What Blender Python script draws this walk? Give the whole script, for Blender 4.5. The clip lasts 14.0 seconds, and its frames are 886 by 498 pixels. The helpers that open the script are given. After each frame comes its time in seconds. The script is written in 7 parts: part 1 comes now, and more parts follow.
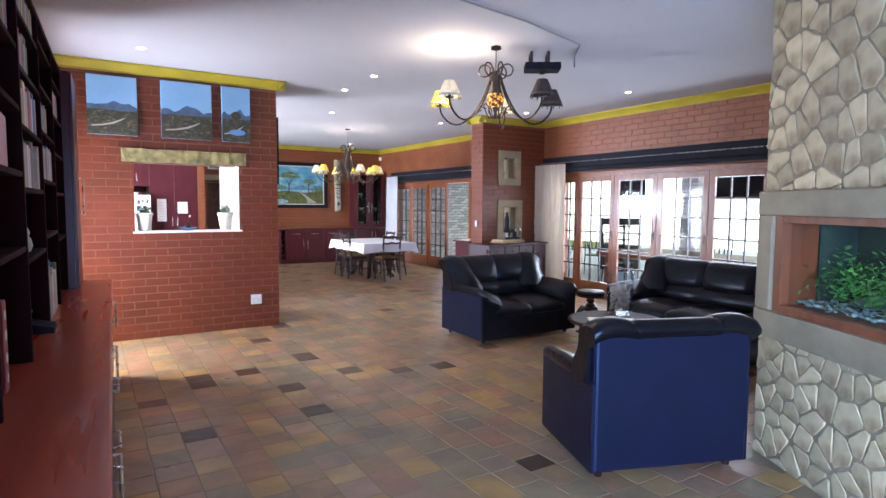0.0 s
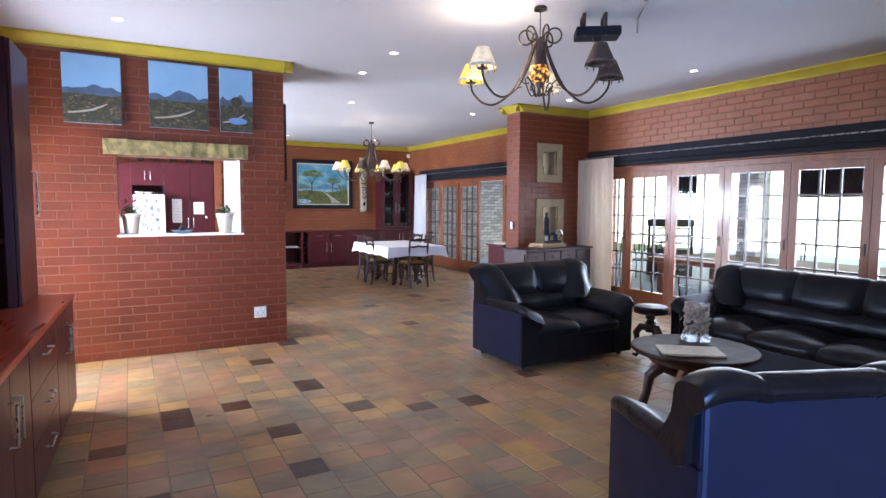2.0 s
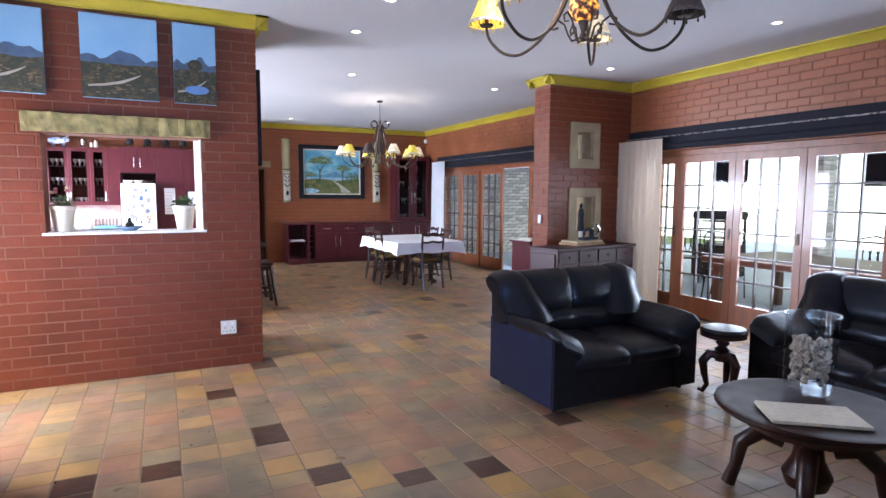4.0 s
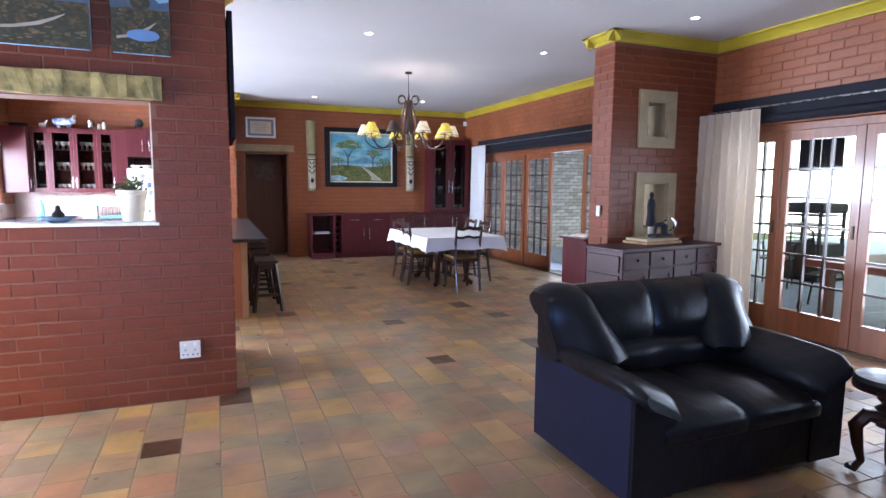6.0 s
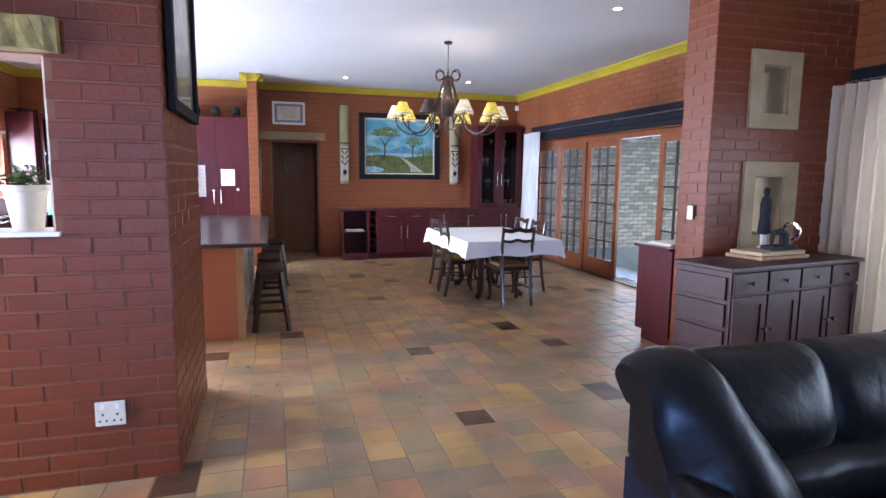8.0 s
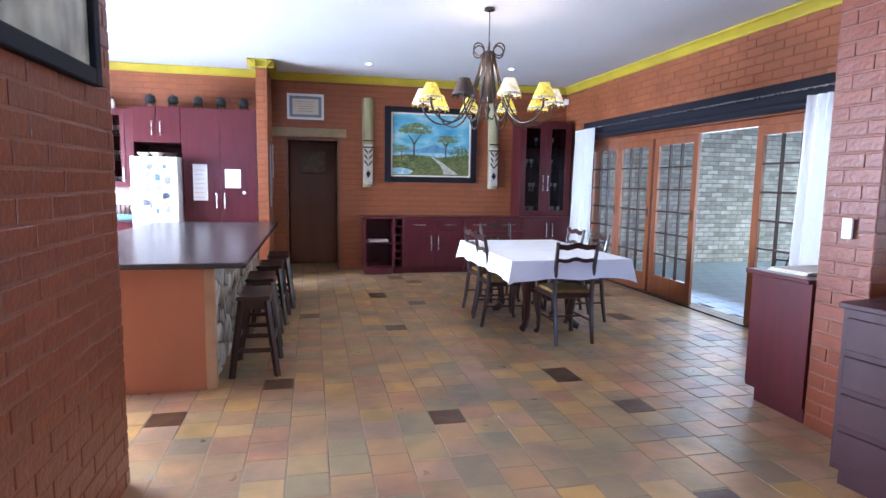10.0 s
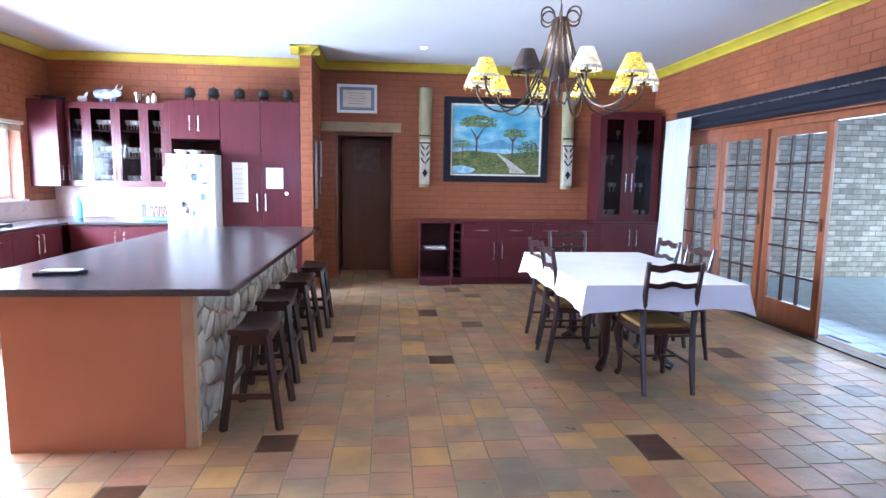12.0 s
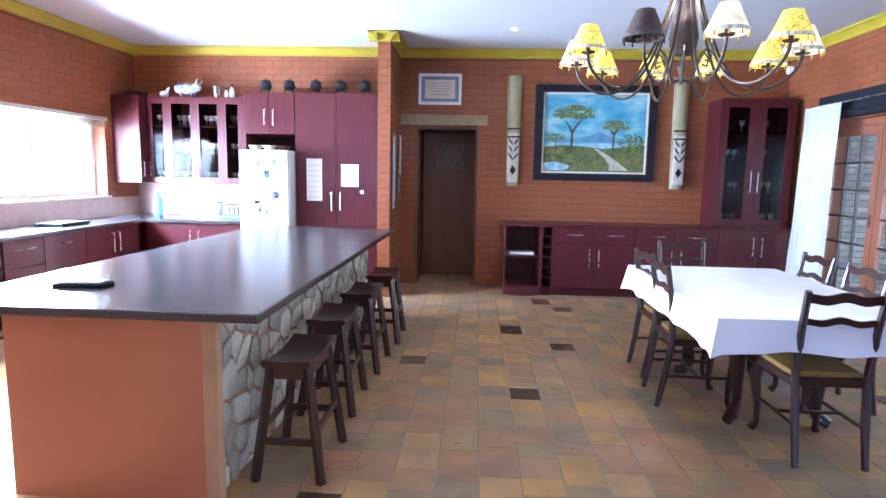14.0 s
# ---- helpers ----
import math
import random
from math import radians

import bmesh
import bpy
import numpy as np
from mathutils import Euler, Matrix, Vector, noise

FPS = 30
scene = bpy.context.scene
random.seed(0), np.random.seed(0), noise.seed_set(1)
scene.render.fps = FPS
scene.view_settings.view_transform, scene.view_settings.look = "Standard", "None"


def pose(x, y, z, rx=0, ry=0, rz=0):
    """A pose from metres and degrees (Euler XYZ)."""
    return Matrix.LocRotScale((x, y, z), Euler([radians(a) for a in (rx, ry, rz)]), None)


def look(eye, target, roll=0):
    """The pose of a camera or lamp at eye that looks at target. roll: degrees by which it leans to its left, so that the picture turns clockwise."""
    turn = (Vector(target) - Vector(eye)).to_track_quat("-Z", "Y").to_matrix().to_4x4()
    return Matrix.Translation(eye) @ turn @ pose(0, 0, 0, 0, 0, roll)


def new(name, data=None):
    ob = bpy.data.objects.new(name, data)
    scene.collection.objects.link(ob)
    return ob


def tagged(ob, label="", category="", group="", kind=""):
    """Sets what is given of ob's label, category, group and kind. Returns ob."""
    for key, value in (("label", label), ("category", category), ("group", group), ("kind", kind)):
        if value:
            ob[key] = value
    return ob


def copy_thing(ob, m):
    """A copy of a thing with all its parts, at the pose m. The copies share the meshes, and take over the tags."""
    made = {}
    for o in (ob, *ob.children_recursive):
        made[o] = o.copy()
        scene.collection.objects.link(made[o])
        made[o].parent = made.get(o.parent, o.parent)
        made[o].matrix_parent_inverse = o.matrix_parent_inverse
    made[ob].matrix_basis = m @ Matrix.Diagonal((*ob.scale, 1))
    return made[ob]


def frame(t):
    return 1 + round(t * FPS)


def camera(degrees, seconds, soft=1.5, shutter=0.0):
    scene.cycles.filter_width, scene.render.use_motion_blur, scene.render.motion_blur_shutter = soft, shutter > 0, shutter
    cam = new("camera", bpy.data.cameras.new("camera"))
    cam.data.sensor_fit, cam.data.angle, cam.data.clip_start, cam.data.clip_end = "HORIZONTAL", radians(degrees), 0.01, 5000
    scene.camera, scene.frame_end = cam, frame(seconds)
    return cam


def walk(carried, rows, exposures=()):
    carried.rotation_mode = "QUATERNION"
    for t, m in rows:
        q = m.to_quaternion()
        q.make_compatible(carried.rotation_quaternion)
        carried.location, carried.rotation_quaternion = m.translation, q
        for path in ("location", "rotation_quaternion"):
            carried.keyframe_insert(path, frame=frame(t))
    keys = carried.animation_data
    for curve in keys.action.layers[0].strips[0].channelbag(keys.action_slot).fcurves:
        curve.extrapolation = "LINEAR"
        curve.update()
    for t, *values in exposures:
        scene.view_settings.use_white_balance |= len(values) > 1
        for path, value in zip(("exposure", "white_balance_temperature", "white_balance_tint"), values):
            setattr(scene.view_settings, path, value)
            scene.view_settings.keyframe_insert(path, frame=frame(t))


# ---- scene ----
cam = camera(75.4, 14.0)
PATH = [
    (0, (2.501, 0.438, 1.512), (3.554, 2.13, 1.356), 0.4),
    (0.5, (2.598, 0.611, 1.504), (3.626, 2.32, 1.349), 0.4),
    (1, (2.74, 0.822, 1.494), (3.74, 2.547, 1.34), 0.3),
    (1.5, (2.895, 1.039, 1.484), (3.869, 2.779, 1.331), 0.3),
    (2, (3.034, 1.278, 1.492), (3.991, 3.028, 1.338), 0.3),
    (2.5, (3.209, 1.528, 1.485), (4.156, 3.283, 1.33), 0.3),
    (2.7, (3.271, 1.621, 1.506), (4.216, 3.376, 1.342), 0.2),
    (4.8, (3.995, 2.744, 1.479), (4.821, 4.554, 1.28), 0.5),
    (5, (4.051, 2.848, 1.467), (4.866, 4.664, 1.266), 0.5),
    (5.5, (4.24, 3.14, 1.456), (5.017, 4.971, 1.244), 0.5),
    (6, (4.404, 3.438, 1.443), (5.138, 5.285, 1.22), 0.5),
    (6.5, (4.567, 3.735, 1.444), (5.264, 5.594, 1.203), 0.5),
    (7, (4.722, 4.033, 1.439), (5.372, 5.908, 1.193), 0.6),
    (7.5, (4.85, 4.333, 1.443), (5.452, 6.224, 1.194), 0.6),
    (8, (4.967, 4.623, 1.449), (5.53, 6.526, 1.197), 0.6),
    (8.2, (5.016, 4.74, 1.445), (5.564, 6.647, 1.194), 0.6),
    (10.3, (5.42, 6.095, 1.397), (5.826, 8.04, 1.164), 0.8),
    (10.5, (5.488, 6.205, 1.412), (5.863, 8.155, 1.171), 0.7),
    (11, (5.566, 6.448, 1.401), (5.894, 8.407, 1.161), 0.8),
    (11.5, (5.637, 6.662, 1.405), (5.89, 8.631, 1.164), 0.9),
    (12, (5.684, 6.886, 1.418), (5.875, 8.862, 1.176), 0.9),
    (12.5, (5.721, 7.089, 1.418), (5.853, 9.069, 1.173), 1.0),
    (13, (5.765, 7.311, 1.411), (5.81, 9.295, 1.167), 0.9),
    (13.5, (5.772, 7.484, 1.414), (5.73, 9.468, 1.165), 1.0),
    (14, (5.766, 7.604, 1.425), (5.649, 9.584, 1.168), 1.1),
]
walk(cam, [(t, look(eye, target, roll)) for t, eye, target, roll in PATH], [(0, 0.18, 6950, 16), (5, 0.08, 6750, 15), (8, 0.15, 6650, 15), (11, 0.58, 6000, 12), (14, 0.76, 5850, 12)])

# ---- world, sun, large lights ----
world = bpy.data.worlds.new("world")
scene.world = world
world.use_nodes = True
wn = world.node_tree
sky = wn.nodes.new("ShaderNodeTexSky")
sky.sky_type, sky.sun_disc = "NISHITA", False
sky.sun_elevation, sky.sun_rotation = radians(48), radians(70)
wn.links.new(sky.outputs[0], wn.nodes["Background"].inputs[0])
wn.nodes["Background"].inputs[1].default_value = 0.15


def lamp(name, kind, m, energy, color=(1, 1, 1), **kw):
    data = bpy.data.lights.new(name, kind)
    data.energy, data.color = energy, color
    for key, value in kw.items():
        if key == "size":
            data.size = value
        elif key == "size_y":
            data.shape, data.size_y = "RECTANGLE", value
        elif key == "radius":
            data.shadow_soft_size = value
        elif key == "spread":
            data.spread = value
        elif key == "angle":
            data.angle = value
        elif key == "spot":
            data.spot_size, data.spot_blend = value, 0.7
    ob = new(name, data)
    ob.matrix_world = m
    return ob


lamp("sun", "SUN", look((40, 15, 45), (0, 0, 0)), 3.5, (1, 0.95, 0.86), angle=radians(0.5))
DAY = (0.62, 0.77, 1.0)
lamp("sky_living_doors", "AREA", look((10.2, 5.3, 1.3), (0, 5.3, 1.3)), 340, DAY, size=4.6, size_y=2.0)
lamp("sky_dining_doors", "AREA", look((10.5, 11.6, 1.35), (0, 11.6, 1.0)), 75, DAY, size=3.6, size_y=2.0)
lamp("sky_kitchen_window", "AREA", look((1.0, 12.65, 1.55), (6, 12.4, 0.2)), 980, DAY, size=2.4, size_y=0.85)
lamp("sky_kitchen_door", "AREA", look((1.35, 10.42, 1.15), (5.2, 8.5, 0.2)), 420, (0.66, 0.78, 1.0), size=1.1, size_y=1.8)
lamp("sky_side_door", "AREA", look((1.7, 6.78, 1.15), (9, 6.6, 0.7)), 240, (0.66, 0.77, 1.0), size=0.75, size_y=1.7)
lamp("sky_near_window", "AREA", look((1.9, -0.95, 1.25), (5.0, 1.5, 0.0)), 390, (0.30, 0.52, 1.0), size=1.9, size_y=1.5, spread=radians(140))

# ---- materials ----
MATS = {}


def mat(name, col, rough=0.6, metal=0.0, col2=None, scale=6.0, bump=0.0, bscale=60.0, stretch=(1, 1, 1), vary=0.0, coat=0.0,
        emit=None, emit_strength=0.0, trans=0.0, ior=1.45, alpha=None, detail=5.0, third=None, rvar=0.12, spec=0.5):
    """A procedural surface: two tones mixed by noise, fine relief, and a shade that differs from object to object."""
    m = bpy.data.materials.new(name)
    m.use_nodes = True
    nt = m.node_tree
    b = nt.nodes["Principled BSDF"]
    L = nt.links.new
    b.inputs["Metallic"].default_value = metal
    b.inputs["IOR"].default_value = ior
    b.inputs["Specular IOR Level"].default_value = spec
    b.inputs["Coat Weight"].default_value = coat
    b.inputs["Coat Roughness"].default_value = 0.12
    b.inputs["Transmission Weight"].default_value = trans
    tc = nt.nodes.new("ShaderNodeTexCoord")
    mp = nt.nodes.new("ShaderNodeMapping")
    mp.inputs["Scale"].default_value = stretch
    L(tc.outputs["Object"], mp.inputs["Vector"])
    n1 = nt.nodes.new("ShaderNodeTexNoise")
    n1.inputs["Scale"].default_value, n1.inputs["Detail"].default_value = scale, detail
    L(mp.outputs[0], n1.inputs["Vector"])
    c2 = col2 or tuple(min(1, c * 0.78) for c in col)
    ramp = nt.nodes.new("ShaderNodeValToRGB")
    ramp.color_ramp.elements[0].position, ramp.color_ramp.elements[1].position = 0.32, 0.68
    ramp.color_ramp.elements[0].color, ramp.color_ramp.elements[1].color = (*col, 1), (*c2, 1)
    if third:
        e = ramp.color_ramp.elements.new(0.5)
        e.color = (*third, 1)
    L(n1.outputs[0], ramp.inputs[0])
    out = ramp.outputs[0]
    if vary:
        oi = nt.nodes.new("ShaderNodeObjectInfo")
        ge = nt.nodes.new("ShaderNodeNewGeometry")
        ad = nt.nodes.new("ShaderNodeMath")
        ad.operation = "ADD"
        L(oi.outputs["Random"], ad.inputs[0])
        L(ge.outputs["Random Per Island"], ad.inputs[1])
        fr = nt.nodes.new("ShaderNodeMath")
        fr.operation = "FRACT"
        L(ad.outputs[0], fr.inputs[0])
        mr = nt.nodes.new("ShaderNodeMapRange")
        mr.inputs["To Min"].default_value, mr.inputs["To Max"].default_value = 1 - vary, 1 + vary
        L(fr.outputs[0], mr.inputs["Value"])
        hs = nt.nodes.new("ShaderNodeHueSaturation")
        L(mr.outputs[0], hs.inputs["Value"])
        L(out, hs.inputs["Color"])
        out = hs.outputs[0]
    L(out, b.inputs["Base Color"])
    rr = nt.nodes.new("ShaderNodeMapRange")
    rr.inputs["To Min"].default_value, rr.inputs["To Max"].default_value = max(0.02, rough - rvar), min(1, rough + rvar)
    L(n1.outputs[0], rr.inputs["Value"])
    L(rr.outputs[0], b.inputs["Roughness"])
    if bump:
        n2 = nt.nodes.new("ShaderNodeTexNoise")
        n2.inputs["Scale"].default_value, n2.inputs["Detail"].default_value = bscale, 6
        L(mp.outputs[0], n2.inputs["Vector"])
        bp = nt.nodes.new("ShaderNodeBump")
        bp.inputs["Strength"].default_value, bp.inputs["Distance"].default_value = bump, 0.01
        L(n2.outputs[0], bp.inputs["Height"])
        L(bp.outputs[0], b.inputs["Normal"])
    if emit:
        b.inputs["Emission Color"].default_value = (*emit, 1)
        b.inputs["Emission Strength"].default_value = emit_strength
    MATS[name] = m
    return m


def tile_mat(name):
    """Slate: each tile takes its own hue out of tans, greens, greys and rusts, with cleft figure inside it."""
    m = mat(name, (0.5, 0.5, 0.5), 0.34, col2=(1, 1, 1), scale=9, bump=0.45, bscale=10, rvar=0.16, spec=0.36)
    nt, L = m.node_tree, m.node_tree.links.new
    b = nt.nodes["Principled BSDF"]
    oi, ge = nt.nodes.new("ShaderNodeObjectInfo"), nt.nodes.new("ShaderNodeNewGeometry")
    ad, fr = nt.nodes.new("ShaderNodeMath"), nt.nodes.new("ShaderNodeMath")
    ad.operation, fr.operation = "ADD", "FRACT"
    L(oi.outputs["Random"], ad.inputs[0])
    L(ge.outputs["Random Per Island"], ad.inputs[1])
    L(ad.outputs[0], fr.inputs[0])
    r = nt.nodes.new("ShaderNodeValToRGB")
    r.color_ramp.interpolation = "CONSTANT"
    k_ = 1.44
    tones = [(0, (0.26, 0.150, 0.085)), (0.13, (0.22, 0.120, 0.075)), (0.27, (0.20, 0.150, 0.09)), (0.38, (0.32, 0.185, 0.060)), (0.47, (0.150, 0.135, 0.095)),
             (0.58, (0.25, 0.110, 0.075)), (0.67, (0.33, 0.205, 0.095)), (0.74, (0.125, 0.105, 0.085)), (0.81, (0.21, 0.135, 0.10)), (0.90, (0.27, 0.155, 0.12)), (0.965, (-0.06, -0.05, -0.02))]
    els = r.color_ramp.elements
    tones = [(q, tuple((v * 0.62 + g * 0.38) * k_ for v, g in zip(c, (0.245, 0.154, 0.076)))) for q, c in tones]
    els[0].position, els[0].color = 0, (*tones[0][1], 1)
    els[1].position, els[1].color = tones[1][0], (*tones[1][1], 1)
    for p, c in tones[2:]:
        els.new(p).color = (*c, 1)
    L(fr.outputs[0], r.inputs[0])
    n = nt.nodes.new("ShaderNodeTexNoise")
    n.inputs["Scale"].default_value, n.inputs["Detail"].default_value, n.inputs["Distortion"].default_value = 2.6, 9, 0.5
    L(ge.outputs["Position"], n.inputs["Vector"])
    for link in [q for q in nt.links if q.to_node.bl_idname == "ShaderNodeMapping"]:
        nt.links.remove(link)
    L(ge.outputs["Position"], [q for q in nt.nodes if q.bl_idname == "ShaderNodeMapping"][0].inputs["Vector"])
    r2 = nt.nodes.new("ShaderNodeValToRGB")
    r2.color_ramp.elements[0].position, r2.color_ramp.elements[1].position = 0.35, 0.68
    r2.color_ramp.elements[0].color, r2.color_ramp.elements[1].color = (0.70, 0.73, 0.77, 1), (1.26, 1.16, 1.0, 1)
    L(n.outputs[0], r2.inputs[0])
    mx = nt.nodes.new("ShaderNodeMix")
    mx.data_type, mx.blend_type = "RGBA", "MULTIPLY"
    mx.inputs["Factor"].default_value = 1
    L(r.outputs[0], mx.inputs[6])
    L(r2.outputs[0], mx.inputs[7])
    L(mx.outputs[2], b.inputs["Base Color"])
    return m


def glass_mat(name, tint=(1, 1, 1), rough=0.0, strength=0.88, gloss=(0.5, 0.018)):
    m = bpy.data.materials.new(name)
    m.use_nodes = True
    nt = m.node_tree
    nt.nodes.remove(nt.nodes["Principled BSDF"])
    tr, gl, mx, fr = (nt.nodes.new("ShaderNode" + k) for k in ("BsdfTransparent", "BsdfGlossy", "MixShader", "LayerWeight"))
    tr.inputs[0].default_value = (*[c * strength for c in tint], 1)
    gl.inputs["Roughness"].default_value = rough
    fr.inputs["Blend"].default_value = 0.5
    pw, ml = nt.nodes.new("ShaderNodeMath"), nt.nodes.new("ShaderNodeMath")
    pw.operation, ml.operation = "POWER", "MULTIPLY_ADD"
    pw.inputs[1].default_value, ml.inputs[1].default_value, ml.inputs[2].default_value = 5, *gloss
    nt.links.new(fr.outputs["Facing"], pw.inputs[0])
    nt.links.new(pw.outputs[0], ml.inputs[0])
    nt.links.new(ml.outputs[0], mx.inputs[0])
    nt.links.new(tr.outputs[0], mx.inputs[1])
    nt.links.new(gl.outputs[0], mx.inputs[2])
    nt.links.new(mx.outputs[0], nt.nodes["Material Output"].inputs[0])
    MATS[name] = m
    return m


BRICK = mat("painted_brick", (0.172, 0.036, 0.013), 0.36, col2=(0.112, 0.025, 0.010), scale=2.6, spec=0.42, bump=0.4, bscale=40, vary=0.07)
BRICK_OR = mat("varnished_orange_brick", (0.265, 0.078, 0.029), 0.45, col2=(0.20, 0.056, 0.021), scale=2.4, bump=0.35, bscale=45, vary=0.06)
MORTAR = mat("painted_mortar", (0.135, 0.036, 0.017), 0.55, col2=(0.20, 0.082, 0.052), scale=1.3, bump=0.3, bscale=90)
MORTAR_OR = mat("varnished_mortar", (0.20, 0.058, 0.023), 0.6, col2=(0.16, 0.045, 0.018), scale=2.2, bump=0.3, bscale=90)
PLASTER_RED = mat("terracotta_plaster", (0.42, 0.160, 0.082), 0.6, col2=(0.36, 0.13, 0.068), scale=1.2, bump=0.1, bscale=60)
CEIL = mat("ceiling_paint", (0.59, 0.575, 0.58), 0.85, col2=(0.55, 0.54, 0.545), scale=0.7, bump=0.05, bscale=40)
YELLOW = mat("yellow_cornice_paint", (0.46, 0.35, 0.028), 0.55, col2=(0.38, 0.29, 0.028), scale=3)
GROUT = mat("grout", (0.31, 0.23, 0.145), 0.7, col2=(0.20, 0.14, 0.09), scale=1.3, bump=0.3)
SLATE = tile_mat("slate_tile")
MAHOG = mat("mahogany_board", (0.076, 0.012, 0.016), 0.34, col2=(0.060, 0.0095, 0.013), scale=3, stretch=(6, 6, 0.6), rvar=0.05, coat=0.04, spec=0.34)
# Worktop tone far above MAHOG: window light falling on it is put in.
MAHOG_TOP_LIT = mat("mahogany_top_lit", (0.44, 0.068, 0.034), 0.28, col2=(0.35, 0.052, 0.027), scale=3, stretch=(5, 0.5, 1), rvar=0.02, coat=0.15, detail=1.5)
DARKWOOD = mat("dark_stained_wood", (0.040, 0.012, 0.009), 0.36, col2=(0.024, 0.008, 0.006), scale=8, stretch=(1, 1, 0.2), bump=0.08, coat=0.3)
SHELFWOOD = mat("dark_shelf_wood", (0.022, 0.006, 0.008), 0.7, col2=(0.015, 0.004, 0.006), scale=5, stretch=(1, 1, 0.3), spec=0.05)
TABLEWOOD = mat("worn_table_wood", (0.035, 0.013, 0.010), 0.5, col2=(0.020, 0.008, 0.007), scale=8, bump=0.1, spec=0.18)
DOORWOOD = mat("meranti_frame", (0.24, 0.072, 0.028), 0.35, col2=(0.17, 0.05, 0.02), scale=6, stretch=(3, 3, 0.25), bump=0.08, coat=0.25)
INNERDOOR = mat("brown_door_wood", (0.15, 0.06, 0.03), 0.45, col2=(0.12, 0.046, 0.024), scale=4, stretch=(4, 4, 0.3), bump=0.1)
LEATHER = mat("black_leather", (0.010, 0.008, 0.009), 0.33, col2=(0.007, 0.006, 0.007), scale=5, bump=0.8, bscale=8, coat=0.03, spec=0.32)
# Blue-leaning base: sky light on the dark leather is put in.
BLUED_LEATHER = mat("sky_blued_leather", (0.009, 0.010, 0.028), 0.42, col2=(0.008, 0.009, 0.021), scale=4, bump=0.1, bscale=120)
BLACK = mat("black_fabric", (0.009, 0.009, 0.014), 0.75, col2=(0.014, 0.014, 0.02), scale=10, spec=0.2)
# Specular tint puts the sky's blue sheen into both leathers.
for _n, _k in ((LEATHER, (0.60, 0.76, 1.0)), (BLUED_LEATHER, (0.40, 0.58, 1.0))):
    _n.node_tree.nodes["Principled BSDF"].inputs["Specular Tint"].default_value = (*_k, 1)
IRON = mat("brown_iron", (0.075, 0.050, 0.036), 0.42, metal=0.6, col2=(0.045, 0.03, 0.022), scale=20, bump=0.1)
STEEL = mat("brushed_steel", (0.62, 0.62, 0.62), 0.28, metal=1.0, scale=30)
CLOTH = mat("white_tablecloth", (0.80, 0.80, 0.83), 0.85, col2=(0.74, 0.74, 0.78), scale=4, bump=0.25, bscale=12)
CURTAIN = mat("cream_curtain", (0.88, 0.79, 0.68), 0.9, col2=(0.80, 0.73, 0.64), scale=5, bump=0.2, bscale=150, stretch=(1, 1, 0.3))
WHITE = mat("white_enamel", (0.80, 0.80, 0.80), 0.35, col2=(0.76, 0.76, 0.76), scale=4)
CREAM = mat("cream_ceramic", (0.70, 0.64, 0.54), 0.5, col2=(0.6, 0.54, 0.44), scale=6)
PLASTIC = mat("white_plastic", (0.72, 0.70, 0.66), 0.4)
GRANITE = mat("dark_granite", (0.055, 0.047, 0.05), 0.24, col2=(0.035, 0.03, 0.03), scale=90, rvar=0.05)
SIDEWOOD = mat("purple_brown_wood", (0.042, 0.013, 0.017), 0.42, col2=(0.028, 0.009, 0.012), scale=8, stretch=(1, 1, 0.3), bump=0.1, spec=0.25)
SANDSTONE = mat("sandstone", (0.33, 0.25, 0.15), 0.75, col2=(0.24, 0.175, 0.10), scale=5, bump=0.5, bscale=18)
LINTELSTONE = mat("rough_lintel_stone", (0.33, 0.26, 0.10), 0.8, col2=(0.13, 0.11, 0.05), scale=14, bump=0.9, bscale=16)
STONE = mat("cladding_stone", (0.60, 0.45, 0.25), 0.85, col2=(0.32, 0.21, 0.11), third=(0.49, 0.36, 0.19), scale=7, bump=0.5, bscale=22, vary=0.28)
STONE_JOINT = mat("stone_mortar", (0.34, 0.255, 0.155), 0.95, col2=(0.19, 0.135, 0.08), scale=9, bump=0.5)
CURTAIN_WHITE = mat("white_curtain", (0.90, 0.90, 0.90), 0.9, col2=(0.84, 0.84, 0.86), scale=5, bump=0.2, bscale=150, stretch=(1, 1, 0.3))
for _c, _k, _f in ((CURTAIN, (0.93, 0.85, 0.74, 1), 0.6), (CURTAIN_WHITE, (0.92, 0.92, 0.94, 1), 0.5)):
    _nt = _c.node_tree
    _b, _o = _nt.nodes["Principled BSDF"], _nt.nodes["Material Output"]
    _t, _m = _nt.nodes.new("ShaderNodeBsdfTranslucent"), _nt.nodes.new("ShaderNodeMixShader")
    _t.inputs[0].default_value, _m.inputs[0].default_value = _k, _f
    _nt.links.new(_b.outputs[0], _m.inputs[1])
    _nt.links.new(_t.outputs[0], _m.inputs[2])
    _nt.links.new(_m.outputs[0], _o.inputs[0])
GLASS = glass_mat("window_glass")
GLASS_DARK = glass_mat("cabinet_glass", (0.75, 0.72, 0.72), gloss=(0.12, 0.006))
LEAF = mat("leaf", (0.05, 0.10, 0.025), 0.6, col2=(0.03, 0.07, 0.02), scale=8, vary=0.35)
PATIO = mat("patio_paving", (0.48, 0.58, 0.72), 0.6, col2=(0.40, 0.48, 0.60), scale=5, bump=0.2)
OUTBRICK = mat("outside_face_brick", (0.72, 0.70, 0.72), 0.8, col2=(0.50, 0.45, 0.44), scale=9, bump=0.4, vary=0.3)
OUTMORTAR = mat("outside_mortar", (0.26, 0.25, 0.25), 0.9, bump=0.3)
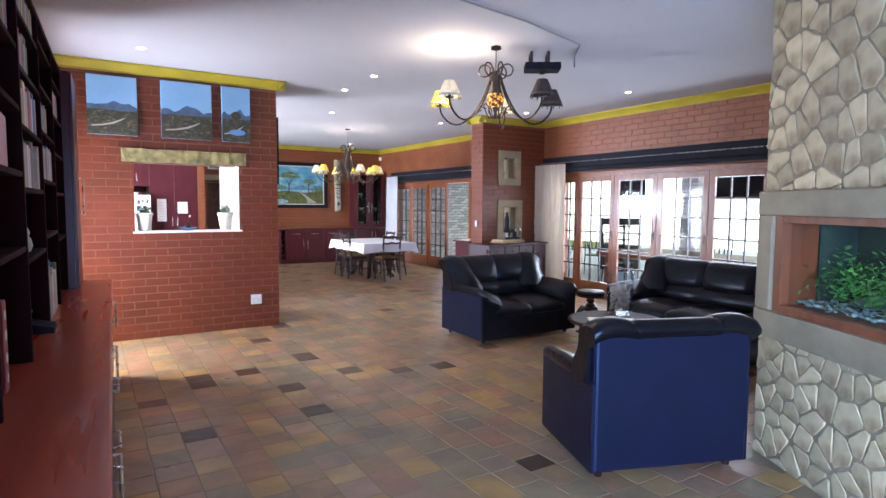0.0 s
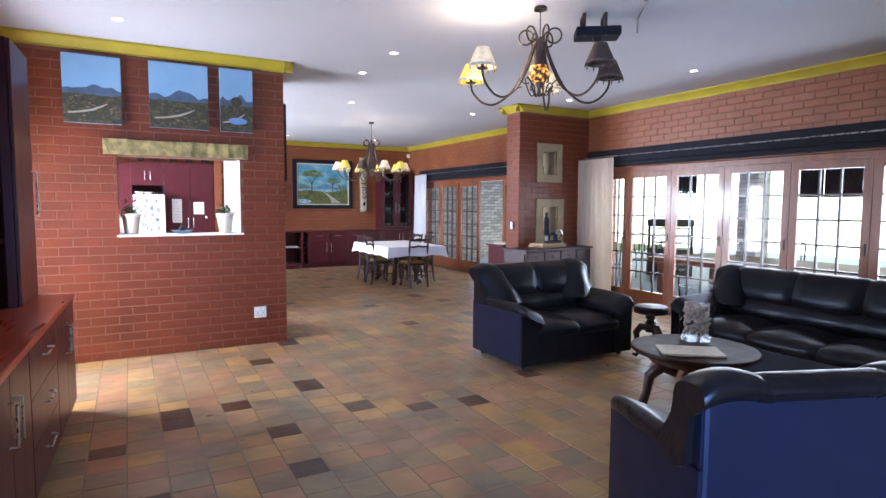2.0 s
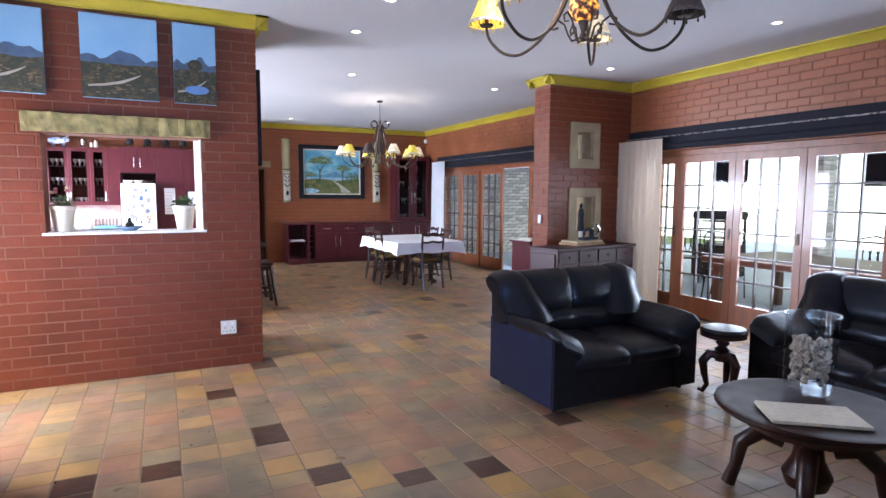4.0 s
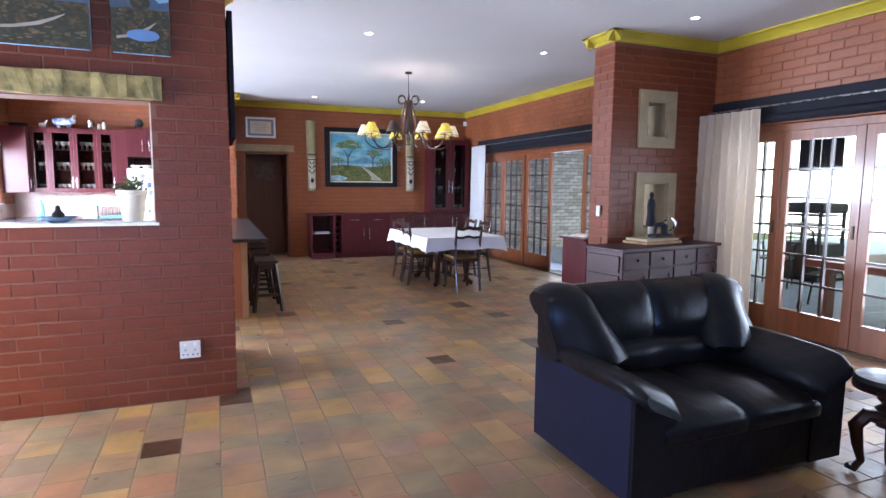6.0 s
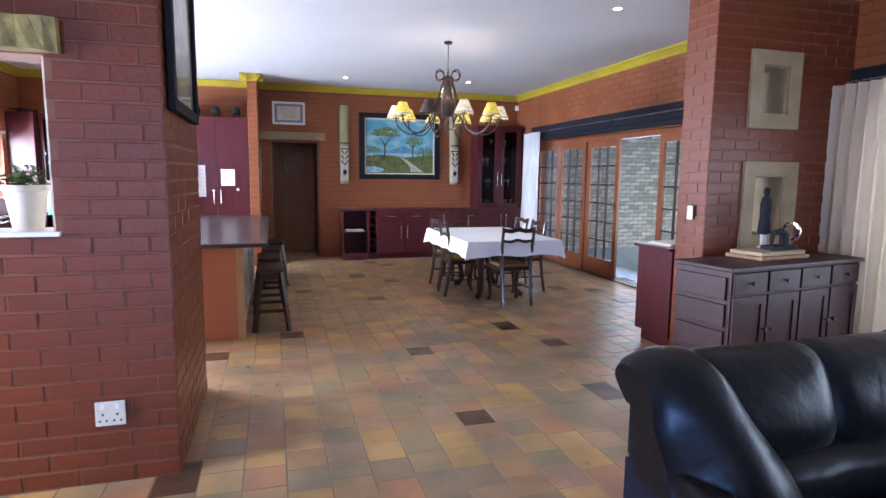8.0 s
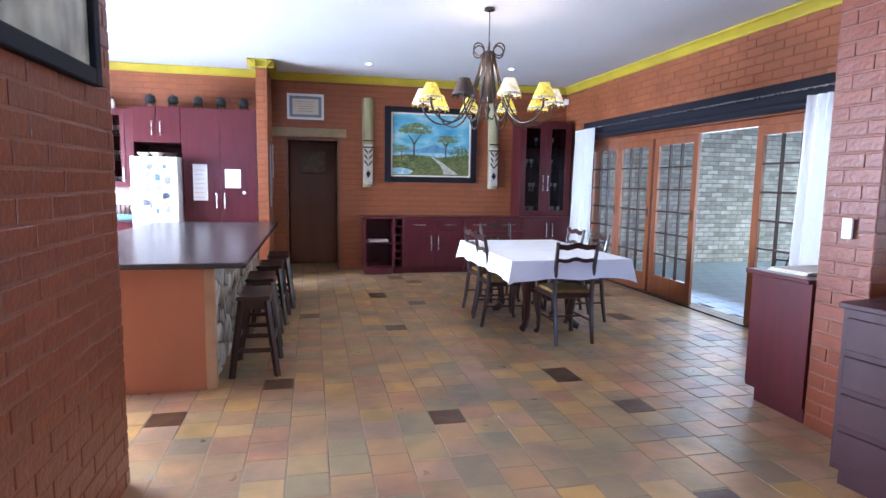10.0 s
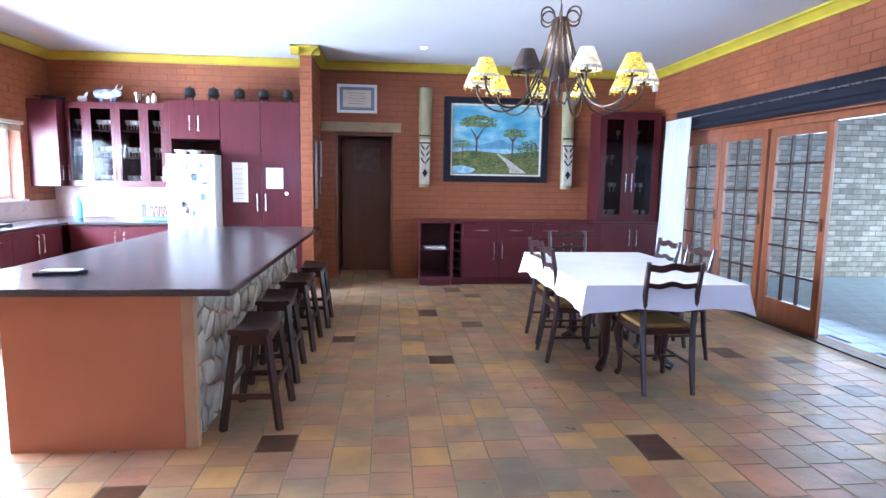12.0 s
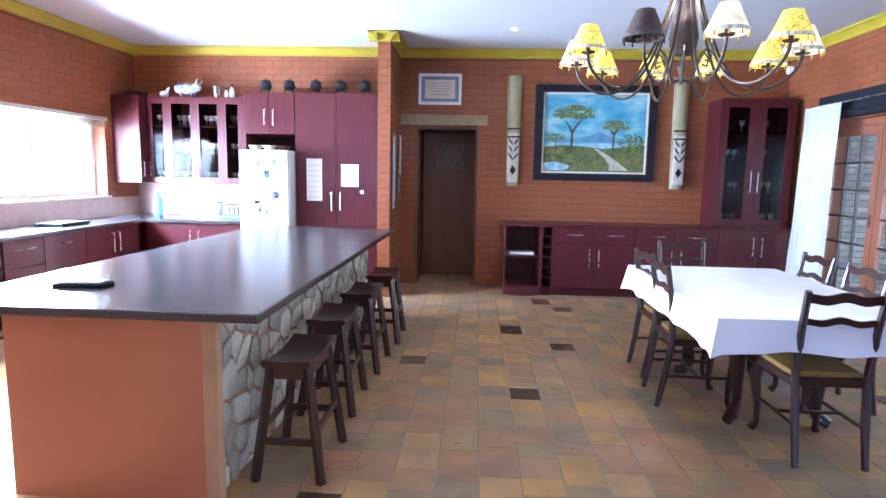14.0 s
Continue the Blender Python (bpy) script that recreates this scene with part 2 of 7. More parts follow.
LAMPGLOW = mat("lamp_glow", (1, 1, 1), 0.4, emit=(1, 0.93, 0.82), emit_strength=25)
AMBER = mat("amber_lit_weave", (0.20, 0.09, 0.03), 0.6, col2=(0.05, 0.025, 0.015), scale=38, emit=(1.0, 0.42, 0.08), emit_strength=1.6)
_r = [q for q in AMBER.node_tree.nodes if q.bl_idname == "ShaderNodeValToRGB"][0]
_r.color_ramp.elements[0].color, _r.color_ramp.elements[1].color = (0.03, 0.008, 0.004, 1), (1.0, 0.46, 0.08, 1)
_r.color_ramp.elements[0].position, _r.color_ramp.elements[1].position = 0.46, 0.66
AMBER.node_tree.links.new(_r.outputs[0], AMBER.node_tree.nodes["Principled BSDF"].inputs["Emission Color"])
BULB = mat("bulb_glow", (1, 0.9, 0.6), 0.4, emit=(1, 0.72, 0.3), emit_strength=14)
SHADE_ON = mat("lit_beaded_shade", (0.52, 0.38, 0.05), 0.7, col2=(0.10, 0.06, 0.02), third=(0.62, 0.52, 0.25), scale=95, emit=(1.0, 0.62, 0.06), emit_strength=0.62, bump=0.4)
SHADE_WHITE = mat("pale_beaded_shade", (0.68, 0.63, 0.5), 0.7, col2=(0.2, 0.16, 0.1), scale=22, emit=(1.0, 0.85, 0.6), emit_strength=0.5)
SHADE_OFF = mat("brown_unlit_shade", (0.075, 0.045, 0.034), 0.75, col2=(0.05, 0.03, 0.022), scale=20, bump=0.4)
_nt = SHADE_ON.node_tree
_r = [q for q in _nt.nodes if q.bl_idname == "ShaderNodeValToRGB"][0]
_els = _r.color_ramp.elements
_els[0].color, _els[1].color, _els[2].color = (1.0, 0.86, 0.22, 1), (0.66, 0.50, 0.07, 1), (0.28, 0.19, 0.03, 1)
_nt.links.new(_r.outputs[0], _nt.nodes["Principled BSDF"].inputs["Emission Color"])
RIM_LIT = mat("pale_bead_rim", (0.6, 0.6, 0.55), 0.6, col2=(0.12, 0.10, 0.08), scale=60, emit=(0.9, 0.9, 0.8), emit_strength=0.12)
RIM_OFF = mat("dull_bead_rim", (0.12, 0.09, 0.08), 0.6, col2=(0.03, 0.02, 0.02), scale=60)

# ---- mesh helpers ----
def mesh_of(name, bm, material, smooth=False):
    me = bpy.data.meshes.new(name)
    bm.normal_update()
    bm.to_mesh(me)
    bm.free()
    for m in (material if isinstance(material, (list, tuple)) else [material]):
        me.materials.append(m)
    if smooth:
        me.polygons.foreach_set("use_smooth", [True] * len(me.polygons))
        me.set_sharp_from_angle(angle=radians(38))
    return me


def part(name, bm, material, parent=None, label="", smooth=False):
    """Links a bmesh as one mesh object under a thing or a part."""
    ob = new(name, mesh_of(name, bm, material, smooth))
    if parent:
        ob.parent = parent
    if label:
        ob["label"] = label
    return ob


def thing(name, label, category, group="", at=(0, 0, 0), rz=0):
    ob = new(name)
    ob.empty_display_size = 0.1
    ob.matrix_world = pose(*at, 0, 0, rz)
    return tagged(ob, label, category, group)


def box(bm, x0, x1, y0, y1, z0, z1, bevel=0.0, seg=1):
    r = bmesh.ops.create_cube(bm, size=1, matrix=Matrix.Translation(((x0 + x1) / 2, (y0 + y1) / 2, (z0 + z1) / 2)) @ Matrix.Diagonal((abs(x1 - x0), abs(y1 - y0), abs(z1 - z0), 1)))
    if bevel:
        es = list({e for v in r["verts"] for e in v.link_edges})
        bmesh.ops.bevel(bm, geom=es, offset=bevel, segments=seg, profile=0.5, affect="EDGES")
    return bm


def boxes(*dims, bevel=0.0, seg=1):
    bm = bmesh.new()
    for d in dims:
        b2 = bmesh.new()
        box(b2, *d, bevel=bevel, seg=seg)
        me = bpy.data.meshes.new("tmp")
        b2.to_mesh(me)
        b2.free()
        bm.from_mesh(me)
        bpy.data.meshes.remove(me)
    return bm


def lathe(profile, seg=20, at=(0, 0, 0), bm=None):
    """A turned shape from (radius, height) pairs."""
    bm = bm or bmesh.new()
    rings = []
    for r, z in profile:
        rings.append([bm.verts.new((at[0] + r * math.cos(2 * math.pi * i / seg), at[1] + r * math.sin(2 * math.pi * i / seg), at[2] + z)) for i in range(seg)] if r > 1e-5 else [bm.verts.new((at[0], at[1], at[2] + z))])
    for a, b in zip(rings, rings[1:]):
        for i in range(seg):
            j = (i + 1) % seg
            if len(a) == 1 and len(b) == 1:
                continue
            if len(a) == 1:
                bm.faces.new((a[0], b[j], b[i]))
            elif len(b) == 1:
                bm.faces.new((a[i], a[j], b[0]))
            else:
                bm.faces.new((a[i], a[j], b[j], b[i]))
    return bm


def tube(points, radius, seg=8, bm=None, closed_ends=True):
    """A round bar along points; radius may be one number or one for each point."""
    bm = bm or bmesh.new()
    pts = [Vector(p) for p in points]
    rad = radius if isinstance(radius, (list, tuple)) else [radius] * len(pts)
    rings, up = [], None
    for i, p in enumerate(pts):
        d = (pts[min(i + 1, len(pts) - 1)] - pts[max(i - 1, 0)]).normalized()
        if up is None:
            up = Vector((0, 0, 1)) if abs(d.z) < 0.9 else Vector((1, 0, 0))
        s = d.cross(up).normalized()
        up = s.cross(d).normalized()
        rings.append([bm.verts.new(p + rad[i] * (math.cos(2 * math.pi * k / seg) * s + math.sin(2 * math.pi * k / seg) * up)) for k in range(seg)])
    for a, b in zip(rings, rings[1:]):
        for k in range(seg):
            j = (k + 1) % seg
            bm.faces.new((a[k], a[j], b[j], b[k]))
    if closed_ends:
        bm.faces.new(rings[0][::-1])
        bm.faces.new(rings[-1])
    return bm


def prism(outline, y0, y1, axis="y", bm=None):
    """An outline (two coordinates a point) drawn out along one axis."""
    bm = bm or bmesh.new()
    put = {"y": lambda a, b, c: (a, c, b), "x": lambda a, b, c: (c, a, b), "z": lambda a, b, c: (a, b, c)}[axis]
    lo = [bm.verts.new(put(a, b, y0)) for a, b in outline]
    hi = [bm.verts.new(put(a, b, y1)) for a, b in outline]
    n = len(outline)
    bm.faces.new(lo)
    bm.faces.new(hi[::-1])
    for i in range(n):
        bm.faces.new((lo[i], hi[i], hi[(i + 1) % n], lo[(i + 1) % n]))
    bmesh.ops.recalc_face_normals(bm, faces=bm.faces)
    return bm


def arc(cx, cy, r, a0, a1, n=8):
    return [(cx + r * math.cos(radians(a0 + (a1 - a0) * i / n)), cy + r * math.sin(radians(a0 + (a1 - a0) * i / n))) for i in range(n + 1)]


def slabs(name, rects, material, kind="structure", label="", category=""):
    ob = part(name, boxes(*rects), material)
    return tagged(ob, label, category, "", kind)


# ---- the building ----
CZ = 2.97
WX = 9.5          # inner face of the glazed wall
HY = 7.5          # front of the hatch wall
HX = 4.5          # its free end
FY = 15.0         # far wall
slabs("floor_slab", [(-0.3, 9.8, -2.6, 17.6, -0.25, -0.0013)], GROUT)
slabs("ceiling", [(-0.3, 9.8, -2.6, 17.6, CZ, CZ + 0.2)], CEIL)
# hatch wall with its opening (2.95..4.05, 1.17..1.94)
HB = 8.66
slabs("wall_hatch", [(2.0, 2.95, HY, 7.72, 0, CZ), (4.05, HX, HY, HB, 0, CZ), (2.95, 4.05, HY, 7.72, 0, 1.17), (2.95, 4.05, HY, 7.72, 1.94, CZ)], MORTAR)
slabs("wall_left", [(1.8, 2.0, -2.4, -2.0, 0, CZ), (1.8, 2.0, 0.1, 6.35, 0, CZ), (1.8, 2.0, -2.0, 0.1, 0, 0.3), (1.8, 2.0, -2.0, 0.1, 2.1, CZ), (1.8, 2.0, 7.2, 7.85, 0, CZ), (1.8, 2.0, 6.35, 7.2, 2.1, CZ)], PLASTER_RED)
slabs("wall_back", [(1.8, 9.8, -2.6, -2.4, 0, CZ)], PLASTER_RED)
KX, KY = 1.3, 14.95
slabs("wall_kitchen_left", [(1.1, KX, 7.85, 9.85, 0, CZ), (1.1, KX, 11.0, 11.4, 0, CZ), (1.1, KX, 9.85, 11.0, 2.1, CZ), (1.1, KX, 14.3, KY, 0, CZ), (1.1, KX, 11.4, 14.3, 0, 1.1), (1.1, KX, 11.4, 14.3, 1.99, CZ)], MORTAR_OR)
slabs("wall_kitchen_front", [(1.1, 2.0, 7.55, 7.85, 0, CZ)], PLASTER_RED)
slabs("wall_kitchen_end", [(1.1, 4.62, KY, KY + 0.2, 0, CZ)], MORTAR_OR)
slabs("wall_pilaster", [(4.62, 4.76, 14.12, FY + 0.2, 0, CZ)], MORTAR_OR)
slabs("wall_far", [(4.76, 4.95, FY, FY + 0.25, 0, CZ), (5.76, 9.8, FY, FY + 0.25, 0, CZ), (4.95, 5.76, FY, FY + 0.25, 2.04, CZ)], MORTAR_OR)
slabs("wall_passage", [(4.75, 4.95, FY + 0.25, 16.6, 0, CZ), (5.76, 5.9, FY + 0.25, 16.6, 0, CZ), (4.75, 5.9, 16.6, 16.8, 0, CZ)], PLASTER_RED)
# the glazed wall: two wide openings
LY0, LY1, DY0, DY1, OZ = 3.0, 7.95, 9.6, 14.25, 2.06
slabs("wall_right", [(WX, 9.8, -2.4, LY0, 0, CZ), (WX, 9.8, LY1, DY0, 0, CZ), (WX, 9.8, DY1, FY, 0, CZ), (WX, 9.8, LY0, LY1, OZ, CZ), (WX, 9.8, DY0, DY1, OZ, CZ)], MORTAR_OR)
# pier between living and dining parts, with two niches cut through it
PX0, PX1, PY0, PY1 = 8.15, WX, 8.28, 8.6
NU, NL = (8.575, 8.84, 1.95, 2.32), (8.575, 8.885, 1.0, 1.48)
slabs("wall_pier", [(PX0, 8.575, PY0, PY1, 0, CZ), (8.885, PX1, PY0, PY1, 0, CZ), (8.575, 8.885, PY0, PY1, 0, NL[2]), (8.575, 8.885, PY0, PY1, NL[3], NU[2]),
                    (8.575, 8.885, PY0, PY1, NU[3], CZ), (8.84, 8.885, PY0, PY1, NU[2], NU[3])], MORTAR)


# cornice: a stepped cove run along each wall
def cornice(name, runs):
    bm = bmesh.new()
    prof = [(0, 0), (0.10, 0), (0.10, -0.018), (0.075, -0.028), (0.04, -0.062), (0.022, -0.085), (0.022, -0.10), (0, -0.10)]
    for (xa, ya), (xb, yb), (nx, ny) in runs:
        rows = []
        for x, y in ((xa, ya), (xb, yb)):
            rows.append([bm.verts.new((x + nx * d, y + ny * d, CZ - 0.001 + h)) for d, h in prof])
        n = len(prof)
        bm.faces.new(rows[0])
        bm.faces.new(rows[1][::-1])
        for i in range(n):
            bm.faces.new((rows[0][i], rows[1][i], rows[1][(i + 1) % n], rows[0][(i + 1) % n]))
    bmesh.ops.recalc_face_normals(bm, faces=bm.faces)
    tagged(part(name, bm, YELLOW), kind="structure")


E0 = 0.1
cornice("cornice", [((2.0, HY), (HX + E0, HY), (0, -1)), ((HX, HY - E0), (HX, HB + E0), (1, 0)), ((1.3, 7.85), (4.05, 7.72), (0, 1)),
                    ((2.0, -2.4), (2.0, HY), (1, 0)),
                    ((WX, -2.4), (WX, PY0), (-1, 0)), ((WX, PY1), (WX, FY), (-1, 0)), ((PX0 - E0, PY0), (WX, PY0), (0, -1)), ((PX0 - E0, PY1), (WX, PY1), (0, 1)),
                    ((PX0, PY0 - E0), (PX0, PY1 + E0), (-1, 0)), ((4.76, FY), (WX, FY), (0, -1)), ((4.76, 14.12 - E0), (4.76, FY), (1, 0)), ((4.62, 14.12 - E0), (4.62, 14.95), (-1, 0)),
                    ((4.62 - E0, 14.12), (4.76 + E0, 14.12), (0, -1)), ((1.3, 14.95), (4.62, 14.95), (0, -1)), ((1.3, 7.85), (1.3, 14.95), (1, 0))])


def soft(bm, x0, x1, y0, y1, z0, z1, r=0.05, seg=3, crown=0.0):
    """A padded block: rounded edges, and a crowned top."""
    b2 = bmesh.new()
    box(b2, x0, x1, y0, y1, z0, z1)
    bmesh.ops.subdivide_edges(b2, edges=b2.edges[:], cuts=3, use_grid_fill=True)
    cx, cy, cz = (x0 + x1) / 2, (y0 + y1) / 2, (z0 + z1) / 2
    hx, hy, hz = (x1 - x0) / 2, (y1 - y0) / 2, (z1 - z0) / 2
    for v in b2.verts:
        p = Vector((v.co.x - cx, v.co.y - cy, v.co.z - cz))
        q = Vector((max(-hx + r, min(hx - r, p.x)), max(-hy + r, min(hy - r, p.y)), max(-hz + r, min(hz - r, p.z))))
        d = p - q
        if d.length > 1e-6:
            d = d.normalized() * r
        f = (1 - (q.x / hx) ** 2) * (1 - (q.y / hy) ** 2)
        v.co = Vector((cx, cy, cz)) + q + d + Vector((0, 0, crown * f if p.z > 0 else 0))
    me = bpy.data.meshes.new("tmp")
    b2.to_mesh(me)
    b2.free()
    bm.from_mesh(me)
    bpy.data.meshes.remove(me)
    return bm


def lofted(sections, bm=None):
    """Closed rings of equal count joined one to the next, ends capped."""
    bm = bm or bmesh.new()
    rings = [[bm.verts.new(p) for p in s] for s in sections]
    n = len(rings[0])
    for a, b in zip(rings, rings[1:]):
        for i in range(n):
            bm.faces.new((a[i], a[(i + 1) % n], b[(i + 1) % n], b[i]))
    bm.faces.new(rings[0])
    bm.faces.new(rings[-1][::-1])
    bmesh.ops.recalc_face_normals(bm, faces=bm.faces)
    return bm


def rounded(cx, cz, hx, hz, r, n=4):
    pts = []
    for sx, sz, a0 in ((1, 1, 0), (-1, 1, 90), (-1, -1, 180), (1, -1, 270)):
        pts += arc(cx + sx * (hx - r), cz + sz * (hz - r), r, a0, a0 + 90, n)
    return pts


def closed(points, x, n=30):
    """A smooth closed ring through (y, z) points at one x."""
    m, out = len(points), []
    for j in range(n):
        t = j * m / n
        i, f = int(t), t - int(t)
        q = [points[(i + k - 1) % m] for k in range(4)]
        c = []
        for d in (0, 1):
            a0, a1, a2, a3 = (p[d] for p in q)
            c.append(0.5 * (2 * a1 + (a2 - a0) * f + (2 * a0 - 5 * a1 + 4 * a2 - a3) * f * f + (3 * a1 - a0 - 3 * a2 + a3) * f ** 3))
        out.append((x, c[0], c[1]))
    return out


def pinch(ring, k):
    """The ring drawn in towards its middle, for a cushion's sewn end."""
    cy, cz = sum(p[1] for p in ring) / len(ring), sum(p[2] for p in ring) / len(ring)
    return [(p[0], cy + (p[1] - cy) * k, cz + (p[2] - cz) * k) for p in ring]


def sofa(w, seats, at, rz, label, d=0.84, h=0.885):
    """A leather sofa that faces local +y."""
    s = thing("sofa" if seats > 1 else "armchair", label, "sofa" if seats > 1 else "armchair", "black leather suite", at, rz)
    x = w / 2
    hd = d / 2
    aw = 0.21
    part("base", boxes((-x + 0.12, x - 0.12, -hd + 0.05, hd - 0.06, 0.05, 0.33), bevel=0.012), BLUED_LEATHER, s, "dark leather lower body, blued by painted-in sky light")
    part("front_panel", boxes((-x + 0.125, x - 0.125, hd - 0.06, hd - 0.02, 0.045, 0.31), bevel=0.012, seg=2), LEATHER, s)
    part("back_panel", boxes((-x + 0.01, x - 0.01, -hd, -hd + 0.05, 0.05, h - 0.06), bevel=0.02, seg=2), BLUED_LEATHER, s, "flat leather back panel, blued by painted-in sky light")
    n = seats
    sw = (w - 2 * aw) / n
    for i in range(n):
        bm = bmesh.new()
        xa, xb = -x + aw - 0.03 * (i == 0) + i * sw, -x + aw + (i + 1) * sw + 0.03 * (i == n - 1)
        sec = []
        for j in range(15):
            u = j / 14
            k = 0.018 * (1 - math.sin(math.pi * u) ** 0.22 if 0 < u < 1 else 1)
            b = 0.022 * math.sin(math.pi * u) - 0.012 * math.sin(math.pi * u) * math.sin(5 * u + i)
            sec.append(closed([(-hd + 0.2, 0.30), (-hd + 0.2, 0.41 - k), (-hd + 0.38, 0.430 + b - k), (hd - 0.22, 0.425 + b - k), (hd - 0.07, 0.408 + b * 0.5 - k), (hd + 0.005 - k, 0.375 - k), (hd + 0.012 - k, 0.32), (hd - 0.03, 0.28), (hd - 0.2, 0.28)], xa + (xb - xa) * u, 40))
        bm.free()
        part("seat_cushion", lofted(sec), LEATHER, s, smooth=True)
    sec = []
    m_ = 6 * n
    for i in range(m_ + 1):
        xx = -x + aw - 0.03 + (w - 2 * aw + 0.06) * i / m_
        k = 0.022 * abs(math.sin(math.pi * n * i / m_)) ** 0.5
        sec.append(closed([(-hd + 0.20 + k, 0.40), (-hd + 0.26 + k, 0.46), (-hd + 0.25 + k, 0.55), (-hd + 0.18, 0.60), (-hd + 0.06, 0.60), (-hd + 0.06, 0.40)], xx))
    part("lumbar_roll", lofted(sec), LEATHER, s, smooth=True)
    for i in range(n):
        xa, xb = -x + aw + i * sw, -x + aw + (i + 1) * sw
        sec = []
        for j in range(13):
            u = j / 12
            k = 0.035 * math.sin(math.pi * u) ** 0.4 if 0 < u < 1 else 0
            r = closed([(-hd + 0.15 + k, 0.56), (-hd + 0.19 + k, 0.63), (-hd + 0.17 + k, 0.73), (-hd + 0.125 + k / 2, h - 0.05), (-hd + 0.06, h),
                        (-hd - 0.015, h - 0.002), (-hd - 0.045, h - 0.05), (-hd + 0.02, h - 0.11), (-hd + 0.05, h - 0.13), (-hd + 0.07, 0.56)], xa + (xb - xa) * u)
            sec.append(pinch(r, 0.93) if j in (0, 12) else r)
        part("back_cushion", lofted(sec), LEATHER, s, smooth=True)
    for sg in (-1, 1):
        # wing: the padded end of the back that sweeps forward into the arm
        sec = []
        for j in range(13):
            u = j / 12
            fw = 0.19 + 0.10 * math.sin(math.pi * min(1, u * 1.15)) ** 0.8 - 0.03 * u
            cr = 0.008 * math.sin(u * 23)
            tz = h + 0.022 * math.sin(math.pi * u) - 0.02 * u ** 3
            r = closed([(-hd + fw + 0.10 + cr, 0.52), (-hd + fw + 0.09, 0.60), (-hd + fw + 0.015, 0.71), (-hd + 0.15, tz - 0.035), (-hd + 0.06, tz), (-hd - 0.025, tz - 0.005),
                        (-hd - 0.05, tz - 0.055), (-hd + 0.02, tz - 0.12), (-hd + 0.05, tz - 0.14), (-hd + 0.08, 0.52)], 0.0)
            r = [(sg * (x + 0.02 - (0.25 + 0.20 * max(0.0, min(1.0, (tz - q[2]) / 0.42))) * (1 - u)), q[1], q[2]) for q in r]
            sec.append(pinch(r, 0.90 if j == 0 else 0.94) if j in (0, 12) else r)
        part("wing", lofted(sec), LEATHER, s, smooth=True)
        # arm: flat outer panel with a padded top that slopes and turns down at the front
        side = [(-hd + 0.01, 0.05), (hd - 0.03, 0.05), (hd - 0.03, 0.515), (hd - 0.08, 0.53), (-hd + 0.25, 0.54), (-hd + 0.05, 0.545), (-hd + 0.01, 0.545)]
        xa, xb = min(sg * (x - 0.13), sg * x), max(sg * (x - 0.13), sg * x)
        part("arm_panel", prism(side, xa, xb, "x"), BLUED_LEATHER, s)
        part("side_panel", prism([(-hd + 0.012, 0.56), (-hd + 0.21, 0.56), (-hd + 0.16, 0.68), (-hd + 0.1, 0.78), (-hd + 0.012, 0.78)], min(sg * (x - 0.05), sg * (x - 0.006)), max(sg * (x - 0.05), sg * (x - 0.006)), "x"), BLUED_LEATHER, s)
        part("arm_front", prism([(sg * (x - 0.004), 0.05), (sg * (x - 0.004), 0.52), (sg * (x - 0.12), 0.485), (sg * (x - 0.235), 0.42), (sg * (x - 0.235), 0.05)], hd - 0.03, hd - 0.010), LEATHER, s)
        part("inner_panel", boxes((min(sg * (x - 0.235), sg * (x - 0.215)), max(sg * (x - 0.235), sg * (x - 0.215)), -hd + 0.06, hd - 0.031, 0.05, 0.42)), LEATHER, s)
        sec = []
        for j in range(15):
            u = j / 14
            yy = -hd + 0.12 + (d - 0.10) * u
            v = max(0.0, (u - 0.78) / 0.22)
            zc = 0.520 - 0.012 * u - 0.020 * v ** 2
            hw = (0.128 + 0.010 * math.sin(math.pi * u)) * (1 - 0.06 * v ** 2)
            th = 0.052 + 0.010 * math.sin(math.pi * u) - 0.010 * v ** 3
            cxx = sg * (x - 0.124)
            ring = [(px, yy + 0.02 * v * (0.5 + (zc - pz) / th * 0.5), pz + 0.40 * (px - cxx) * sg + 0.006 * math.sin(yy * 40 + px * 30) * v) for px, pz in rounded(cxx, zc, hw, th, th * 0.96, 6)]
            if j == 14:
                ring = [(cxx + (a_ - cxx) * 0.8, b_ + 0.006, zc + 0.40 * (a_ - cxx) * sg + (c_ - zc - 0.40 * (a_ - cxx) * sg) * 0.6) for a_, b_, c_ in ring]
            sec.append(ring)
        part("arm_pad", lofted(sec), LEATHER, s, smooth=True)
        for yy in (-hd + 0.08, hd - 0.1):
            part("foot", lathe([(0.022, 0), (0.028, 0.05)], 10, (sg * (x - 0.08), yy, 0)), DARKWOOD, s)
    return s


sofa(1.36, 2, (6.73, 5.745, 0), 180, "black leather two-seat sofa with padded wings, blue sheen tinted in, on slate tiles")
sofa(2.16, 3, (8.10, 4.02, 0), 90, "long black leather three-seat sofa standing before the glazed doors")
sofa(0.97, 1, (5.372, 2.75, 0), -20.5, "black leather armchair with a flat sky-blued back, beside the stone wall", 0.75)

# round coffee table with what stands on it
t = thing("coffee_table", "round dark wooden coffee table with a polished top on bowed legs", "table", at=(6.5, 3.92, 0))
part("tabletop", lathe([(0, 0.455), (0.36, 0.455), (0.41, 0.465), (0.425, 0.48), (0.42, 0.497), (0.40, 0.50), (0.385, 0.497), (0, 0.497)], 40), TABLEWOOD, t, smooth=True)
part("apron", lathe([(0.30, 0.40), (0.31, 0.455)], 32), DARKWOOD, t)
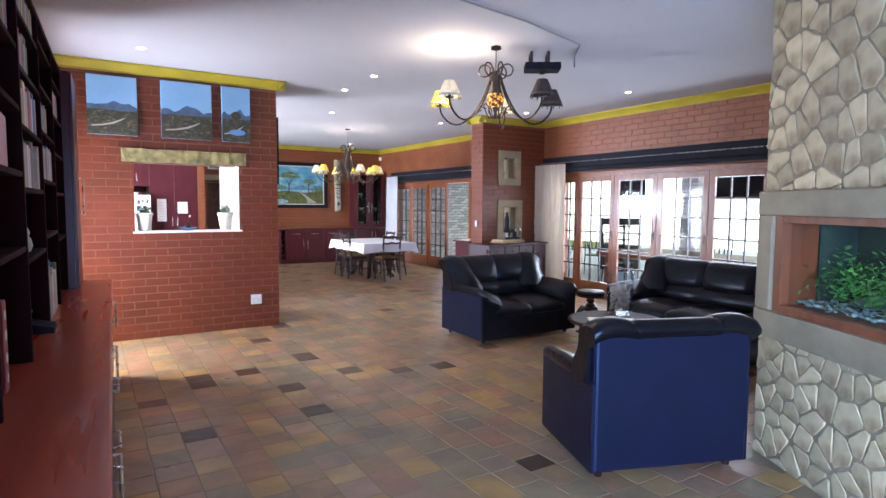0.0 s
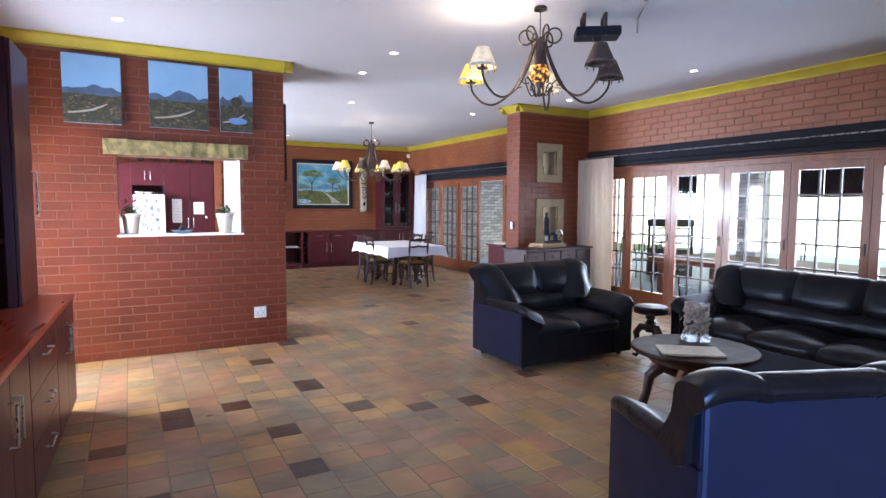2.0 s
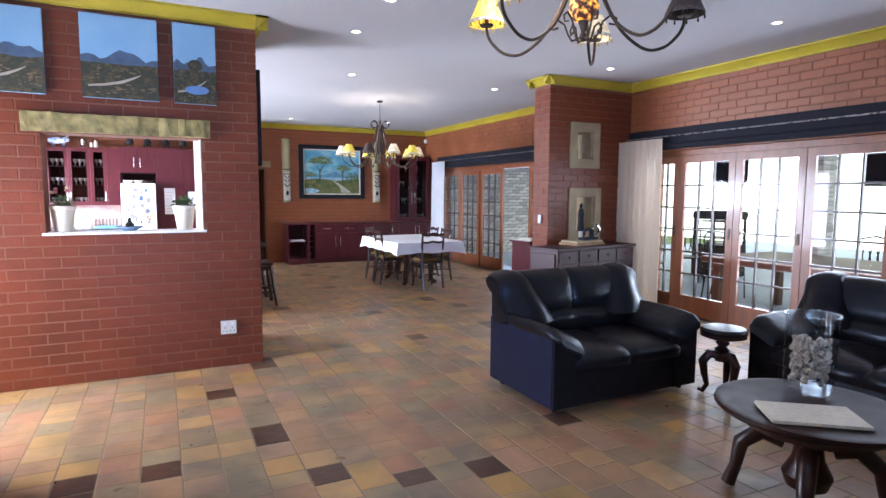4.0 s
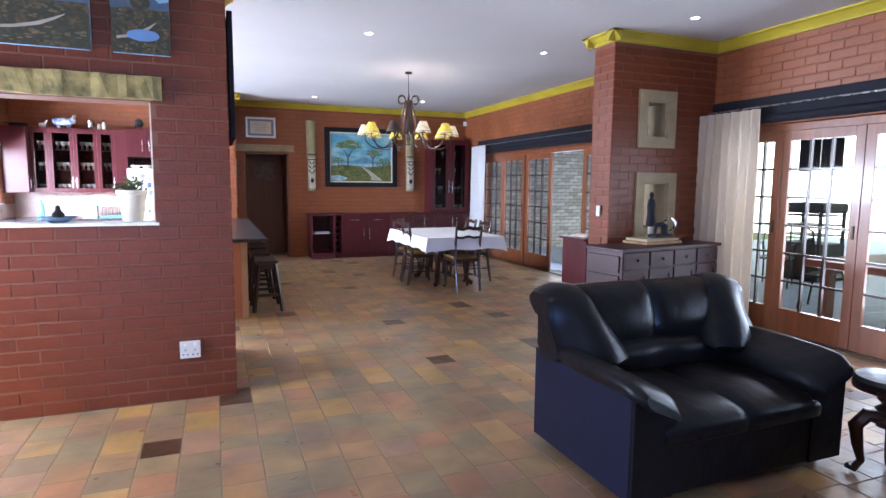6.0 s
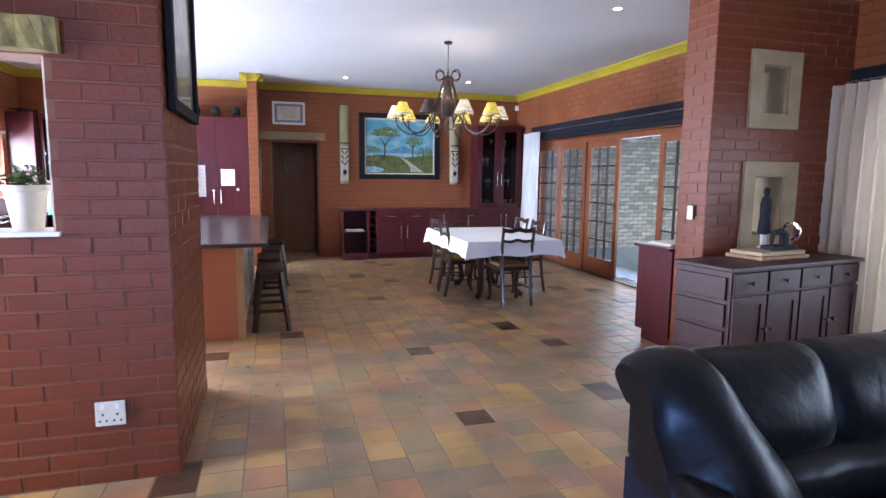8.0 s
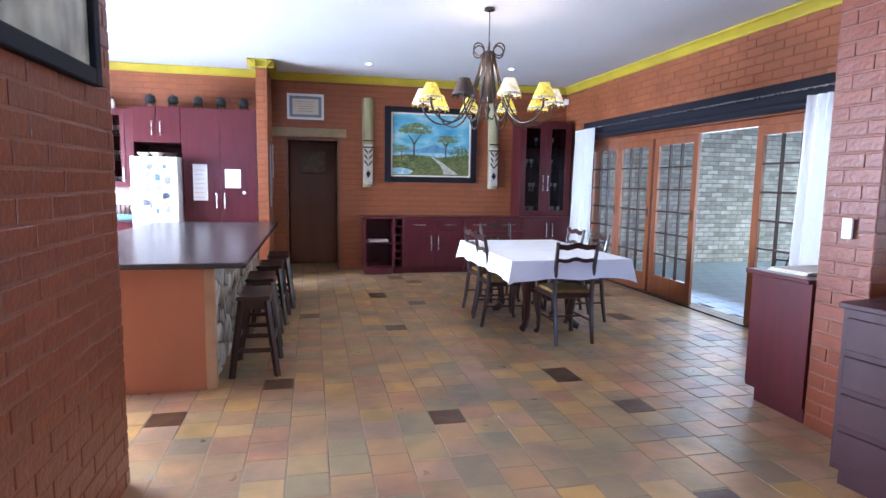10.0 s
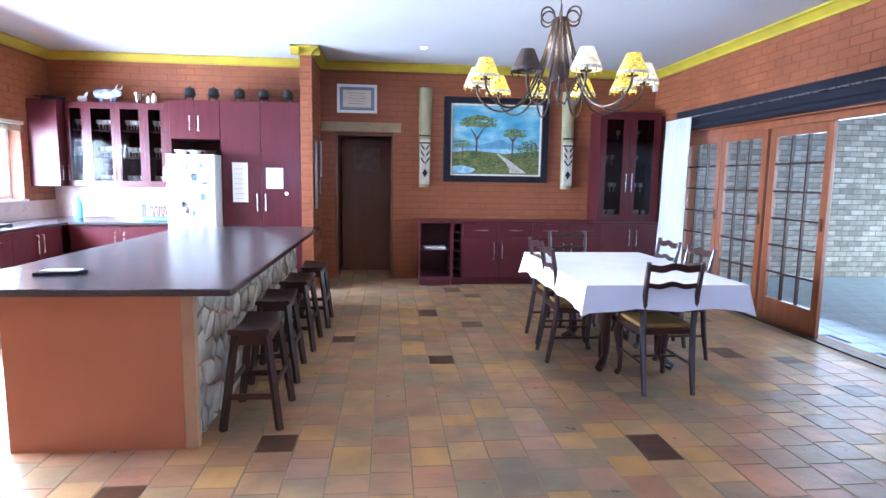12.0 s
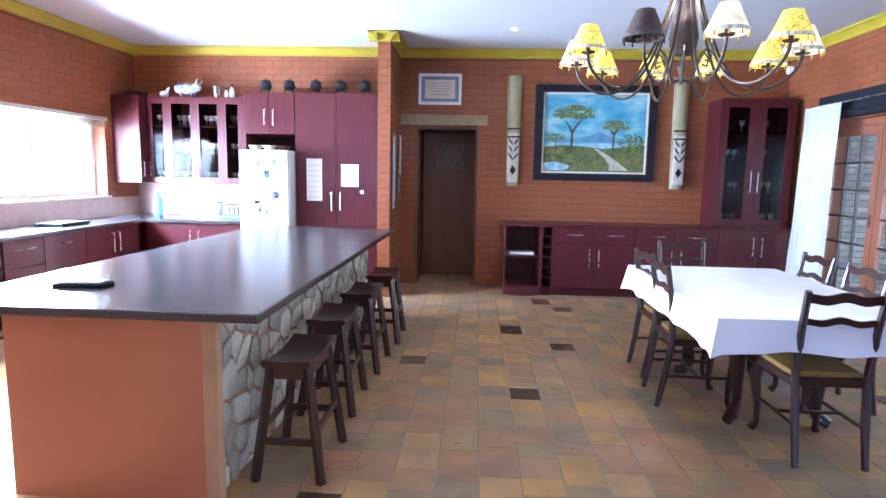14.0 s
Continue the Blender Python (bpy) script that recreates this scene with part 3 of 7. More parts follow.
part("pedestal", lathe([(0, 0.10), (0.09, 0.10), (0.11, 0.16), (0.07, 0.24), (0.06, 0.32), (0.10, 0.40), (0.22, 0.455)], 20), DARKWOOD, t, smooth=True)
for i in range(4):
    a = radians(30 + 90 * i)
    part("leg", tube([(math.cos(a) * r, math.sin(a) * r, z) for r, z in ((0.10, 0.30), (0.20, 0.33), (0.29, 0.25), (0.31, 0.12), (0.34, 0.02))], [0.04, 0.045, 0.04, 0.03, 0.035], 10), DARKWOOD, t, smooth=True)
v = thing("glass_vase", "tall clear glass cylinder half filled with seashells, on the coffee table", "vase", at=(6.70, 4.06, 0.501))
m_clear = glass_mat("vase_glass", (0.96, 0.98, 1.0), 0.02, 0.97, (0.40, 0.04))
part("glass", lathe([(0, 0.0), (0.10, 0.0), (0.115, 0.02), (0.122, 0.38), (0.128, 0.40), (0.118, 0.40), (0.112, 0.03), (0, 0.025)], 28), m_clear, v, smooth=True)
bm = bmesh.new()
rnd = random.Random(4)
for i in range(260):
    a, r, z = rnd.uniform(0, 6.28), 0.086 * math.sqrt(rnd.random()), 0.048 + 0.225 * i / 260
    bmesh.ops.create_icosphere(bm, subdivisions=1, radius=rnd.uniform(0.014, 0.024), matrix=Matrix.Translation((r * math.cos(a), r * math.sin(a), z)) @ Euler((rnd.random() * 3, rnd.random() * 3, 0)).to_matrix().to_4x4() @ Matrix.Diagonal((1, 0.7, 0.5, 1)))
SHELL = mat("seashell", (0.62, 0.50, 0.38), 0.5, col2=(0.42, 0.30, 0.2), scale=30, vary=0.35)
tagged(part("shells", bm, SHELL, v, "cream and brown seashells", smooth=True), kind="stuff")
n = thing("newspaper", "folded newspaper lying on the coffee table", "newspaper", at=(6.36, 3.84, 0.5), rz=-38)
NEWS = mat("newsprint", (0.86, 0.80, 0.66), 0.8, col2=(0.66, 0.62, 0.52), scale=40, stretch=(1, 3, 1))
part("sheet", boxes((-0.2, 0.2, -0.13, 0.13, 0.0, 0.006), (-0.195, 0.2, -0.125, 0.13, 0.007, 0.012)), NEWS, n)

# round stool with three carved legs
s = thing("round_stool", "small round dark stool with a studded pad and carved cabriole legs", "stool", at=(7.49, 5.17, 0))
part("pad", lathe([(0, 0.465), (0.15, 0.46), (0.162, 0.475), (0.165, 0.495), (0.15, 0.515), (0.09, 0.523), (0, 0.525)], 28), LEATHER, s, smooth=True)
part("seat_rim", lathe([(0, 0.44), (0.13, 0.44), (0.16, 0.45), (0.163, 0.468), (0, 0.468)], 28), DARKWOOD, s, smooth=True)
part("stem", lathe([(0, 0.25), (0.05, 0.26), (0.062, 0.29), (0.035, 0.32), (0.06, 0.35), (0.03, 0.375), (0.055, 0.40), (0.04, 0.42), (0.08, 0.44)], 18), DARKWOOD, s, smooth=True)
for i in range(3):
    a = radians(20 + 120 * i)
    part("leg", tube([(math.cos(a) * r, math.sin(a) * r, z) for r, z in ((0.02, 0.30), (0.09, 0.31), (0.135, 0.25), (0.12, 0.15), (0.10, 0.07), (0.13, 0.02), (0.16, 0.035))], [0.035, 0.036, 0.034, 0.026, 0.019, 0.019, 0.015], 10), DARKWOOD, s, smooth=True)

# built-in bookcase over low cupboards; the run leans two degrees off the wall line
LX, LY, LR = 2.66, 6.1, -1.95
def run_thing(name, label, category, along, inset=0.0, z=0.0, group=""):
    """Placed on the run: along = metres from its far end towards the near end, inset = metres behind the lower front."""
    m = pose(LX, LY, 0, 0, 0, LR) @ Matrix.Translation((-inset, -along, z))
    ob = new(name)
    ob.matrix_world = m
    return tagged(ob, label, category, group)


top = run_thing("worktop", "polished red-brown mahogany worktop over the low cupboards", "worktop", 0)
part("board", boxes((-0.62, 0.012, -4.85, 0.012, 0.815, 0.85), bevel=0.008, seg=2), MAHOG_TOP_LIT, top)
for i in range(6):
    c = run_thing("low_cupboard", "dark mahogany low cupboard with steel bar handles", "cupboard", i * 0.81, group="low cupboard run")
    part("body", boxes((-0.6, -0.022, -0.805, -0.002, 0.08, 0.814), (-0.56, -0.06, -0.8, -0.01, 0.0, 0.08)), MAHOG, c)
    if i % 2 == 0:
        for y0, y1, hy in ((-0.80, -0.405, -0.45), (-0.40, -0.005, -0.35)):
            d = part("door", boxes((-0.02, 0.0, y0, y1, 0.085, 0.81), bevel=0.002), MAHOG, c)
            part("handle", tube([(0, hy, 0.52), (0.03, hy, 0.52), (0.03, hy, 0.70), (0, hy, 0.70)], 0.006, 8), STEEL, d, "brushed steel bar handle")
    else:
        for z0, z1 in ((0.085, 0.32), (0.325, 0.56), (0.565, 0.81)):
            d = part("drawer_front", boxes((-0.02, 0.0, -0.80, -0.005, z0, z1), bevel=0.002), MAHOG, c)
            zc = (z0 + z1) / 2 + 0.03
            part("handle", tube([(0, -0.5, zc), (0.03, -0.5, zc), (0.03, -0.31, zc), (0, -0.31, zc)], 0.006, 8), STEEL, d, "brushed steel bar handle")
BI = 0.27
tall = run_thing("tall_cupboard", "tall mahogany cupboard with one door beside the bookcase", "cupboard", 0, 0.2, 0.85)
part("body", boxes((-0.40, -0.022, -0.54, 0.0, 0.0, 1.62)), MAHOG, tall)
d = part("door", boxes((-0.02, 0.0, -0.535, -0.003, 0.004, 1.616), bevel=0.002), MAHOG, tall)
part("handle", tube([(0, -0.06, 0.55), (0.03, -0.06, 0.55), (0.03, -0.06, 0.85), (0, -0.06, 0.85)], 0.006, 8), STEEL, d, "brushed steel bar handle")
case = run_thing("bookcase", "tall dark open bookcase, shelves half full of books and ornaments", "bookcase", 0.54, BI, 0.851)
levels = [0.0, 0.42, 0.72, 0.98, 1.22, 1.45]
cols = [0.0, 0.72, 1.48, 2.26, 3.02, 3.8, 4.3]
part("back_board", boxes((-0.34, -0.325, -4.3, 0.0, 0.0, 1.6)), SHELFWOOD, case)
for y in cols:
    part("upright", boxes((-0.325, 0.0, -y - 0.012, -y + 0.012, 0.0, 1.6), bevel=0.002), SHELFWOOD, case)
for j in range(6):
    for k, z in enumerate(levels):
        zz = z + (0.06 if j % 2 and k else 0.0)
        if k:
            part("shelf", boxes((-0.325, -0.004, -cols[j + 1] + 0.013, -cols[j] - 0.013, zz - 0.022, zz), bevel=0.001), SHELFWOOD, case)
part("top_board", boxes((-0.34, 0.0, -4.31, 0.012, 1.6, 1.625)), SHELFWOOD, case)
BOOKC = [mat("book_" + c, rgb, 0.6, col2=tuple(v * 0.8 for v in rgb), scale=8) for c, rgb in (("red", (0.30, 0.05, 0.05)), ("pink", (0.5, 0.25, 0.28)), ("white", (0.6, 0.58, 0.54)), ("green", (0.10, 0.16, 0.10)), ("blue", (0.08, 0.14, 0.28)), ("tan", (0.4, 0.28, 0.16)), ("grey", (0.25, 0.25, 0.27)))]
rnd = random.Random(11)
BOOKN = ("red", "pink", "cream", "dark green", "blue", "tan", "grey")


def books(j, k, y0, y1, hmax=0.21):
    """A row of books on shelf k of bay j, between y0 and y1 of the bay."""
    y = cols[j] + 0.02 + y0
    z = levels[k] + (0.06 if j % 2 and k else 0.0)
    while y < cols[j] + y1:
        th, h, dp = rnd.uniform(0.018, 0.045), hmax * rnd.uniform(0.78, 1.0), rnd.uniform(0.15, 0.2)
        c = rnd.randrange(len(BOOKC))
        b = run_thing("book", f"{BOOKN[c]} hardback book standing on a dark shelf", "book", 0.54 + y + th, BI + 0.012, 0.85 + z, "books on the shelves")
        part("cover", boxes((-dp, 0, 0, th - 0.001, 0, h), bevel=0.002), BOOKC[c], b)
        y += th + 0.001


books(2, 5, 0.1, 0.7, 0.14)
books(2, 4, 0.35, 0.7, 0.17)
books(2, 3, 0.1, 0.66, 0.2)
books(2, 2, 0.05, 0.7, 0.22)
books(1, 3, 0.3, 0.7, 0.17)
books(1, 2, 0.1, 0.68, 0.2)
books(0, 4, 0.2, 0.6, 0.17)
books(3, 2, 0.3, 0.7, 0.2)
books(3, 4, 0.15, 0.6, 0.17)
books(1, 0, 0.1, 0.55, 0.3)
books(4, 3, 0.1, 0.5, 0.2)
WOODC = mat("carved_wood", (0.28, 0.14, 0.06), 0.6, col2=(0.18, 0.08, 0.03), scale=18, bump=0.4)
GOLD = mat("brass_yellow", (0.6, 0.42, 0.08), 0.35, metal=0.7)
PALE = mat("pale_stoneware", (0.5, 0.46, 0.42), 0.5)


def figure(name, label, along, z, s, material):
    f = run_thing(name, label, "ornament", along, BI + 0.07, 0.851 + z)
    part("body", lathe([(0, 0), (0.04 * s, 0), (0.055 * s, 0.04 * s), (0.045 * s, 0.09 * s), (0.03 * s, 0.11 * s), (0, 0.115 * s)], 14), material, f, smooth=True)
    part("head", lathe([(0, 0.10 * s), (0.03 * s, 0.105 * s), (0.042 * s, 0.13 * s), (0.03 * s, 0.16 * s), (0, 0.165 * s)], 14), material, f, smooth=True)
    part("ear", lathe([(0.012 * s, 0), (0, 0.03 * s)], 6, (0.0, 0.022 * s, 0.155 * s)), material, f)
    part("ear", lathe([(0.012 * s, 0), (0, 0.03 * s)], 6, (0.0, -0.022 * s, 0.155 * s)), material, f)


figure("owl_figure", "small carved brown wooden owl on a shelf", 3.75, 0.72, 1.0, WOODC)
figure("cat_figure", "small pale stoneware animal on a shelf", 3.9, 0.48, 0.8, PALE)
figure("dog_figure", "small grey carved figure at the foot of a shelf", 2.3, 0.42, 0.7, PALE)
st = run_thing("star_ornament", "small yellow star ornament on a shelf", "ornament", 3.3, BI + 0.06, 0.85 + 1.22)
part("star", prism([(0.05 * (1 if i % 2 == 0 else 0.42) * math.cos(radians(90 + 36 * i)), 0.06 + 0.05 * (1 if i % 2 == 0 else 0.42) * math.sin(radians(90 + 36 * i))) for i in range(10)], -0.008, 0.008, "x"), GOLD, st)
f = run_thing("binder", "red and white patterned lever-arch file standing on the worktop", "folder", 3.26, 0.30, 0.851)
part("cover", boxes((-0.26, 0, 0, 0.07, 0, 0.32), bevel=0.003), BOOKC[0], f)
for zz in (0.05, 0.12, 0.20, 0.27):
    part("spine_spot", prism(arc(0.035, zz, 0.018, 0, 342, 12), 0.0005, 0.002, "x"), BOOKC[2], f, "cream spot on the spine")
f = run_thing("binder", "dark blue lever-arch file standing on the worktop", "folder", 3.42, 0.30, 0.851)
part("cover", boxes((-0.27, 0, 0, 0.08, 0, 0.33), bevel=0.003), BLACK, f)
b = run_thing("bottle", "blue bottle standing in the bookcase", "bottle", 1.5, BI + 0.05, 0.851)
part("body", lathe([(0, 0), (0.035, 0), (0.037, 0.02), (0.037, 0.22), (0.015, 0.27), (0.014, 0.31), (0, 0.31)], 16), BOOKC[4], b, smooth=True)
ph = run_thing("telephone", "dark desk telephone with a pale coiled cord on the worktop", "telephone", 2.15, 0.33, 0.851)
part("base", prism([(-0.09, 0), (0.09, 0), (0.09, 0.03), (-0.09, 0.075)], -0.08, 0.08, "y"), BLACK, ph)
part("handset", tube([(-0.06, -0.09, 0.09), (-0.02, -0.05, 0.10), (-0.02, 0.05, 0.10), (-0.06, 0.09, 0.09)], [0.02, 0.014, 0.014, 0.02], 8), BLACK, ph, smooth=True)
part("cord", tube([(-0.05 + 0.03 * math.cos(a * 0.7), 0.10 + 0.012 * a, 0.05 + 0.05 * math.sin(a * 0.45)) for a in range(8)], 0.004, 6), PLASTIC, ph, "pale cord loop")

# side door in the wall by the bookcase
dr = tagged(new("door_side"), "glazed wooden side door in the left wall", "door", kind="structure")
part("frame", boxes((1.83, 1.97, 6.352, 6.40, 0, 2.098), (1.83, 1.97, 7.15, 7.198, 0, 2.098), (1.83, 1.97, 6.40, 7.15, 2.05, 2.098)), DOORWOOD, dr)
part("rail", boxes((1.87, 1.91, 6.41, 7.14, 0.01, 0.25), (1.87, 1.91, 6.41, 6.50, 0.25, 2.04), (1.87, 1.91, 7.05, 7.14, 0.25, 2.04), (1.87, 1.91, 6.50, 7.05, 1.95, 2.04)), DOORWOOD, dr)
part("pane", boxes((1.888, 1.892, 6.50, 7.05, 0.25, 1.95)), GLASS, dr).visible_shadow = False

# stone lintel, sill and pictures on the hatch wall
l = thing("stone_lintel", "rough-hewn yellowish stone lintel over the kitchen hatch", "lintel", at=(3.49, 7.49, 1.945))
bm = bmesh.new()
box(bm, -0.65, 0.63, -0.05, 0.0, 0.0, 0.14)
bmesh.ops.subdivide_edges(bm, edges=[e for e in bm.edges if e.calc_length() > 0.5], cuts=26, use_grid_fill=True)
for vv in bm.verts:
    if vv.co.y < -0.01:
        vv.co += Vector((0, 0.018 * noise.noise(vv.co * 14), 0.012 * noise.noise(vv.co * 9 + Vector((5, 0, 0)))))
part("block", bm, LINTELSTONE, l)
slabs("hatch_sill", [(2.93, 4.07, 7.47, 7.74, 1.172, 1.19)], WHITE, label="pale sill of the kitchen hatch")
slabs("hatch_reveal", [(4.04, 4.049, 7.505, 7.715, 1.191, 1.935)], CREAM)

SKYB = mat("painted_sky", (0.14, 0.32, 0.53), 0.75, col2=(0.24, 0.42, 0.57), scale=1.6)
HILL1 = mat("painted_far_hill", (0.07, 0.12, 0.20), 0.8, col2=(0.05, 0.08, 0.12), scale=12)
HILL2 = mat("painted_dark_veld", (0.045, 0.045, 0.03), 0.8, col2=(0.09, 0.065, 0.035), scale=22, third=(0.03, 0.035, 0.025))
ROAD = mat("painted_track", (0.36, 0.32, 0.27), 0.8, scale=9)
SCRUB = mat("painted_scrub", (0.13, 0.085, 0.045), 0.8, col2=(0.03, 0.04, 0.025), scale=9, vary=0.5)
for nm, x0, x1, z0, z1, sd in (("canvas_painting", 2.545, 3.005, 2.215, 2.825, 1), ("canvas_painting", 3.235, 3.755, 2.215, 2.835, 2), ("canvas_painting", 3.865, 4.18, 2.215, 2.84, 3)):
    w, h = x1 - x0, z1 - z0
    p = thing(nm, ("unframed canvas of blue sky over a track", "wide canvas of a blue mountain and track", "narrow unframed canvas with a tree and pool")[sd - 1] + " hung on painted brick", "painting", "three canvases", ((x0 + x1) / 2, 7.482, z0))
    part("canvas", boxes((-w / 2, w / 2, -0.03, 0, 0, h), bevel=0.003), SKYB, p)
    rr = random.Random(sd)
    for q, (mm, base, amp, yy) in enumerate(((HILL1, 0.50, 0.09, -0.0315), (HILL2, 0.42, 0.03, -0.0325))):
        top_ = [(-w / 2 + w * i / 12, h * (base + amp * noise.noise(Vector((i * 0.45 + sd * 7, q * 3.1, 0))) + (amp * 0.9 * math.exp(-((i - 7) / 2.0) ** 2) if q == 0 else 0))) for i in range(13)]
        part("painted_hill", prism(top_ + [(w / 2, 0.001), (-w / 2, 0.001)], yy, yy + 0.001), mm, p)
    path = [(-0.42, 0.13), (-0.2, 0.15), (0.02, 0.19), (0.17, 0.25), (0.26, 0.30), (0.27, 0.31), (0.14, 0.265), (-0.02, 0.215), (-0.22, 0.175), (-0.42, 0.155)]
    part("painted_track", prism([(a * w, b * h) for a, b in path], -0.0338, -0.0325), ROAD, p)
    bm = bmesh.new()
    for k in range(150):
        u, v_ = rr.uniform(-0.47, 0.47), rr.uniform(0.03, 0.40)
        if abs(v_ - 0.2 - 0.28 * u) < 0.045:
            continue
        ww, hh = w * rr.uniform(0.015, 0.045), h * rr.uniform(0.006, 0.016)
        bm.faces.new([bm.verts.new((u * w + ww * math.cos(a), -0.0327 - 0.0008 * k / 150, v_ * h + hh * math.sin(a))) for a in [1.047 * q for q in range(6)]])
    tagged(part("painted_scrub", bm, SCRUB, p), kind="stuff")
    if sd == 3:
        part("painted_tree", prism([(x * 0.055, 0.30 + y * 0.05) for x, y in arc(0, 0, 1, 0, 340, 14)], -0.034, -0.0326), HILL2, p)
        part("painted_pool", prism([(0.01 + x * 0.09, 0.11 + y * 0.035) for x, y in arc(0, 0, 1, 0, 340, 14)], -0.034, -0.0326), mat("painted_water", (0.12, 0.25, 0.5), 0.6), p)

f = thing("framed_picture", "black-framed picture on the end of the brick wall", "picture", at=(HX + 0.012, 8.0, 1.74))
part("frame", boxes((0, 0.035, -0.43, -0.37, 0, 0.82), (0, 0.035, 0.37, 0.43, 0, 0.82), (0, 0.035, -0.37, 0.37, 0, 0.06), (0, 0.035, -0.37, 0.37, 0.76, 0.82), bevel=0.004), BLACK, f)
part("print", boxes((0.004, 0.012, -0.37, 0.37, 0.06, 0.76)), mat("aged_print", (0.45, 0.40, 0.30), 0.7, col2=(0.18, 0.15, 0.11), scale=9), f)
part("glazing", boxes((0.016, 0.018, -0.37, 0.37, 0.06, 0.76)), glass_mat("picture_glass", (1, 1, 1), 0.02, 0.97), f)


def socket(at, rz, w=0.125, h=0.115, twin=True, label="white twin wall socket on painted brick"):
    s = thing("wall_socket" if twin else "light_switch", label, "socket" if twin else "switch", at=at, rz=rz)
    part("plate", boxes((-w / 2, w / 2, -0.012, 0, 0, h), bevel=0.003, seg=2), PLASTIC, s)
    if twin:
        for sx in (-1, 1):
            part("rocker", boxes((sx * 0.03 - 0.009, sx * 0.03 + 0.009, -0.017, -0.011, h - 0.035, h - 0.012), bevel=0.001), WHITE, s)
            for hx, hz in ((-0.014, 0.02), (0.014, 0.02), (0, 0.05)):
                part("pin_hole", boxes((sx * 0.03 + hx - 0.004, sx * 0.03 + hx + 0.004, -0.0135, -0.0115, hz, hz + 0.009)), BLACK, s)
    else:
        part("rocker", boxes((-0.01, 0.01, -0.017, -0.011, h * 0.35, h * 0.65), bevel=0.001), WHITE, s)


socket((4.22, 7.485, 0.29), 0)
socket((8.132, 8.42, 1.13), -90, 0.06, 0.11, False, "small white light switch on the brick pier")


# chandeliers
def eased(pts, k=4):
    """A smooth run through (r, z) points."""
    out = []
    for i in range(len(pts) - 1):
        a0, a1, a2, a3 = (pts[max(0, min(len(pts) - 1, i + j))] for j in (-1, 0, 1, 2))
        for f in [x / k for x in range(k)]:
            out.append(tuple(0.5 * (2 * p1 + (p2 - p0) * f + (2 * p0 - 5 * p1 + 4 * p2 - p3) * f * f + (3 * p1 - p0 - 3 * p2 + p3) * f ** 3) for p0, p1, p2, p3 in zip(a0, a1, a2, a3)))
    return out + [pts[-1]]


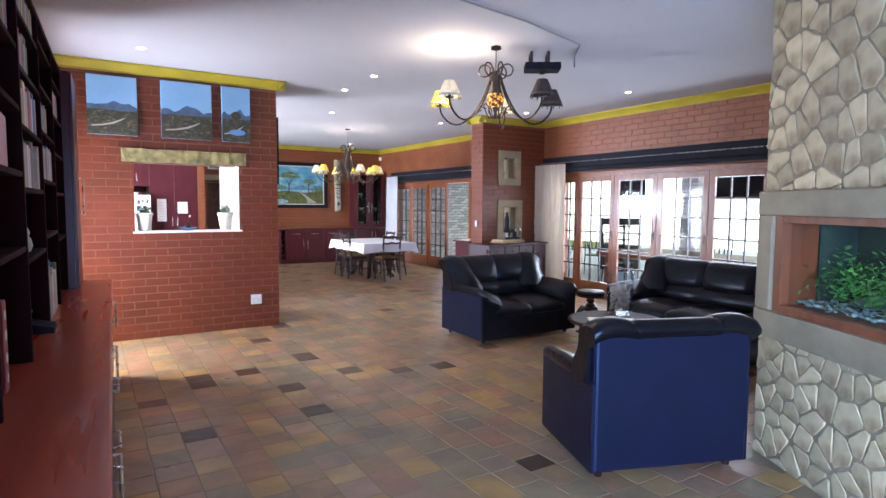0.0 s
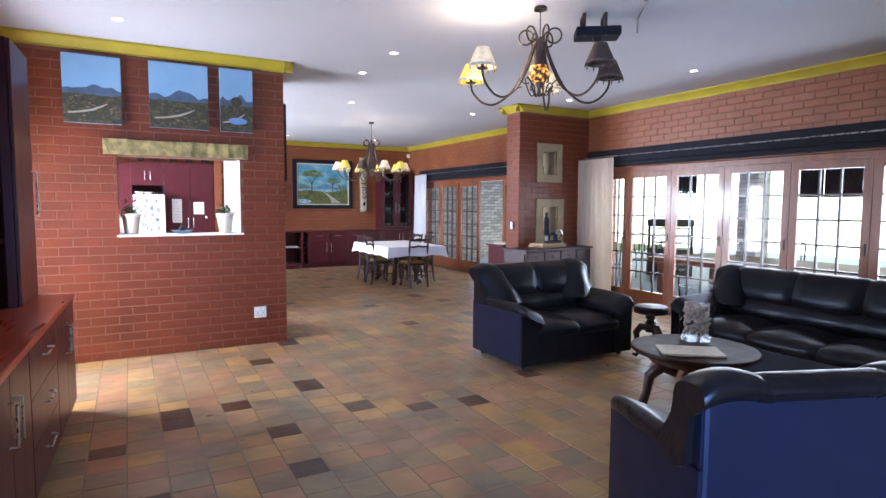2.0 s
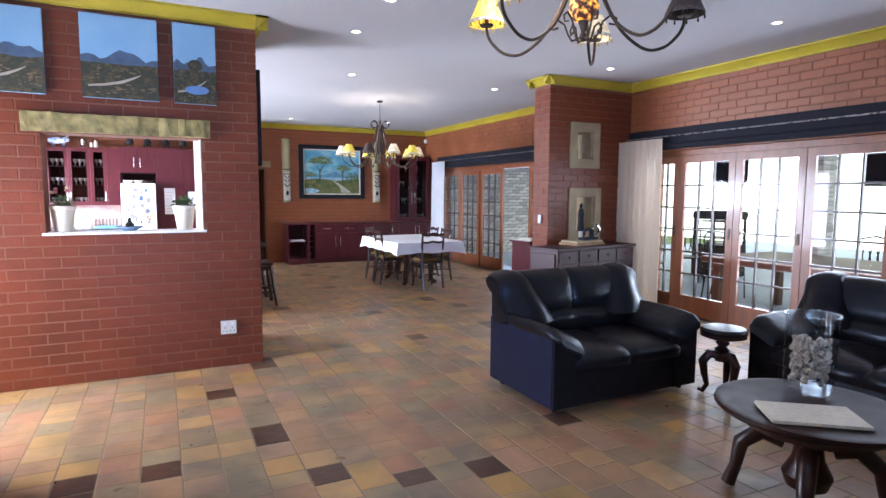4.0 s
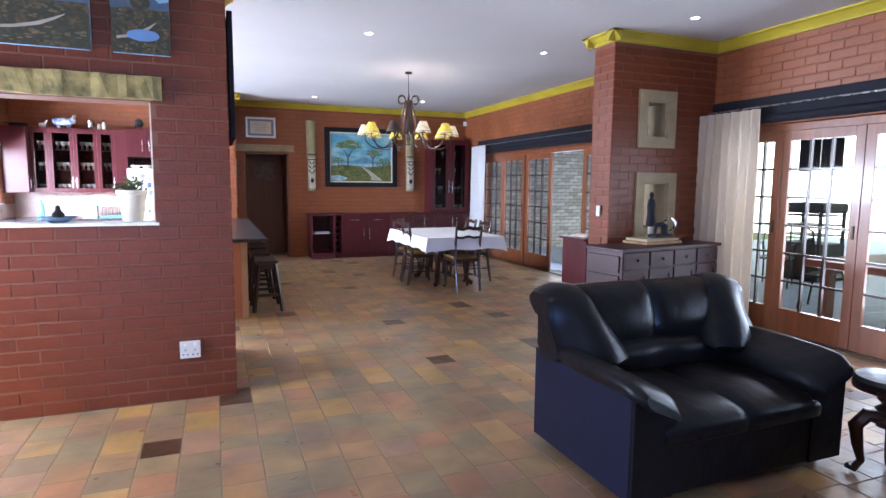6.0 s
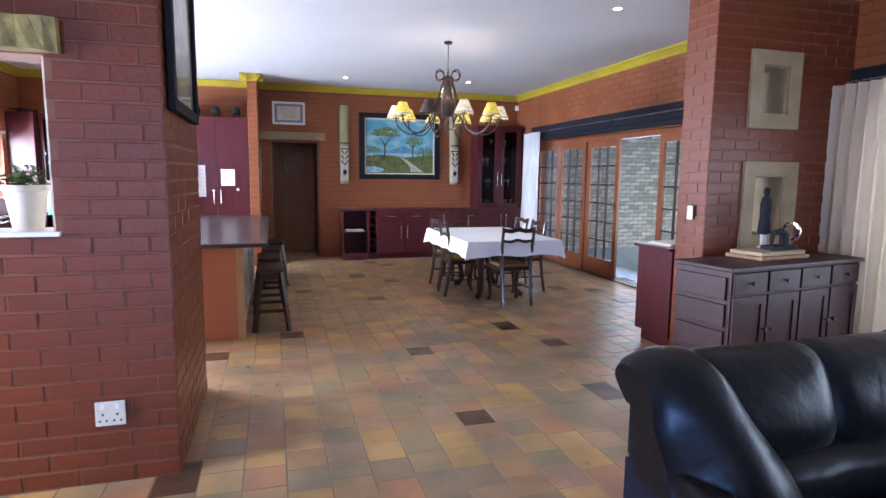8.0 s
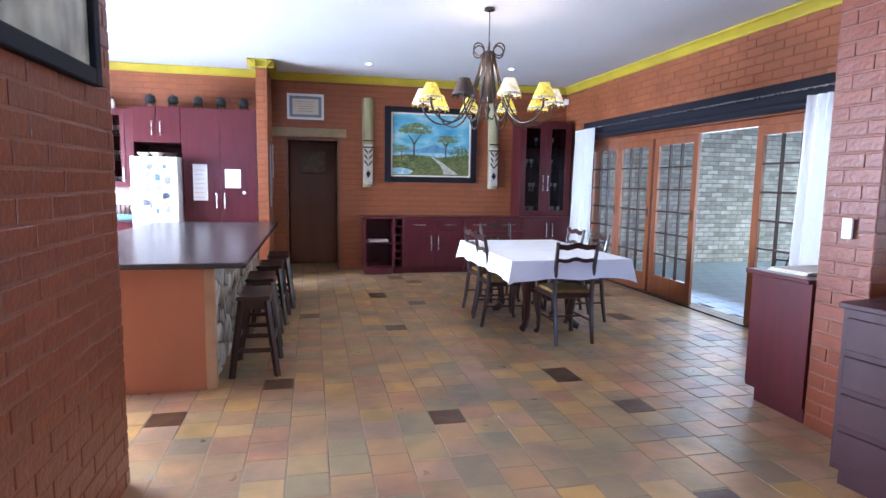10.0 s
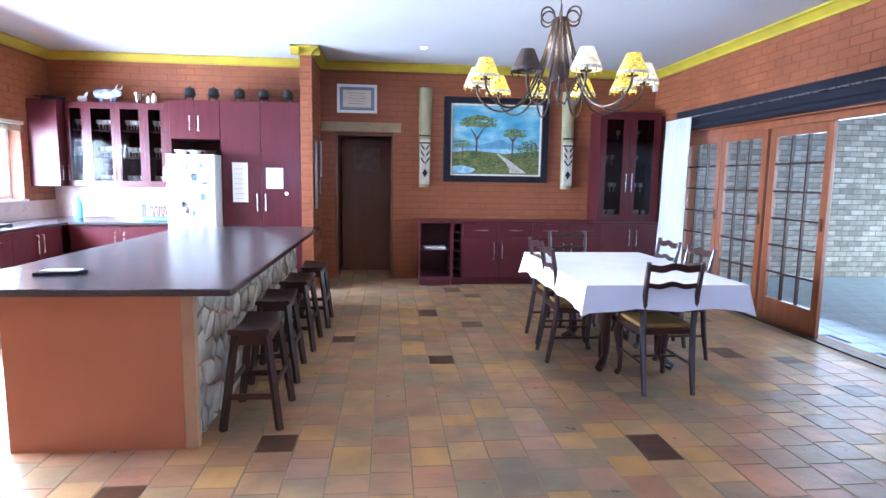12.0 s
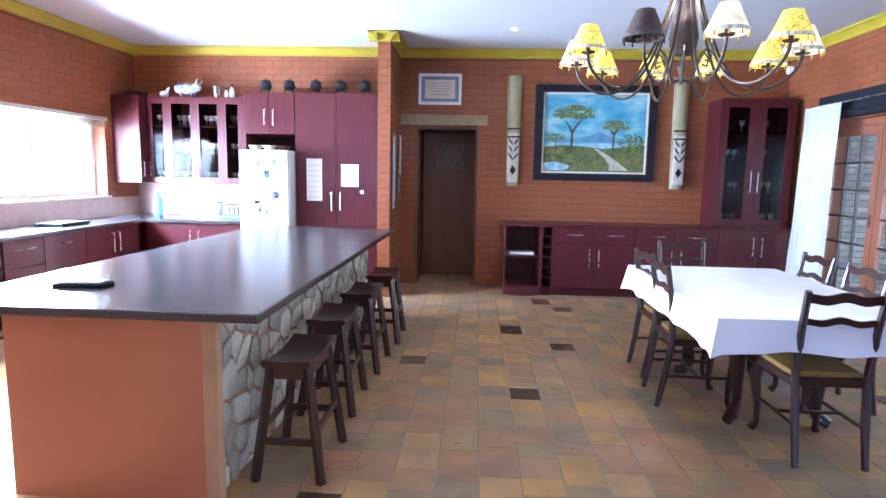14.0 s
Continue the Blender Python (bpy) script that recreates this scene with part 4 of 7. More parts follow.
BEAD_ON = mesh_of("bead_drop", lathe([(0, -0.014), (0.006, -0.006), (0.003, 0.012), (0, 0.013)], 6), GOLD)
BEAD_OFF = mesh_of("bead_drop", lathe([(0, -0.014), (0.006, -0.006), (0.003, 0.012), (0, 0.013)], 6), IRON)
def chandelier(at, R, H, kinds, label, rot=0.0, angles=None):
    """Scrolled iron chandelier; at = foot of its finial; kinds = shade of each arm."""
    c = thing("chandelier", label, "chandelier", "iron chandeliers", at, rot)
    k = H / 0.6
    part("rod", tube([(0, 0, 0.0), (0, 0, H)], 0.012, 8), IRON, c)
    part("vase_body", lathe([(0.066, 0.31 * k), (0.050, 0.38 * k), (0.045, 0.46 * k), (0.05, 0.56 * k), (0.0, 0.565 * k)], 20), SHADE_OFF, c, "brown woven tapering body", smooth=True)
    part("bulge", lathe([(0.01, 0.14 * k), (0.05, 0.15 * k), (0.074, 0.19 * k), (0.080, 0.24 * k), (0.066, 0.308 * k)], 20), AMBER if at[1] < 8 else SHADE_OFF, c, "woven bulge, glowing amber" if at[1] < 8 else "brown woven bulge", smooth=True)
    part("finial", lathe([(0, 0), (0.02, 0.02), (0.012, 0.05), (0.028, 0.10), (0.01, 0.14)], 12), IRON, c, smooth=True)
    for i in range(6):
        a = radians(60 * i + 15)
        ca, sa = math.cos(a), math.sin(a)
        loop = [(0.05 + 0.055 * (1 - math.cos(t)), 0.50 * k + 0.075 + 0.055 * math.sin(t)) for t in [x * 0.45 for x in range(0, 14)]]
        part("top_scroll", tube([(r * ca, r * sa, z) for r, z in [(0.045, 0.45 * k)] + loop], 0.007, 6), IRON, c, smooth=True)
        low = [(0.02, 0.02), (0.06, 0.01), (0.08, 0.06), (0.10, 0.13), (0.14, 0.17), (0.17, 0.14), (0.16, 0.10), (0.13, 0.11)]
        part("lower_scroll", tube([(r * ca, r * sa, z * k) for r, z in low], 0.006, 6), IRON, c, smooth=True)
    n = len(kinds)
    for i, kind in enumerate(kinds):
        a = radians(angles[i]) if angles else 2 * math.pi * i / n
        ca, sa = math.cos(a), math.sin(a)
        q = R / 0.62
        prof = [(0.05, 0.54 * k), (0.09, 0.40 * k), (0.15, 0.24 * k), (0.22, 0.10 * k), (0.30, 0.005), (0.40, -0.04), (0.50, -0.025), (0.575, 0.03), (0.61, 0.08), (0.62, 0.13)]
        arm = part("arm", tube([(r * q * ca, r * q * sa, z) for r, z in eased(prof)], 0.0085, 8), IRON, c, smooth=True)
        x, y, z = R * ca, R * sa, 0.13
        part("drip_tray", lathe([(0, 0), (0.035, 0.004), (0.04, 0.012), (0.012, 0.012), (0.012, 0.05), (0, 0.05)], 14, (x, y, z)), IRON, arm, smooth=True)
        mm = {"on": SHADE_ON, "pale": SHADE_WHITE, "off": SHADE_OFF}[kind]
        sh = part("shade", lathe([(0.102, 0.0), (0.098, 0.012), (0.045, 0.135), (0.043, 0.135), (0.095, 0.012), (0.099, 0.0)], 20, (x, y, z + 0.015)), mm, arm, {"on": "glowing yellow beaded shade", "pale": "pale lit beaded shade", "off": "brown unlit shade"}[kind], smooth=True)
        part("rim_band", lathe([(0.1005, 0.0), (0.1035, 0.002), (0.0975, 0.020), (0.0945, 0.018)], 20, (x, y, z + 0.013)), RIM_LIT if kind != "off" else RIM_OFF, arm, "pale beaded rim band", smooth=True)
        for j in range(10):
            b = 2 * math.pi * j / 10
            o = new("bead_drop", BEAD_OFF if kind == "off" else BEAD_ON)
            o.parent, o.location = arm, (x + 0.1 * math.cos(b), y + 0.1 * math.sin(b), z + 0.002)
        if kind != "off":
            part("bulb", lathe([(0, 0.05), (0.016, 0.055), (0.022, 0.085), (0.0, 0.115)], 10, (x, y, z + 0.01)), BULB, arm, smooth=True)
    part("ceiling_hook", tube([(0, 0, H), (0, 0, CZ - at[2] - 0.02)], 0.004, 6), IRON, c)
    part("ceiling_rose", lathe([(0.05, -0.025), (0.045, -0.002), (0, -0.001)], 16, (0, 0, CZ - at[2])), IRON, c)
    return c


chandelier((5.78, 4.80, 2.31), 0.54, 0.44, ["on", "pale", "off", "off", "pale"], "brown scrolled iron chandelier, some shades lit, over the lounge", 0, (131, 185, 281, 335, 43))
chandelier((6.92, 11.10, 1.97), 0.60, 0.66, ["on", "on", "on", "on", "pale", "on", "off", "pale", "on", "pale"], "brown scrolled iron chandelier with yellow beaded shades over the table", 0, [18 + 36 * i for i in range(10)])
for name, at, e in (("glow_lounge", (5.45, 5.0, 2.66), 16), ("glow_dining", (6.92, 11.1, 2.42), 66)):
    lamp(name, "POINT", pose(*at), e, (1, 0.90, 0.78), radius=0.08)


# recessed downlights
def downlight(x, y, on=True):
    d = thing("downlight", "small round recessed ceiling downlight, lit", "downlight", "recessed downlights", (x, y, CZ))
    part("trim_ring", lathe([(0.032, -0.002), (0.045, -0.006), (0.048, -0.001)], 18), WHITE, d, smooth=True)
    part("lamp", lathe([(0, -0.003), (0.032, -0.003)], 18), LAMPGLOW, d)


for x, y in ((5.92, 9.35), (8.0, 9.38), (6.10, 13.95), (8.05, 13.7), (5.39, 7.5), (5.36, 6.55), (8.51, 5.59), (8.52, 7.63), (3.0, 6.7), (7.3, 2.6), (4.7, 3.2), (3.2, 9.5), (3.0, 11.5), (3.3, 13.4)):
    downlight(x, y)

# projector slung from the ceiling, with its cable duct
p = thing("projector", "brown ceiling-hung projector in a wire cradle", "projector", at=(6.30, 4.75, 2.80), rz=-35)
part("body", boxes((-0.17, 0.17, -0.10, 0.10, 0.0, 0.07), bevel=0.01, seg=2), BLACK, p)
part("lens", lathe([(0, 0), (0.035, 0), (0.035, 0.03), (0.028, 0.03), (0, 0.02)], 14, (0.0, 0.0, 0.0)), IRON, p).rotation_euler = (radians(90), 0, 0)
for sx in (-0.11, 0.05):
    part("bracket", boxes((sx - 0.012, sx + 0.012, 0.085, 0.095, 0.0, 0.168), (sx - 0.012, sx + 0.012, -0.095, -0.085, 0.0, 0.168), (sx - 0.012, sx + 0.012, -0.095, 0.095, 0.160, 0.169)), IRON, p, "thin iron strap")
c = thing("cable_duct", "thin grey cable duct fixed across the ceiling", "cable", at=(0, 0, CZ))
part("duct", tube([(4.3, 3.85, -0.012), (5.5, 4.05, -0.012), (6.35, 4.3, -0.012), (6.60, 4.62, -0.012), (6.60, 4.62, -0.12)], 0.008, 6), mat("grey_duct", (0.35, 0.32, 0.32), 0.6), c)

# stone wall with a planted glass case
P0 = pose(5.99, 2.36, 0, 0, 0, -117.5)      # local x runs along the face, away from its free corner; local -y is the face's outside
FLEN = 3.2


def fp(name, rects, material, label="", kind="structure"):
    ob = part(name, boxes(*rects), material)
    ob.matrix_world = P0
    return tagged(ob, label, "", "", kind)


fp("wall_stone_core", [(0.0, FLEN, 0.0, 0.55, 0, 0.76), (0.0, FLEN, 0.0, 0.55, 1.56, CZ), (0.0, 0.14, 0.0, 0.55, 0.76, 1.56), (1.75, FLEN, 0.0, 0.55, 0.76, 1.56), (0.14, 1.75, 0.45, 0.55, 0.76, 1.56)], STONE_JOINT)
fs = thing("stone_surround", "smooth tan sandstone surround of the planted glass case", "surround")
fs.matrix_world = P0
for r in ((0.0, 1.9, -0.045, 0.0, 1.46, 1.60), (0.0, 1.9, -0.045, 0.0, 0.74, 0.90), (0.0, 0.13, -0.04, 0.0, 0.90, 1.46), (1.76, 1.9, -0.04, 0.0, 0.90, 1.46)):
    part("slab", boxes(r, bevel=0.008, seg=2), SANDSTONE, fs)
wf = thing("glass_case", "wood-framed glass case with ferns and pebbles set in stone", "terrarium")
wf.matrix_world = P0
part("frame", boxes((0.135, 0.20, -0.02, 0.20, 0.90, 1.46), (1.69, 1.755, -0.02, 0.20, 0.90, 1.46), (0.20, 1.69, -0.02, 0.20, 0.90, 0.945), (0.20, 1.69, -0.02, 0.20, 1.42, 1.46), bevel=0.003), DOORWOOD, wf)
part("back", boxes((0.20, 1.69, 0.43, 0.445, 0.92, 1.46)), mat("dark_case_back", (0.01, 0.022, 0.02), 0.6, col2=(0.02, 0.05, 0.035), scale=6), wf)
part("lining", boxes((0.20, 0.212, 0.201, 0.429, 0.945, 1.42), (1.678, 1.69, 0.201, 0.429, 0.945, 1.42)), MATS["dark_case_back"], wf)
part("glass", boxes((0.20, 1.69, 0.03, 0.036, 0.945, 1.42)), GLASS, wf).visible_shadow = False
rnd = random.Random(3)
bm = bmesh.new()
for i in range(420):
    bmesh.ops.create_icosphere(bm, subdivisions=1, radius=rnd.uniform(0.01, 0.02), matrix=Matrix.Translation((rnd.uniform(0.22, 1.67), rnd.uniform(0.06, 0.42), 0.955 + rnd.uniform(0, 0.02) + 0.0)) @ Matrix.Diagonal((1, 1, 0.6, 1)))
PEB = mat("grey_pebble", (0.22, 0.32, 0.28), 0.5, col2=(0.12, 0.18, 0.16), scale=20, vary=0.4)
tagged(part("pebbles", bm, PEB, wf, "grey-green pebbles"), kind="stuff")
part("log", tube([(0.45, 0.25, 1.0), (0.8, 0.3, 1.05), (1.3, 0.22, 1.02)], [0.03, 0.045, 0.03], 10), mat("wet_log", (0.06, 0.11, 0.09), 0.4, scale=12, bump=0.5), wf, smooth=True)


def leaves(bm, cx, cy, cz, n, spread, size, rnd, up=1.0):
    for _ in range(n):
        d = Vector((rnd.gauss(0, 1), rnd.gauss(0, 1), abs(rnd.gauss(0, 1)) * up)).normalized() * spread * rnd.uniform(0.3, 1)
        s = size * rnd.uniform(0.6, 1.3)
        m = Matrix.Translation((cx + d.x, cy + d.y, cz + d.z)) @ Euler((rnd.uniform(-1, 1), rnd.uniform(-1, 1), rnd.uniform(0, 6.28))).to_matrix().to_4x4()
        vs = [bm.verts.new(m @ Vector(p)) for p in ((0, -s, 0), (s * 0.35, 0, s * 0.12), (0, s, 0), (-s * 0.35, 0, s * 0.12))]
        bm.faces.new(vs)


LEAFB = mat("case_leaf", (0.05, 0.26, 0.05), 0.5, col2=(0.02, 0.12, 0.03), scale=8, vary=0.4)
for i in range(9):
    bm = bmesh.new()
    leaves(bm, 0.27 + i * 0.165, 0.33 - 0.12 * (i % 2), 1.0, 210, 0.30 - 0.06 * (i % 2), 0.022, rnd, 1.6)
    for v in bm.verts:
        v.co.y = min(0.42, max(0.06, v.co.y))
        v.co.z = min(1.42, v.co.z)
        v.co.x = min(1.68, max(0.21, v.co.x))
    part("fern", bm, LEAFB, wf, "leafy green plant")
# Added lamp with no fitting, brightens the ferns behind the glass.
lamp("case_light", "AREA", P0 @ Matrix.Translation((0.95, 0.2, 1.45)) , 5, (0.85, 1, 0.9), size=1.2, size_y=0.1)


# curtains, pelmet rails
def curtain(at, w, h, folds, label, lean=0.0, cloth=None):
    c = thing("curtain", label, "curtain", "cream curtains", at)
    bm = bmesh.new()
    nx, nz = folds * 8, 10
    grid = []
    for k in range(nz + 1):
        z = h * k / nz
        row = []
        for i in range(nx + 1):
            u = i / nx
            amp = (0.026 + 0.014 * (1 - k / nz)) * (1 + 0.55 * noise.noise(Vector((u * 5.3, k * 0.12, at[1] * 3))))
            ph = 1.7 * noise.noise(Vector((u * 3.1, k * 0.10, at[1] * 5 + 9)))
            y = (u - 0.5) * w * (1 + 0.06 * (1 - k / nz)) + lean * (1 - k / nz)
            x = amp * math.sin(2 * math.pi * folds * u + ph + 0.35 * math.sin(3 * k / nz)) + 0.01 * noise.noise(Vector((u * 6, k * 0.4, at[1])))
            row.append(bm.verts.new((x, y, z)))
        grid.append(row)
    for k in range(nz):
        for i in range(nx):
            bm.faces.new((grid[k][i], grid[k][i + 1], grid[k + 1][i + 1], grid[k + 1][i]))
    bmesh.ops.solidify(bm, geom=bm.faces[:], thickness=0.004)
    part("cloth", bm, cloth or CURTAIN, c, smooth=True)
    return c


curtain((9.32, 7.94, 0.03), 0.76, 2.17, 7, "cream gathered curtain hanging beside the brick pier", 0.0)
curtain((9.32, 13.93, 0.03), 0.60, 2.18, 6, "white gathered curtain hanging in the dining corner", 0.08, CURTAIN_WHITE)
curtain((9.32, 9.67, 0.03), 0.55, 2.12, 6, "white gathered curtain drawn back behind the sideboard", 0.05, CURTAIN_WHITE)


def pelmet(y0, y1, name):
    b = thing("blind_pelmet", "long black fabric pelmet with a thin steel curtain rail", "pelmet", "pelmets", (WX, y0, 2.06))
    L_ = y1 - y0
    part("fabric", boxes((-0.05, -0.003, 0, L_, 0.01, 0.27), bevel=0.01, seg=2), BLACK, b)
    part("lower_roll", tube([(-0.05, 0, 0.05), (-0.05, L_, 0.05)], 0.04, 12), BLACK, b, smooth=True)
    part("rail", tube([(-0.085, 0, 0.17), (-0.085, L_, 0.17)], 0.008, 8), STEEL, b)
    for i in range(5):
        y = L_ * (i + 0.5) / 5
        part("bracket", tube([(-0.05, y, 0.17), (-0.10, y, 0.17)], 0.006, 6), STEEL, b)


pelmet(2.6, 8.26, "a")
pelmet(9.45, 14.25, "b")


# glazed folding doors
def glazed_leaf(name, w, h, label, cols_=3, rows=6, at=(0, 0, 0), rz=0, group=""):
    """One leaf standing on local x from 0 to w, thickness in y."""
    d = thing(name, label, "door", group, at, rz)
    st, bot, topr = 0.085, 0.24, 0.09
    part("stile", boxes((0, st, -0.02, 0.02, 0, h), bevel=0.003), DOORWOOD, d)
    part("stile", boxes((w - st, w, -0.02, 0.02, 0, h), bevel=0.003), DOORWOOD, d)
    part("bottom_rail", boxes((st, w - st, -0.02, 0.02, 0, bot)), DOORWOOD, d)
    part("top_rail", boxes((st, w - st, -0.02, 0.02, h - topr, h)), DOORWOOD, d)
    gw, gh = w - 2 * st, h - bot - topr
    for i in range(1, cols_):
        x = st + gw * i / cols_
        part("glazing_bar", boxes((x - 0.010, x + 0.010, -0.014, 0.014, bot, h - topr)), DARKWOOD, d)
    for k in range(1, rows):
        z = bot + gh * k / rows
        part("glazing_bar", boxes((st, w - st, -0.013, 0.013, z - 0.010, z + 0.010)), DARKWOOD, d)
    for i in range(cols_):
        for k in range(rows):
            x0, x1 = st + gw * i / cols_ + 0.010, st + gw * (i + 1) / cols_ - 0.010
            z0, z1 = bot + gh * k / rows + 0.010, bot + gh * (k + 1) / rows - 0.010
            g = part("pane", boxes((x0, x1, -0.002, 0.002, z0, z1)), GLASS, d)
            g.visible_shadow = False
    part("latch", boxes((w - st + 0.03, w - 0.03, -0.032, -0.02, 0.98, 1.10), bevel=0.003), IRON, d, "small dark latch")
    return d


def door_frame(name, y0, y1):
    f = tagged(new(name), "varnished wooden frame of the folding doors", "frame", kind="structure")
    part("head", boxes((9.5775, 9.66, y0, y1, 1.986, OZ - 0.002), bevel=0.004), DOORWOOD, f)
    part("jamb", boxes((9.55, 9.66, y0 + 0.002, y0 + 0.05, 0, 1.99), bevel=0.004), DOORWOOD, f)
    part("jamb", boxes((9.55, 9.66, y1 - 0.05, y1 - 0.002, 0, 1.99), bevel=0.004), DOORWOOD, f)
    part("threshold", boxes((9.55, 9.66, y0 + 0.05, y1 - 0.05, -0.012, 0.012)), IRON, f)


door_frame("door_frame_lounge", LY0, LY1)
door_frame("door_frame_dining", DY0, DY1)
edges = [7.50, 6.72, 5.92, 5.10, 4.28, 3.46]
glazed_leaf("glazed_door", 0.40, 1.97, "narrow varnished glazed door leaf, shut", 2, 6, (9.60, 7.90, 0.015), -90, "lounge folding doors")
for a, b in zip(edges, edges[1:]):
    glazed_leaf("glazed_door", a - b - 0.004, 1.97, "varnished glazed door leaf with small panes, shut", 3, 6, (9.60, a - 0.002, 0.015), -90, "lounge folding doors")
glazed_leaf("glazed_door", 0.42, 1.97, "narrow varnished glazed door leaf, shut", 2, 6, (9.60, 3.46, 0.015), -90, "lounge folding doors")
for a, b in ((14.2, 13.38), (13.37, 12.55), (12.54, 11.70)):
    glazed_leaf("glazed_door", a - b, 1.97, "varnished glazed door leaf with small panes, shut", 3, 6, (9.60 + (0.03 if a < 12.6 else 0), a, 0.015), -90, "dining folding doors")
glazed_leaf("glazed_door", 0.84, 1.97, "varnished glazed door leaf beside the open doorway", 3, 6, (9.60, 10.78, 0.015), -90, "dining folding doors")


# pier: sandstone niche frames and what stands there
def niche(name, n, depth, inner):
    x0, x1, z0, z1 = n
    f = thing("niche_frame", "tan sandstone frame round a niche in the brick pier", "frame", "niche frames", ((x0 + x1) / 2, PY0, z0))
    w, h, b = (x1 - x0) / 2, z1 - z0, 0.108
    part("frame", boxes((-w - b, -w, -0.03, 0.0, -b, h + b), (w, w + b, -0.03, 0.0, -b, h + b), (-w, w, -0.03, 0.0, -b, 0), (-w, w, -0.03, 0.0, h, h + b)), SANDSTONE, f)
    part("lining", boxes((-w, -w + 0.012, 0.0, PY1 - PY0, 0.012, h - 0.012), (w - 0.012, w, 0.0, PY1 - PY0, 0.012, h - 0.012), (-w, w, 0.0, PY1 - PY0, 0, 0.012), (-w, w, 0.0, PY1 - PY0, h - 0.012, h)), SANDSTONE, f)
    return f


niche("u", NU, 0.3, 1)
niche("l", NL, 0.3, 1)
fg = thing("carved_figure", "slim black carved figure on a pale foot, before a niche", "statue", at=(8.52, 8.08, 0.937))
part("body", lathe([(0.022, 0.10), (0.045, 0.11), (0.042, 0.17), (0.036, 0.23), (0.040, 0.32), (0.030, 0.375), (0.013, 0.39), (0.021, 0.41), (0.021, 0.44), (0, 0.455)], 14), BLACK, fg, smooth=True)
part("foot", lathe([(0, 0), (0.04, 0), (0.038, 0.012), (0.022, 0.02), (0.024, 0.10), (0, 0.10)], 14), PALE, fg, "pale foot", smooth=True)
fg = thing("carved_antelope", "small dark carved animal figure in the upper niche", "ornament", at=(8.64, 8.36, 1.962))
part("figure", boxes((-0.05, 0.03, -0.015, 0.015, 0.08, 0.12), (-0.045, -0.03, -0.012, 0.012, 0, 0.08), (0.012, 0.027, -0.012, 0.012, 0, 0.08), (-0.07, -0.045, -0.012, 0.012, 0.11, 0.2), bevel=0.004), DARKWOOD, fg)


def knob(parent, x, y, z, name="knob"):
    part(name, lathe([(0, 0), (0.008, 0.002), (0.008, 0.014), (0.016, 0.02), (0.014, 0.03), (0, 0.033)], 12), IRON, parent, "small dark knob", smooth=True).matrix_basis = pose(x, y, z, 90)


sb = thing("sideboard", "dark purple-brown wooden sideboard with drawers and panelled doors", "sideboard", at=(7.80, 7.60, 0), rz=9)
W_ = 1.37
part("top", boxes((-0.03, W_ + 0.03, -0.03, 0.455, 0.852, 0.88), bevel=0.006, seg=2), SIDEWOOD, sb)
part("body", boxes((0, W_, 0.0, 0.445, 0.08, 0.852), (0.03, W_ - 0.03, 0.03, 0.42, 0.0, 0.08)), SIDEWOOD, sb)
for i in range(4):
    x0 = 0.01 + i * W_ / 4
    dd = part("drawer", boxes((x0, x0 + W_ / 4 - 0.02, -0.018, 0.0, 0.70, 0.84), bevel=0.004), SIDEWOOD, sb)
    knob(dd, x0 + W_ / 8 - 0.01, -0.018, 0.77)
for i in range(4):
    x0 = 0.01 + i * W_ / 4
    dd = part("door", boxes((x0, x0 + 0.05, -0.018, 0.0, 0.10, 0.68), (x0 + W_ / 4 - 0.07, x0 + W_ / 4 - 0.02, -0.018, 0.0, 0.10, 0.68), (x0 + 0.05, x0 + W_ / 4 - 0.07, -0.018, 0.0, 0.10, 0.16), (x0 + 0.05, x0 + W_ / 4 - 0.07, -0.018, 0.0, 0.62, 0.68), (x0 + 0.05, x0 + W_ / 4 - 0.07, -0.008, 0.0, 0.16, 0.62)), SIDEWOOD, sb)
    knob(dd, x0 + (W_ / 4 - 0.045 if i % 2 == 0 else 0.025), -0.018, 0.45)
for k in range(4):
    part("side_slat", boxes((-0.016, 0.0, 0.03, 0.42, 0.12 + k * 0.18, 0.27 + k * 0.18), bevel=0.003), SIDEWOOD, sb)
tr = thing("wooden_tray", "flat tan wooden box on the sideboard", "box", at=(8.47, 7.985, 0.881), rz=9)
part("base", boxes((-0.26, 0.26, -0.15, 0.15, 0, 0.027), bevel=0.003), WOODC, tr)
part("lid", boxes((-0.24, 0.24, -0.13, 0.13, 0.028, 0.055), bevel=0.003), SANDSTONE, tr)
sm = thing("miniature_sewing_machine", "small black and steel hand-cranked sewing machine on a box", "ornament", at=(8.57, 7.98, 0.937), rz=9)
part("base", boxes((-0.14, 0.12, -0.055, 0.055, 0, 0.03), bevel=0.004), BLACK, sm)
part("arm", tube([(0.05, 0, 0.02), (0.05, 0, 0.11), (0.02, 0, 0.13), (-0.08, 0, 0.125), (-0.09, 0, 0.04)], [0.034, 0.032, 0.024, 0.022, 0.012], 12), BLACK, sm, smooth=True)
wh = part("wheel", lathe([(0.052, -0.01), (0.07, -0.01), (0.07, 0.01), (0.052, 0.01), (0.052, -0.01)], 22), STEEL, sm, "steel hand wheel")
wh.matrix_basis = pose(0.13, 0, 0.13, 0, 90)

